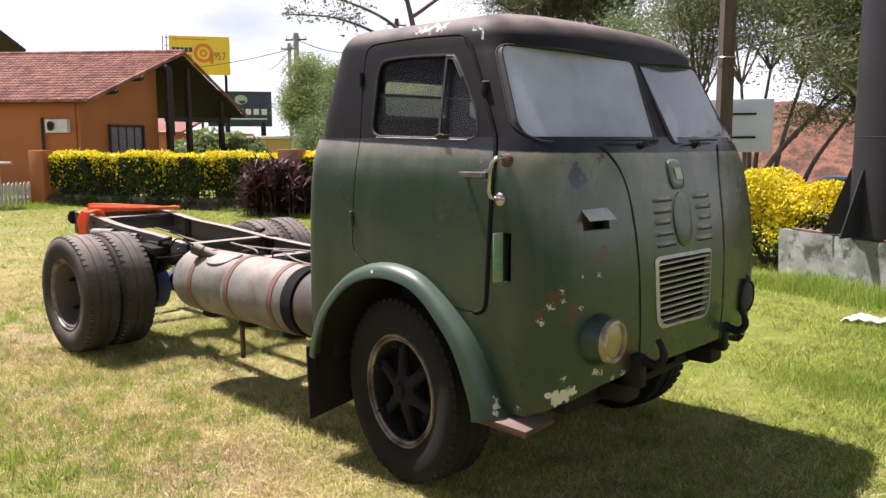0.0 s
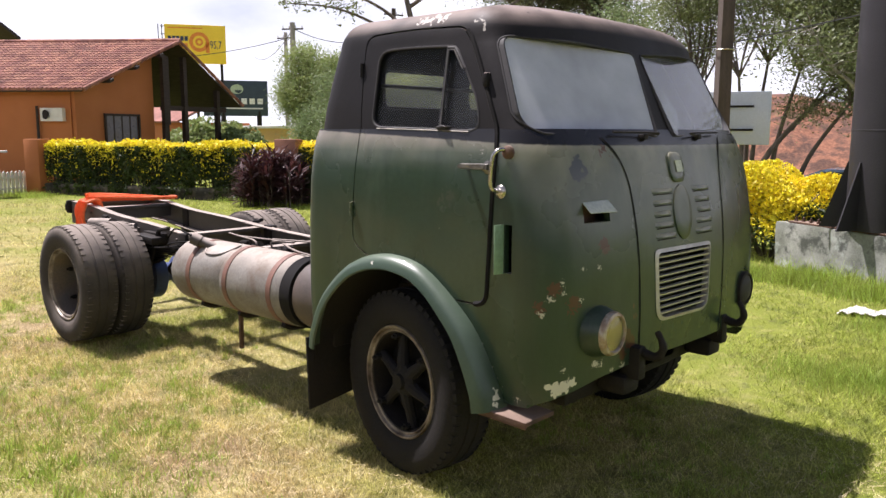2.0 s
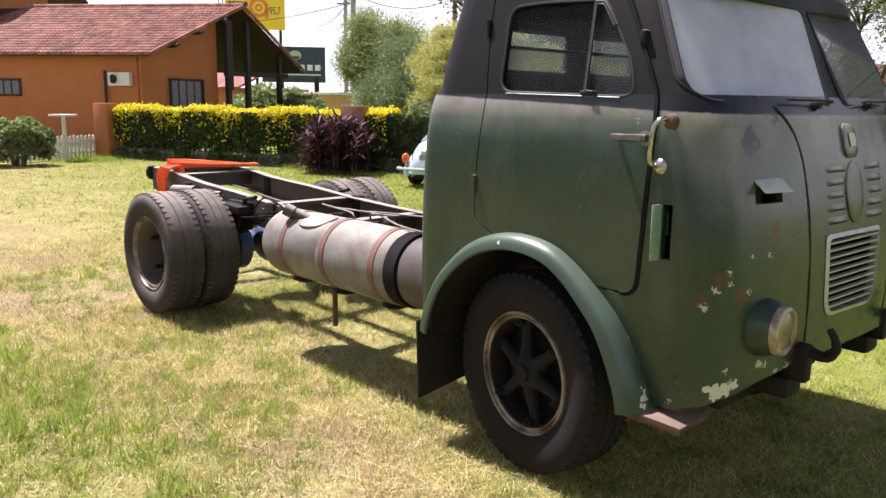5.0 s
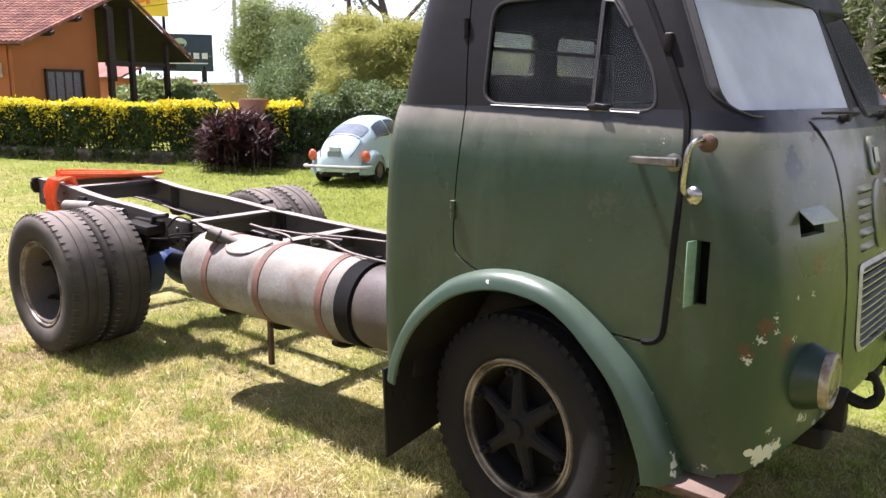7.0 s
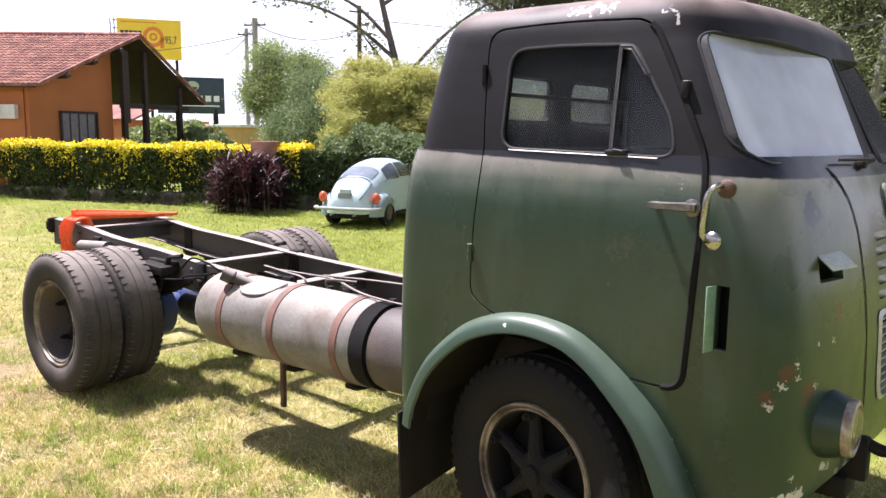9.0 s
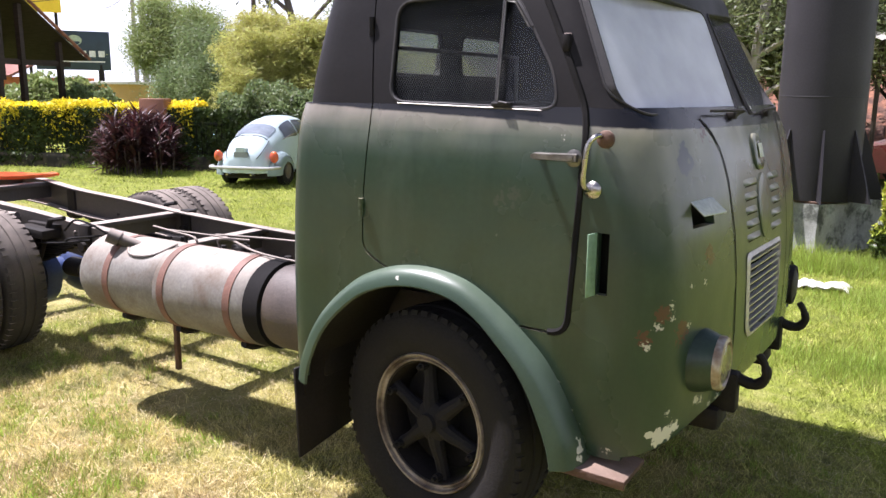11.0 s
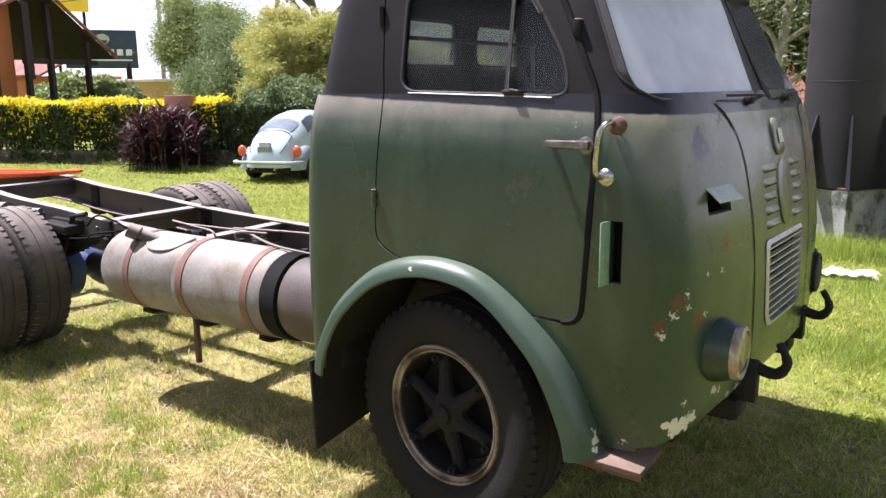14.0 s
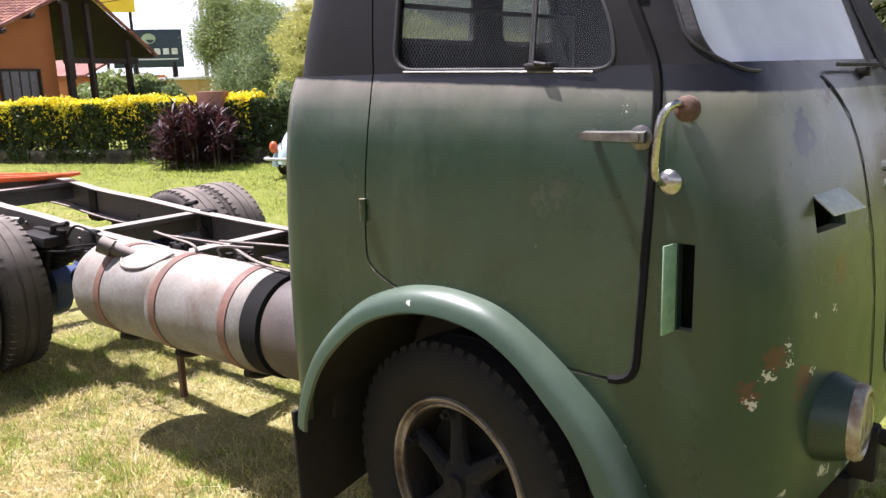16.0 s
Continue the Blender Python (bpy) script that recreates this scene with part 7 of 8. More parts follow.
simple_tree("tall leafy tree behind the truck", -16.3, 28.2, 10.8, 2.1, LEAF_DARK, 6, 6.6, 8, per=150, radius=0.42, size=0.07, r0=0.2, twigs=4, reach=0.9)
simple_tree("tall leafy tree behind the truck", -18.9, 27.4, 10.6, 2.1, LEAF_DARK, 16, 6.4, 7, per=130, radius=0.40, size=0.07, r0=0.2, twigs=4, reach=0.8)
for k, (x, y, h) in enumerate(((-15.6, 21.6, 5.2), (-13.4, 22.0, 4.6), (-11.4, 21.2, 5.0))):
    simple_tree("dense low-crowned tree behind the truck", x, y, h, 1.5, LEAF_BLUISH, 140 + k, 1.3, 8, per=120, radius=0.40, size=0.075, r0=0.14, twigs=5, reach=0.7)
# open trees by the earth bank
simple_tree("slender tree with open light green crown", -7.25, 18.3, 7.6, 1.35, LEAF_OLIVE, 7, 2.9, 8, per=150, radius=0.24, size=0.042, r0=0.09, twigs=3, reach=0.5)
for k, (x, y, dx, dy, h) in enumerate(((-4.9, 17.0, -0.6, 0.5, 7.0), (-4.4, 17.3, 0.9, 0.8, 7.2), (-3.9, 17.6, 2.2, 0.3, 5.6), (-5.2, 18.2, 0.1, 1.4, 8.0))):
    r = np.random.RandomState(90 + k)
    top = Vector((x + dx * 0.6, y + dy * 0.6, h * 0.5))
    tree("many-stemmed tree leaning over the earth bank", [(x, y, 0), (x + dx * 0.2, y + dy * 0.2, h * 0.25), top], limbs_from(r, top, 6, 1.9, h * 0.42) + [[top, top + Vector((dx * 0.6, dy * 0.6, h * 0.2)), top + Vector((dx, dy, h * 0.42))]], BARK, LEAF_DARK if k % 2 else LEAF_OLIVE, 90 + k, per=110, radius=0.27, size=0.045, r0=0.08, twigs=3, reach=0.6)
tree("crooked tree leaning out over the earth bank", [(-4.6, 17.1, 0), (-4.45, 17.2, 1.3), (-3.55, 17.8, 2.65), (-2.9, 18.2, 3.4), (-2.4, 18.4, 4.7)],
     [[(-3.55, 17.8, 2.65), (-3.2, 17.9, 3.4), (-3.1, 18.0, 4.2)], [(-2.9, 18.2, 3.4), (-2.3, 18.4, 3.5), (-1.7, 18.6, 3.9)], [(-2.4, 18.4, 4.7), (-2.7, 18.5, 5.4), (-3.2, 18.6, 6.0)], [(-2.4, 18.4, 4.7), (-1.9, 18.4, 5.3), (-1.6, 18.5, 6.0)], [(-3.9, 17.6, 2.1), (-3.6, 17.5, 2.5), (-3.1, 17.4, 2.7)]],
     BARK, LEAF_OLIVE, 97, per=90, radius=0.26, size=0.045, r0=0.085, twigs=4, reach=0.55)
tree("pale-barked tree with forked limbs", [(-1.75, 15.2, 0), (-1.72, 15.3, 1.5), (-1.66, 15.4, 2.8), (-1.5, 15.5, 4.6), (-1.4, 15.6, 6.5)],
     [[(-1.69, 15.4, 2.6), (-1.9, 15.2, 3.1), (-2.3, 15.0, 3.5), (-2.7, 14.8, 4.3)], [(-1.64, 15.4, 2.9), (-1.1, 15.2, 3.2), (-0.4, 15.0, 3.5), (0.3, 14.9, 4.3)], [(-1.72, 15.3, 1.7), (-1.2, 15.2, 2.2), (-0.5, 15.0, 2.5), (0.6, 14.9, 3.0)], [(-1.55, 15.5, 4.2), (-1.0, 15.4, 5.2), (-0.2, 15.4, 6.0)], [(-1.5, 15.5, 4.8), (-2.2, 15.6, 5.8), (-3.0, 15.8, 6.6)]],
     BARK_PALE, LEAF_DARK, 8, per=55, radius=0.34, size=0.075, r0=0.17, twigs=4, reach=0.7)
for k, (x, y, h) in enumerate(((-0.9, 19.5, 6.4), (1.4, 21.5, 6.5), (-2.1, 21.8, 5.8), (5.0, 19.0, 6.5))):
    simple_tree("dense dark tree on the bank", x, y, h, 2.3, LEAF_DARK, 110 + k, 1.6, 9, per=180, radius=0.42, size=0.065, r0=0.15, twigs=5, reach=0.9)

# red earth bank
bm = bmesh.new()
bmesh.ops.create_grid(bm, x_segments=90, y_segments=40, size=1)
for v in bm.verts:
    x, y = -7 + v.co.x * 19, 28.5 + v.co.y * 8
    f = max(0.0, min(1.0, (y - 21.5) / 7.5))
    h = 3.6 * f * f * (3 - 2 * f) * (0.85 + 0.15 * math.sin(x * 0.5)) + 0.35 * noise.noise((x * 0.5, y * 0.5, 0)) * f + 0.34 * noise.noise((x * 1.6, y * 1.6, 3)) * f + 0.16 * noise.noise((x * 4, y * 4, 3))
    v.co = Vector((x, y, h - 0.08))
tagged(part("earth_bank", bm, EARTH, None), "bare red earth bank behind the trees", "earth bank", kind="structure")

# unseen line of trees, added to close the open sides and darken reflections
bm = bmesh.new()
prev = None
for k in range(181):
    a = radians(-172 + 190 * k / 180)
    d = 19 + 1.2 * noise.noise((k * 0.13, 1, 0))
    rows = []
    for j in range(13):
        f = j / 12
        top = 4.4 + 1.5 * noise.noise((k * 0.11, 0, 4)) + 0.7 * noise.noise((k * 0.5, 2, 4))
        out = d + 0.5 * noise.noise((k * 0.45, f * 7, 8)) + 0.9 * f * f
        rows.append(bm.verts.new((out * math.cos(a), out * math.sin(a), -0.1 + top * f)))
    rows.append(bm.verts.new(((d + 4) * math.cos(a), (d + 4) * math.sin(a), 3.2)))
    rows.append(bm.verts.new(((d + 5) * math.cos(a), (d + 5) * math.sin(a), -0.1)))
    if prev:
        for p, q, u, v in zip(prev, prev[1:], rows, rows[1:]):
            bm.faces.new((p, q, v, u))
    prev = rows
tagged(part("treeline", bm, LEAF_HEDGE, None, smooth=60), "unseen dark uneven line of trees added around the lawn", "tree line", kind="structure")

# ---- the parked small car ----
CARM = pose(-10.88, 9.12, 0, 0, 0, 108) @ Matrix.Translation((1.22, 0, 0))
CAR_PAINT = material("pale_blue_car_paint", (0.50, 0.60, 0.62), (0.44, 0.55, 0.58), scale=1.5, fine=60, rough=0.32, bump=0.0, spread=0.03, coat=0.4)
# paler than the side windows: the mirrored sky is put into its colour
CAR_REAR_GLASS = material("sky_pale_rear_window_glass", (0.26, 0.30, 0.34), (0.14, 0.16, 0.19), scale=3, rough=0.08, bump=0)
BUMPER = material("white_bumper_paint", (0.46, 0.47, 0.46), (0.34, 0.34, 0.33), scale=4, rough=0.4)
CAR_GLASS = material("car_window_glass", (0.09, 0.10, 0.115), (0.05, 0.056, 0.065), scale=2, rough=0.08, bump=0)
TAIL = material("tail_lamp_red", (0.66, 0.16, 0.05), (0.50, 0.06, 0.03), scale=14, rough=0.25, bump=0)
BX = (-2.0, -1.95, -1.85, -1.6, -1.3, -1.0, -0.7, -0.3, 0.1, 0.4, 0.62, 0.9, 1.2, 1.5, 1.8, 1.95, 2.0)
BT = (0.62, 0.74, 0.86, 1.05, 1.235, 1.36, 1.44, 1.495, 1.495, 1.45, 1.32, 1.04, 0.97, 0.90, 0.78, 0.62, 0.5)
BWD = (0.34, 0.44, 0.52, 0.60, 0.66, 0.70, 0.72, 0.735, 0.735, 0.73, 0.72, 0.68, 0.62, 0.54, 0.42, 0.30, 0.2)


def hull(x, a, out=0.0):
    """The car's body: x along it, a from 0 (right sill) to pi (left sill)."""
    t, w = float(np.interp(x, BX, BT)), float(np.interp(x, BX, BWD))
    c, s = math.cos(a), math.sin(a)
    y = math.copysign(abs(c) ** 0.62, c) * w * (1.0 - 0.17 * max(0, (t - 1.0)) / 0.5 * s ** 1.5)
    z = 0.32 + (t - 0.32) * s ** 0.80
    return Vector((x, -(y + math.copysign(out, y) * abs(c)), z + out * s))


def patch(x0, x1, a0, a1, out, nx=10, na=10, taper=0.0):
    bm = bmesh.new()
    g = []
    for i in range(nx + 1):
        f = i / nx
        x = x0 + (x1 - x0) * f
        k = taper * (0.5 - f)
        rnd = 1 - 0.10 * (abs(2 * f - 1) ** 5)
        mid, half = (a0 + a1) / 2, (a1 - a0) / 2 * rnd
        g.append([bm.verts.new(CARM @ hull(x, mid + half * (2 * j / na - 1) * (1 + k), out)) for j in range(na + 1)])
    for p, q in zip(g, g[1:]):
        for j in range(na):
            bm.faces.new((p[j], p[j + 1], q[j + 1], q[j]))
    return bm


car = thing("car", "pale blue rounded vintage car parked on the grass", "car")
bm = bmesh.new()
xs = np.interp(np.linspace(0, 1, 60), np.linspace(0, 1, len(BX)), BX)
g = [[bm.verts.new(CARM @ hull(x, a)) for a in np.linspace(0, math.pi, 33)] for x in xs]
for p, q in zip(g, g[1:]):
    for j in range(32):
        bm.faces.new((p[j], p[j + 1], q[j + 1], q[j]))
    bm.faces.new((p[0], q[0], q[32], p[32]))
bm.faces.new(g[0]), bm.faces.new(g[-1][::-1])
bmesh.ops.recalc_face_normals(bm, faces=bm.faces)
body = part("body", bm, CAR_PAINT, car, "pale blue rounded body", 50)
part("rear_window", patch(-1.47, -1.08, math.pi / 2 - 0.54, math.pi / 2 + 0.54, 0.012), CAR_REAR_GLASS, body, "curved pale rear window")
for s in (0, 1):
    m = (lambda a: a) if s == 0 else (lambda a: math.pi - a)
    for x0, x1 in ((-1.0, -0.38), (-0.32, 0.42)):
        a, b = sorted((m(0.62), m(1.10)))
        part("side_window", patch(x0, x1, a, b, 0.012, taper=-0.3 if x0 < -0.5 else 0.1), CAR_GLASS, body, "dark side window")
    bm = bmesh.new()
    tube(bm, [CARM @ hull(x, m(0.66), 0.012) for x in np.linspace(-1.1, 1.2, 16)], 0.012, 5)
    part("trim_strip", bm, CHROME, body)
part("windscreen", patch(0.50, 0.86, math.pi / 2 - 0.65, math.pi / 2 + 0.65, 0.012), CAR_GLASS, body)
bm = bmesh.new()
for a in (math.pi / 2 - 0.62, math.pi / 2 + 0.62):
    tube(bm, [CARM @ hull(x, a + (0.16 if a > 1.57 else -0.16) * (-(x + 1.5) / 0.5), 0.014) for x in np.linspace(-1.96, -1.52, 8)], 0.008, 5)
tube(bm, [CARM @ hull(-1.53, a, 0.014) for a in np.linspace(math.pi / 2 - 0.55, math.pi / 2 + 0.55, 12)], 0.008, 5)
part("lid_seam", bm, SEAM, body)
bm = bmesh.new()
box(bm, (-1.985, -0.16, 0.66), (-1.955, 0.16, 0.76), 0.006, CARM)
part("number_plate", bm, material("grey_plate", (0.30, 0.33, 0.34), bump=0), car, "blank grey plate")
bm = bmesh.new()
box(bm, (-1.99, -0.10, 0.79), (-1.88, 0.10, 0.84), 0.02, CARM)
part("plate_lamp", bm, CAR_PAINT, car)
for sx in (-1.22, 1.20):
    for s in (-1, 1):
        bm = bmesh.new()
        n1, n2 = 14, 12
        rows = []
        for i in range(n1 + 1):
            a = math.pi * (i / n1) * 1.02
            row = []
            for j in range(n2 + 1):
                b = (math.pi / 2) * j / n2
                x = sx + (0.52 if sx < 0 else 0.5) * math.cos(a) * (0.55 + 0.45 * math.cos(b)) - (0.08 if sx < 0 else -0.05)
                z = 0.34 + 0.44 * math.sin(a) * (0.45 + 0.55 * math.cos(b) ** 0.8) - 0.06 * abs(math.cos(a))
                row.append(bm.verts.new(CARM @ Vector((x, s * (0.52 + 0.255 * math.sin(b) ** 0.8), z))))
            rows.append(row)
        for p, q in zip(rows, rows[1:]):
            for j in range(n2):
                bm.faces.new((p[j], p[j + 1], q[j + 1], q[j]))
        bmesh.ops.solidify(bm, geom=bm.faces[:], thickness=0.012)
        fender = part("fender", bm, CAR_PAINT, car, "rounded bulging fender", 60)
        if sx < 0:
            bm = bmesh.new()
            bmesh.ops.create_uvsphere(bm, u_segments=18, v_segments=12, radius=1, matrix=CARM @ Matrix.Translation((sx - 0.53, s * 0.655, 0.66)) @ Matrix.Diagonal((0.07, 0.10, 0.125, 1)))
            part("tail_light", bm, TAIL, car, "round red tail light")
        bm = bmesh.new()
        c = CARM @ Vector((sx, s * 0.66, 0.335))
        ax = (CARM.to_3x3() @ Vector((0, s, 0))).normalized()
        mm = Matrix.Translation(c) @ ax.to_track_quat("Y", "Z").to_matrix().to_4x4()
        lathe(bm, [(0.19, -0.09), (0.28, -0.095), (0.33, -0.07), (0.34, 0.0), (0.33, 0.07), (0.28, 0.095), (0.19, 0.09)], (0, 0, 0), "y", 32, True)
        bmesh.ops.transform(bm, matrix=mm, verts=bm.verts)
        wh = part("wheel", bm, RUBBER_SHADED, car, "black car tyre")
        bm = bmesh.new()
        lathe(bm, [(0.2, 0.05), (0.19, 0.075), (0.12, 0.06), (0.11, 0.085), (0.05, 0.10), (0.0005, 0.102)], (0, 0, 0), "y", 28)
        bmesh.ops.transform(bm, matrix=mm, verts=bm.verts)
        part("hubcap", bm, BARREL, wh)
for x, sg in ((-2.08, -1), (2.08, 1)):
    bm = bmesh.new()
    pts = curve([(x - sg * 0.32, -0.80, 0.44), (x - sg * 0.06, -0.70, 0.44), (x, -0.35, 0.44), (x, 0.35, 0.44), (x - sg * 0.06, 0.70, 0.44), (x - sg * 0.32, 0.80, 0.44)], 5)
    tube(bm, [CARM @ p for p in pts], 0.034, 8)
    part("bumper", bm, BUMPER, car, "plain white bumper")
bm = bmesh.new()
for s in (-1, 1):
    box(bm, (-0.9, min(s * 0.62, s * 0.78), 0.27), (0.9, max(s * 0.62, s * 0.78), 0.31), 0.01, CARM)
box(bm, (-1.8, -0.5, 0.22), (1.7, 0.5, 0.36), 0.03, CARM)
part("underbody", bm, DARK, car)
for y in (-0.28, 0.28):
    bm = bmesh.new()
    cyl(bm, CARM @ Vector((-1.8, y, 0.30)), CARM @ Vector((-2.12, y, 0.30)), 0.025, seg=10)
    part("exhaust_pipe", bm, CHROME, car)


# distant parked cars past the column
def far_car(x, y, turn, c, label):
    t = thing("parked_car", label, "car", pose(x, y, 0, 0, 0, turn))
    paint = material("car_paint", c, rough=0.3, bump=0, coat=0.5)
    bm = bmesh.new()
    prism(bm, rounded([(-2.1, 0.35), (2.1, 0.35), (2.15, 0.75), (1.2, 0.92), (0.55, 1.38), (-0.9, 1.42), (-1.7, 1.0), (-2.15, 0.95)], 0.12), "y", -0.82, 0.82)
    bmesh.ops.bevel(bm, geom=bm.edges[:], offset=0.05, segments=2, affect="EDGES")
    part("body", bm, paint, t)
    for s in (-1, 1):
        bm = bmesh.new()
        prism(bm, rounded([(-1.35, 0.98), (0.95, 0.95), (0.5, 1.32), (-0.85, 1.35)], 0.06), "y", *sorted((s * 0.80, s * 0.835)))
        part("side_window", bm, CAR_GLASS, t)
        for xx in (-1.3, 1.3):
            bm = bmesh.new()
            cyl(bm, (xx, s * 0.62, 0.33), (xx, s * 0.84, 0.33), 0.33, seg=24)
            part("wheel", bm, RUBBER, t)
    return t


far_car(2.7, 17.6, 10, (0.25, 0.03, 0.05), "dark red car parked beyond the column")
settle(far_car(-1.7, 16.6, 5, (0.20, 0.30, 0.46), "low blue car parked below the earth bank"), lambda p: Vector((p.x, p.y, p.z * 0.84)))
# corrugated awning past the column
awn = thing("awning", "white corrugated awning on posts beyond the column", "awning")
bm = bmesh.new()
rows = [[bm.verts.new((0.62 + 0.05 * k, y, 3.06 + z + 0.025 * math.sin(k * 1.57))) for k in range(60)] for y, z in ((12.6, 0.0), (16.0, 0.35))]
for k in range(59):
    bm.faces.new((rows[0][k], rows[0][k + 1], rows[1][k + 1], rows[1][k]))
bmesh.ops.solidify(bm, geom=bm.faces[:], thickness=0.01)
part("sheet", bm, WHITE, awn)
for x, y in ((3.4, 12.7), (0.8, 15.8), (3.4, 15.8), (1.9, 12.7)):
    bm = bmesh.new()
    tube(bm, [(x, y, 0), (x, y, 3.05 + (0.33 if y > 14 else 0))], 0.05, 8)
    part("post", bm, WOOD_DARK, awn)
bm = bmesh.new()
box(bm, (0.9, 19.0, 0), (8.0, 19.3, 2.9), 0.01)
tagged(part("wall_east", bm, material("brick_wall", (0.42, 0.20, 0.12), (0.33, 0.15, 0.09), scale=2, fine=25, rough=0.9), None), "reddish brick wall below the awning", "wall", kind="structure")

# ---- the lawn ----
def lawn_colour(t):
    """Dry and green grass in patches, and worn soil, by place on the ground."""
    g = t.nodes.new("ShaderNodeNewGeometry")
    def nz(scale, detail=6):
        n = t.nodes.new("ShaderNodeTexNoise")
        n.inputs["Scale"].default_value, n.inputs["Detail"].default_value = scale, detail
        t.links.new(g.outputs["Position"], n.inputs["Vector"])
        return n.outputs[0]
    def rng_(s, a, b, c=0.0, d=1.0):
        f = t.nodes.new("ShaderNodeMapRange")
        f.inputs["From Min"].default_value, f.inputs["From Max"].default_value, f.inputs["To Min"].default_value, f.inputs["To Max"].default_value = a, b, c, d
        t.links.new(s, f.inputs["Value"])
        return f.outputs[0]
    def mixed(f, a, b):
        m = t.nodes.new("ShaderNodeMix")
        m.data_type = "RGBA"
        t.links.new(f, m.inputs["Factor"])
        for k, v in (("A", a), ("B", b)):
            if isinstance(v, tuple):
                m.inputs[k].default_value = (*v, 1)
            else:
                t.links.new(v, m.inputs[k])
        return m.outputs["Result"]
    def math_(op, a, b):
        m = t.nodes.new("ShaderNodeMath")
        m.operation = op
        for k, v in ((0, a), (1, b)):
            if isinstance(v, float):
                m.inputs[k].default_value = v
            else:
                t.links.new(v, m.inputs[k])
        return m.outputs[0]
    sep = t.nodes.new("ShaderNodeSeparateXYZ")
    t.links.new(g.outputs["Position"], sep.inputs[0])
    # the lawn in front of the truck and past it is watered and green, the worn drive beside it dry
    lush = math_("ADD", math_("ADD", math_("MULTIPLY", sep.outputs["X"], 0.012), math_("MULTIPLY", sep.outputs["Y"], 0.09)), math_("ADD", rng_(sep.outputs["X"], 0.9, 2.6, 0.0, 0.34), rng_(sep.outputs["Y"], -1.9, -3.3, 0.0, 0.42)))
    f = rng_(math_("ADD", math_("ADD", nz(0.55), math_("MULTIPLY", nz(2.6), 0.7)), lush), 0.56, 1.12)
    col = mixed(f, (0.44, 0.36, 0.155), (0.245, 0.28, 0.050))
    col = mixed(math_("MULTIPLY", rng_(nz(7.0), 0.48, 0.68), rng_(f, 0.0, 1.0, 1.0, 0.3)), col, (0.53, 0.465, 0.21))
    worn = math_("SUBTRACT", math_("ADD", nz(1.1), math_("MULTIPLY", nz(9.0), 0.35)), math_("MULTIPLY", lush, 1.1))
    # soil worn bare beside the wheels and along the drive
    for x, y, r, much in ((-0.9, -1.6, 1.5, 0.26), (0.3, -2.1, 1.3, 0.22), (-2.9, -1.3, 1.2, 0.10), (-7.4, -0.8, 2.2, 0.14), (-5.4, -1.6, 1.5, 0.24)):
        d = t.nodes.new("ShaderNodeVectorMath")
        d.operation = "DISTANCE"
        d.inputs[1].default_value = (x, y, 0)
        t.links.new(g.outputs["Position"], d.inputs[0])
        worn = math_("ADD", worn, rng_(d.outputs["Value"], r, 0.0, 0.0, much))
    dark = rng_(math_("ADD", nz(3.1), math_("MULTIPLY", nz(14.0), 0.5)), 0.78, 0.95, 0.0, 0.55)
    col = mixed(dark, col, (0.075, 0.10, 0.03))
    return g, mixed(rng_(worn, 0.92, 1.14), col, (0.37, 0.28, 0.15)), nz


LAWN = bpy.data.materials.new("mown_lawn")
LAWN.use_nodes = True
lt, lb = LAWN.node_tree, LAWN.node_tree.nodes["Principled BSDF"]
lg, lcol, lnz = lawn_colour(lt)
lh = lt.nodes.new("ShaderNodeHueSaturation")
lr = lt.nodes.new("ShaderNodeMapRange")
lr.inputs["To Min"].default_value, lr.inputs["To Max"].default_value = 0.28, 1.20
fine_noise = lnz(45.0, 8)
lt.links.new(fine_noise, lr.inputs["Value"]), lt.links.new(lr.outputs[0], lh.inputs["Value"]), lt.links.new(lcol, lh.inputs["Color"])
lt.links.new(lh.outputs[0], lb.inputs["Base Color"])
lb.inputs["Roughness"].default_value = 0.95
lb.inputs["Specular IOR Level"].default_value = 0.1
lbump = lt.nodes.new("ShaderNodeBump")
lbump.inputs["Strength"].default_value, lbump.inputs["Distance"].default_value = 0.9, 0.03
lt.links.new(fine_noise, lbump.inputs["Height"]), lt.links.new(lbump.outputs[0], lb.inputs["Normal"])
GRASS = bpy.data.materials.new("grass_blades")
GRASS.use_nodes = True
gt, gb = GRASS.node_tree, GRASS.node_tree.nodes["Principled BSDF"]
gg, gcol, gnz = lawn_colour(gt)
gh, gf = gt.nodes.new("ShaderNodeHueSaturation"), gt.nodes.new("ShaderNodeMapRange")
gf.inputs["To Min"].default_value, gf.inputs["To Max"].default_value = 0.70, 2.05
gt.links.new(gg.outputs["Random Per Island"], gf.inputs["Value"]), gt.links.new(gf.outputs[0], gh.inputs["Value"]), gt.links.new(gcol, gh.inputs["Color"])
gt.links.new(gh.outputs[0], gb.inputs["Base Color"])
gb.inputs["Roughness"].default_value, gb.inputs["Specular IOR Level"].default_value = 0.7, 0.2
gtr, gmx = gt.nodes.new("ShaderNodeBsdfTranslucent"), gt.nodes.new("ShaderNodeMixShader")
gmx.inputs[0].default_value = 0.3
gt.links.new(gh.outputs[0], gtr.inputs["Color"]), gt.links.new(gb.outputs[0], gmx.inputs[1]), gt.links.new(gtr.outputs[0], gmx.inputs[2])
gt.links.new(gmx.outputs[0], gt.nodes["Material Output"].inputs["Surface"])

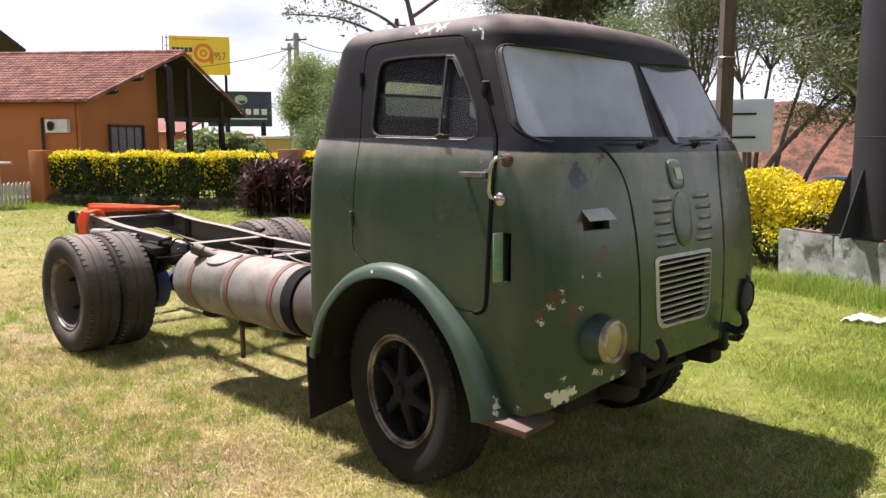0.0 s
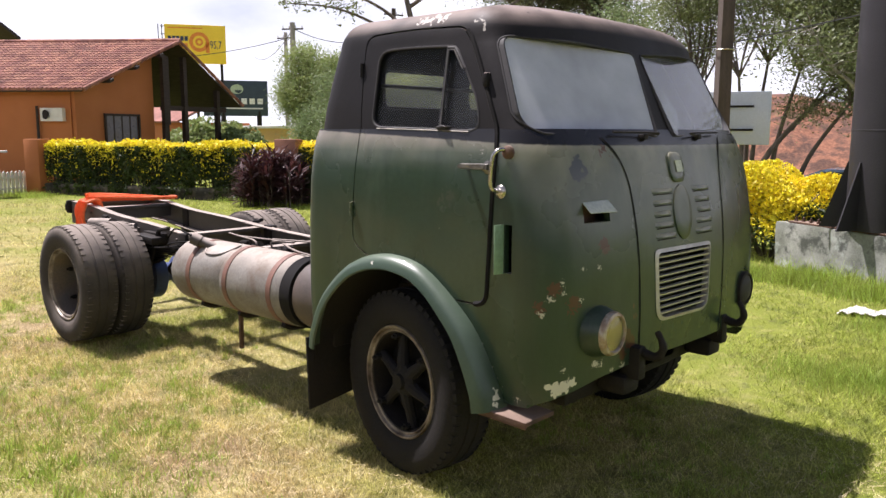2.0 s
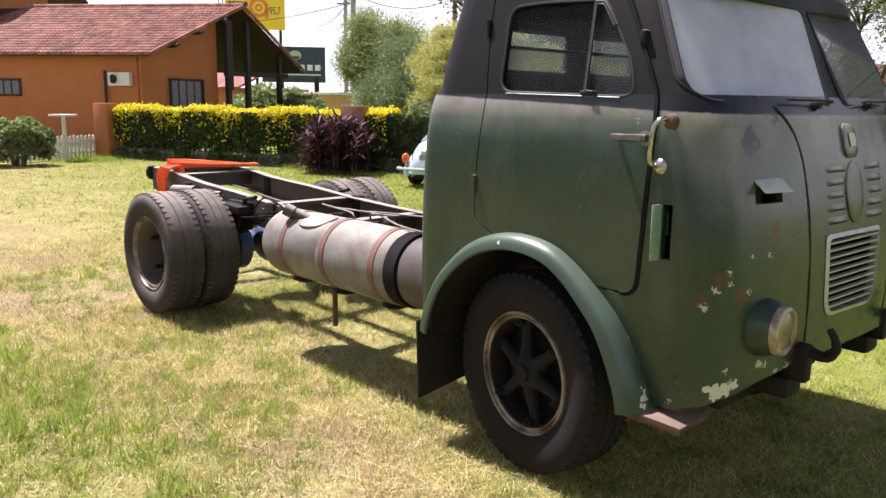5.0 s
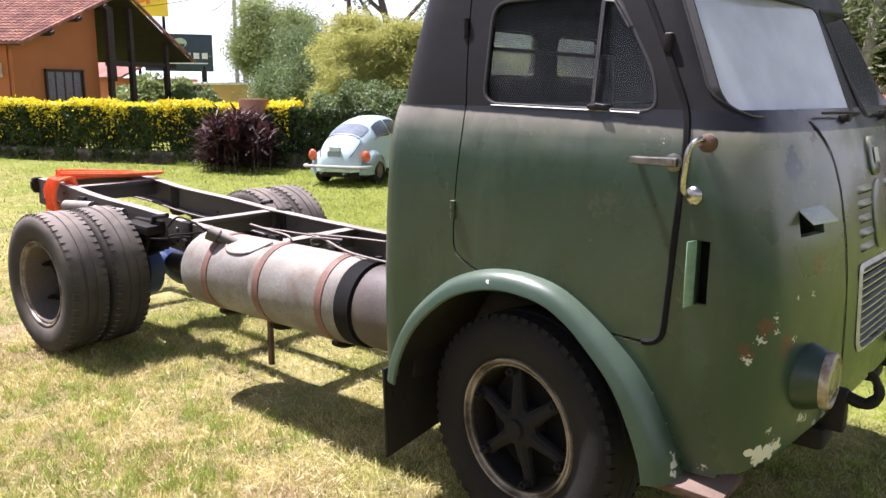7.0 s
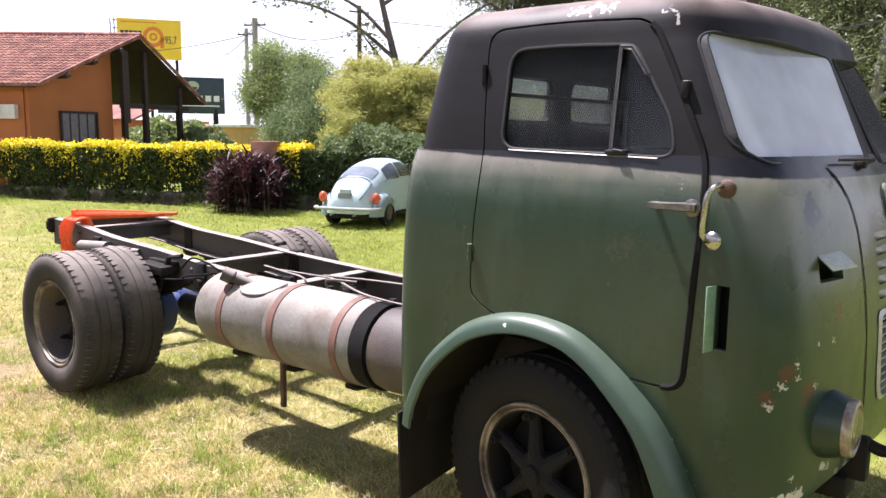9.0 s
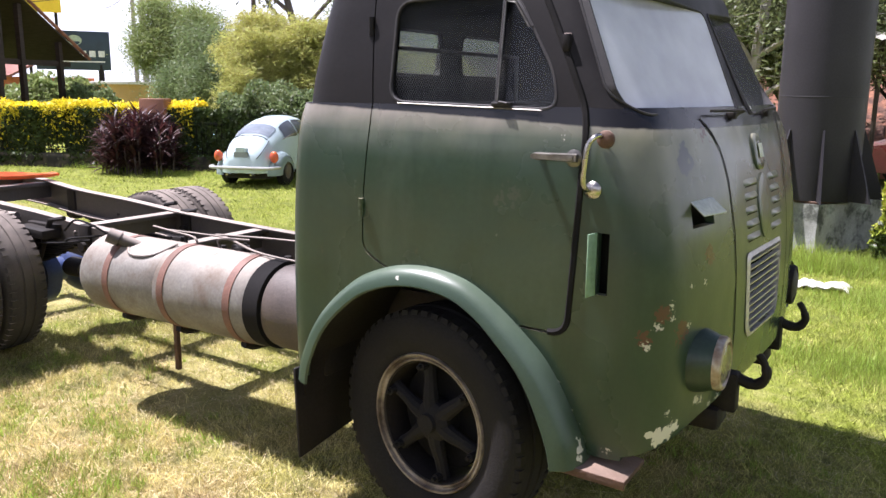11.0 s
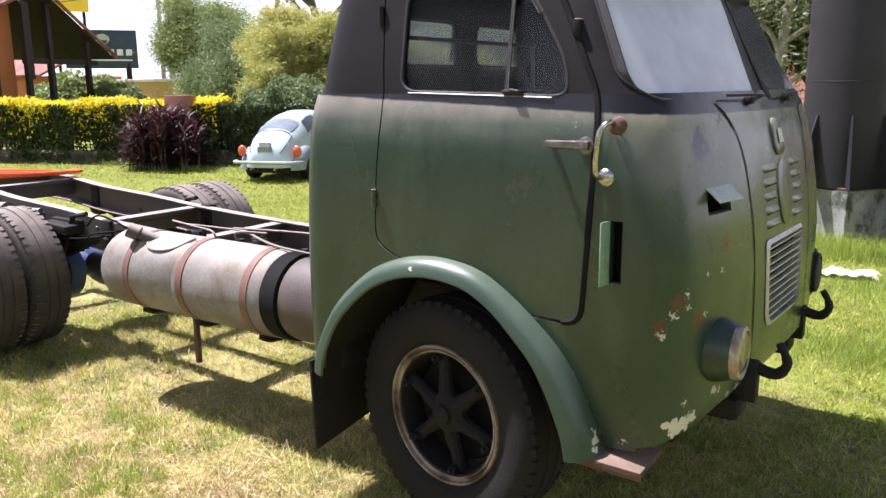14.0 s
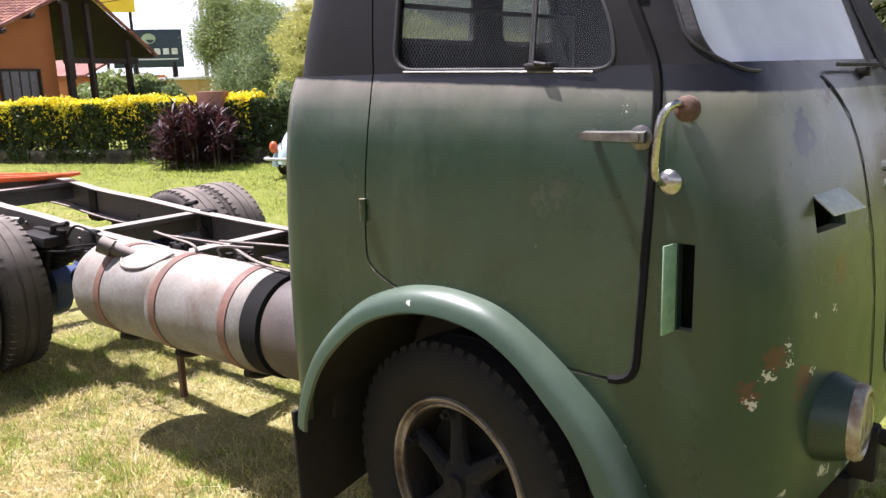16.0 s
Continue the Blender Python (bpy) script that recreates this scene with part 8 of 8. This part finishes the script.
xs = np.concatenate([np.linspace(-900, -40, 14)[:-1], np.linspace(-40, -9, 40)[:-1], np.linspace(-9, 6, 110)[:-1], np.linspace(6, 40, 20)[:-1], np.linspace(40, 900, 14)])
ys = np.concatenate([np.linspace(-900, -40, 14)[:-1], np.linspace(-40, -6, 20)[:-1], np.linspace(-6, 12, 130)[:-1], np.linspace(12, 40, 30)[:-1], np.linspace(40, 900, 14)])
def rise(x, y):
    """The lawn swells a little below the rear wheels."""
    return (RISE + 0.005) * np.exp(-((x + 4.6) / 1.9) ** 2 - ((y - 0.1) / 2.2) ** 2)
def ground_z(x, y):
    near = 1.0 if abs(x) < 45 and abs(y) < 45 else 0.0
    return near * (0.018 * noise.noise((x * 0.6, y * 0.6, 0)) + 0.010 * noise.noise((x * 2.7, y * 2.7, 5))) - 0.012 + float(rise(x, y))
bm = bmesh.new()
grid = [[bm.verts.new((x, y, ground_z(x, y))) for y in ys] for x in xs]
for a, b in zip(grid, grid[1:]):
    for k in range(len(ys) - 1):
        bm.faces.new((a[k], b[k], b[k + 1], a[k + 1]))
tagged(part("ground", bm, LAWN, None, smooth=180), "mown lawn, green and dry in patches", "lawn", kind="structure")

rs = np.random.RandomState(17)
def blades(n, x0, x1, y0, y1, h, wd, seed, fade=1.6):
    r = np.random.RandomState(seed)
    x, y = r.uniform(x0, x1, n), r.uniform(y0, y1, n)
    keep = np.sin(x * 1.7 + 1.3 * np.sin(y * 1.1)) * np.sin(y * 1.9 + np.sin(x * 0.9)) + 0.5 * np.sin(x * 5.1) * np.sin(y * 4.3) + r.normal(0, 0.5, n) > -0.55
    keep &= np.minimum(np.minimum(x - x0, x1 - x), np.minimum(y - y0, y1 - y)) > r.rand(n) * fade
    x, y = x[keep], y[keep]
    n = len(x)
    a = r.uniform(0, 2 * np.pi, n)
    hh = h * r.gamma(3.0, 0.33, n)
    lean = r.normal(0, 0.75, (n, 2)) * hh[:, None]
    w = wd * r.uniform(0.6, 1.4, n)
    z = rise(x, y) - 0.012
    p0 = np.stack([x - np.cos(a) * w, y - np.sin(a) * w, z], 1)
    p1 = np.stack([x + np.cos(a) * w, y + np.sin(a) * w, z], 1)
    p2 = np.stack([x + lean[:, 0], y + lean[:, 1], z + hh], 1)
    return np.stack([p0, p1, p2], 1)
lawn = np.concatenate([blades(520000, -5.4, 4.4, -4.4, 2.2, 0.031, 0.0027, 1), blades(100000, 0.0, 4.4, 0.6, 6.6, 0.036, 0.0036, 8), blades(140000, -10, 5.0, 0.6, 9, 0.034, 0.004, 2), blades(80000, -10, -3.4, -4.4, 4.6, 0.034, 0.004, 3), blades(70000, -26, 2, 6, 13, 0.045, 0.009, 4), blades(20000, -26, -8, -1, 7, 0.045, 0.009, 6)])
tagged(bulk("grass", lawn, 3, GRASS), "short mown grass blades, dry and green", "grass", kind="stuff")
TUFT = leafy("lush_green_grass", (0.27, 0.37, 0.05), (0.37, 0.43, 0.085), scale=2, amount=0.45, through_light=0.45)
STRAW = material("dry_straw", (0.62, 0.52, 0.32), (0.48, 0.37, 0.20), scale=3, fine=40, rough=0.9, bump=0)
per_piece(STRAW, 0.35, island=True)
r = np.random.RandomState(91)
n = 16000
c, a, ln = np.stack([r.uniform(-6.5, 3.4, n), r.uniform(-3.6, 1.4, n)], 1), r.uniform(0, 6.28, n), r.gamma(3.0, 0.017, n)
d, sd = np.stack([np.cos(a), np.sin(a)], 1) * ln[:, None], np.stack([-np.sin(a), np.cos(a)], 1) * 0.0012
z0, z1 = r.uniform(0.0, 0.022, n) + rise(c[:, 0], c[:, 1]), r.uniform(0.0, 0.03, n) + rise(c[:, 0], c[:, 1])
straw = np.stack([np.column_stack([c - d - sd, z0]), np.column_stack([c - d + sd, z0]), np.column_stack([c + d + sd * 0.6, z1]), np.column_stack([c + d - sd * 0.6, z1])], 1)
tagged(bulk("straw", straw, 4, STRAW), "loose dry straw lying in the mown grass", "straw", kind="stuff")
tuft = []
r = np.random.RandomState(92)
nc, per = 3000, 30
cc = np.stack([r.uniform(-7.0, 3.4, nc), r.uniform(-3.6, 1.5, nc)], 1)
cc = cc[np.sin(cc[:, 0] * 1.3 + 2 * np.sin(cc[:, 1] * 0.9)) + np.sin(cc[:, 1] * 2.1 + cc[:, 0] * 0.4) - 0.5 * cc[:, 1] + r.normal(0, 0.8, nc) + 1.5 * (cc[:, 1] < -2.3) - 1.6 * np.exp(-((cc[:, 0] + 0.5) ** 2 + (cc[:, 1] + 1.7) ** 2)) > 0.95]
c = np.repeat(cc, per, 0) + r.normal(0, 0.03, (len(cc) * per, 2))
n = len(c)
a, hh, lean = r.uniform(0, 6.28, n), 0.042 * r.gamma(4, 0.25, n) * (1 + 0.5 * (c[:, 1] < -2.3)), r.normal(0, 0.5, (n, 2))
sd = np.stack([np.cos(a), np.sin(a)], 1) * (0.0034 + 0.0014 * (c[:, 1] < -2.3))[:, None]
up = rise(c[:, 0], c[:, 1])
tuft.append(np.stack([np.column_stack([c - sd, up - 0.01]), np.column_stack([c + sd, up - 0.01]), np.column_stack([c + lean * hh[:, None], hh + up])], 1))
for k, (x, y, rx, ry, n, h) in enumerate(((1.55, 2.75, 0.9, 0.45, 8000, 0.055), (-0.4, 7.0, 0.9, 0.35, 7000, 0.14), (0.9, 6.6, 0.9, 0.4, 7000, 0.12), (1.6, 5.0, 0.9, 0.8, 8000, 0.06), (2.2, 3.6, 0.8, 0.8, 8000, 0.06), (-1.2, -2.3, 1.5, 0.7, 1500, 0.045), (-2.6, -2.0, 1.6, 1.0, 1200, 0.045), (0.6, -2.2, 0.9, 0.5, 900, 0.04), (-3.3, -2.6, 1.0, 0.6, 900, 0.05), (-18, 9.0, 4.0, 0.35, 5000, 0.10), (-11, 9.6, 2.6, 1.0, 5000, 0.07), (-24, 5.5, 1.5, 1.0, 2500, 0.10))):
    r = np.random.RandomState(200 + k)
    c = r.normal(size=(n, 2)) * (rx * 0.5, ry * 0.5) + (x, y)
    a, hh = r.uniform(0, 6.28, n), h * r.gamma(4, 0.25, n)
    w, lean = 0.0035 + 0.002 * (h > 0.08), r.normal(0, 0.45, (n, 2)) * hh[:, None]
    tuft.append(np.stack([np.stack([c[:, 0] - np.cos(a) * w, c[:, 1] - np.sin(a) * w, np.full(n, -0.01)], 1), np.stack([c[:, 0] + np.cos(a) * w, c[:, 1] + np.sin(a) * w, np.full(n, -0.01)], 1), np.stack([c[:, 0] + lean[:, 0], c[:, 1] + lean[:, 1], hh], 1)], 1))
tagged(bulk("grass_tufts", np.concatenate(tuft), 3, TUFT), "longer lush green grass tufts", "grass", kind="stuff")

# the garden behind lies turned a little against the truck
GARDEN = Matrix.Translation((2.4, -4.05, 0)) @ Matrix.Rotation(radians(1.17), 4, "Z") @ Matrix.Translation((-2.4, 4.05, 0))
for ob in [o for o in scene.objects if o.parent is None and o.type in ("MESH", "EMPTY")]:
    if ob.name.split(".")[0] not in ("truck", "rope", "ground", "grass", "straw", "grass_tufts"):
        ob.matrix_world = GARDEN @ ob.matrix_world
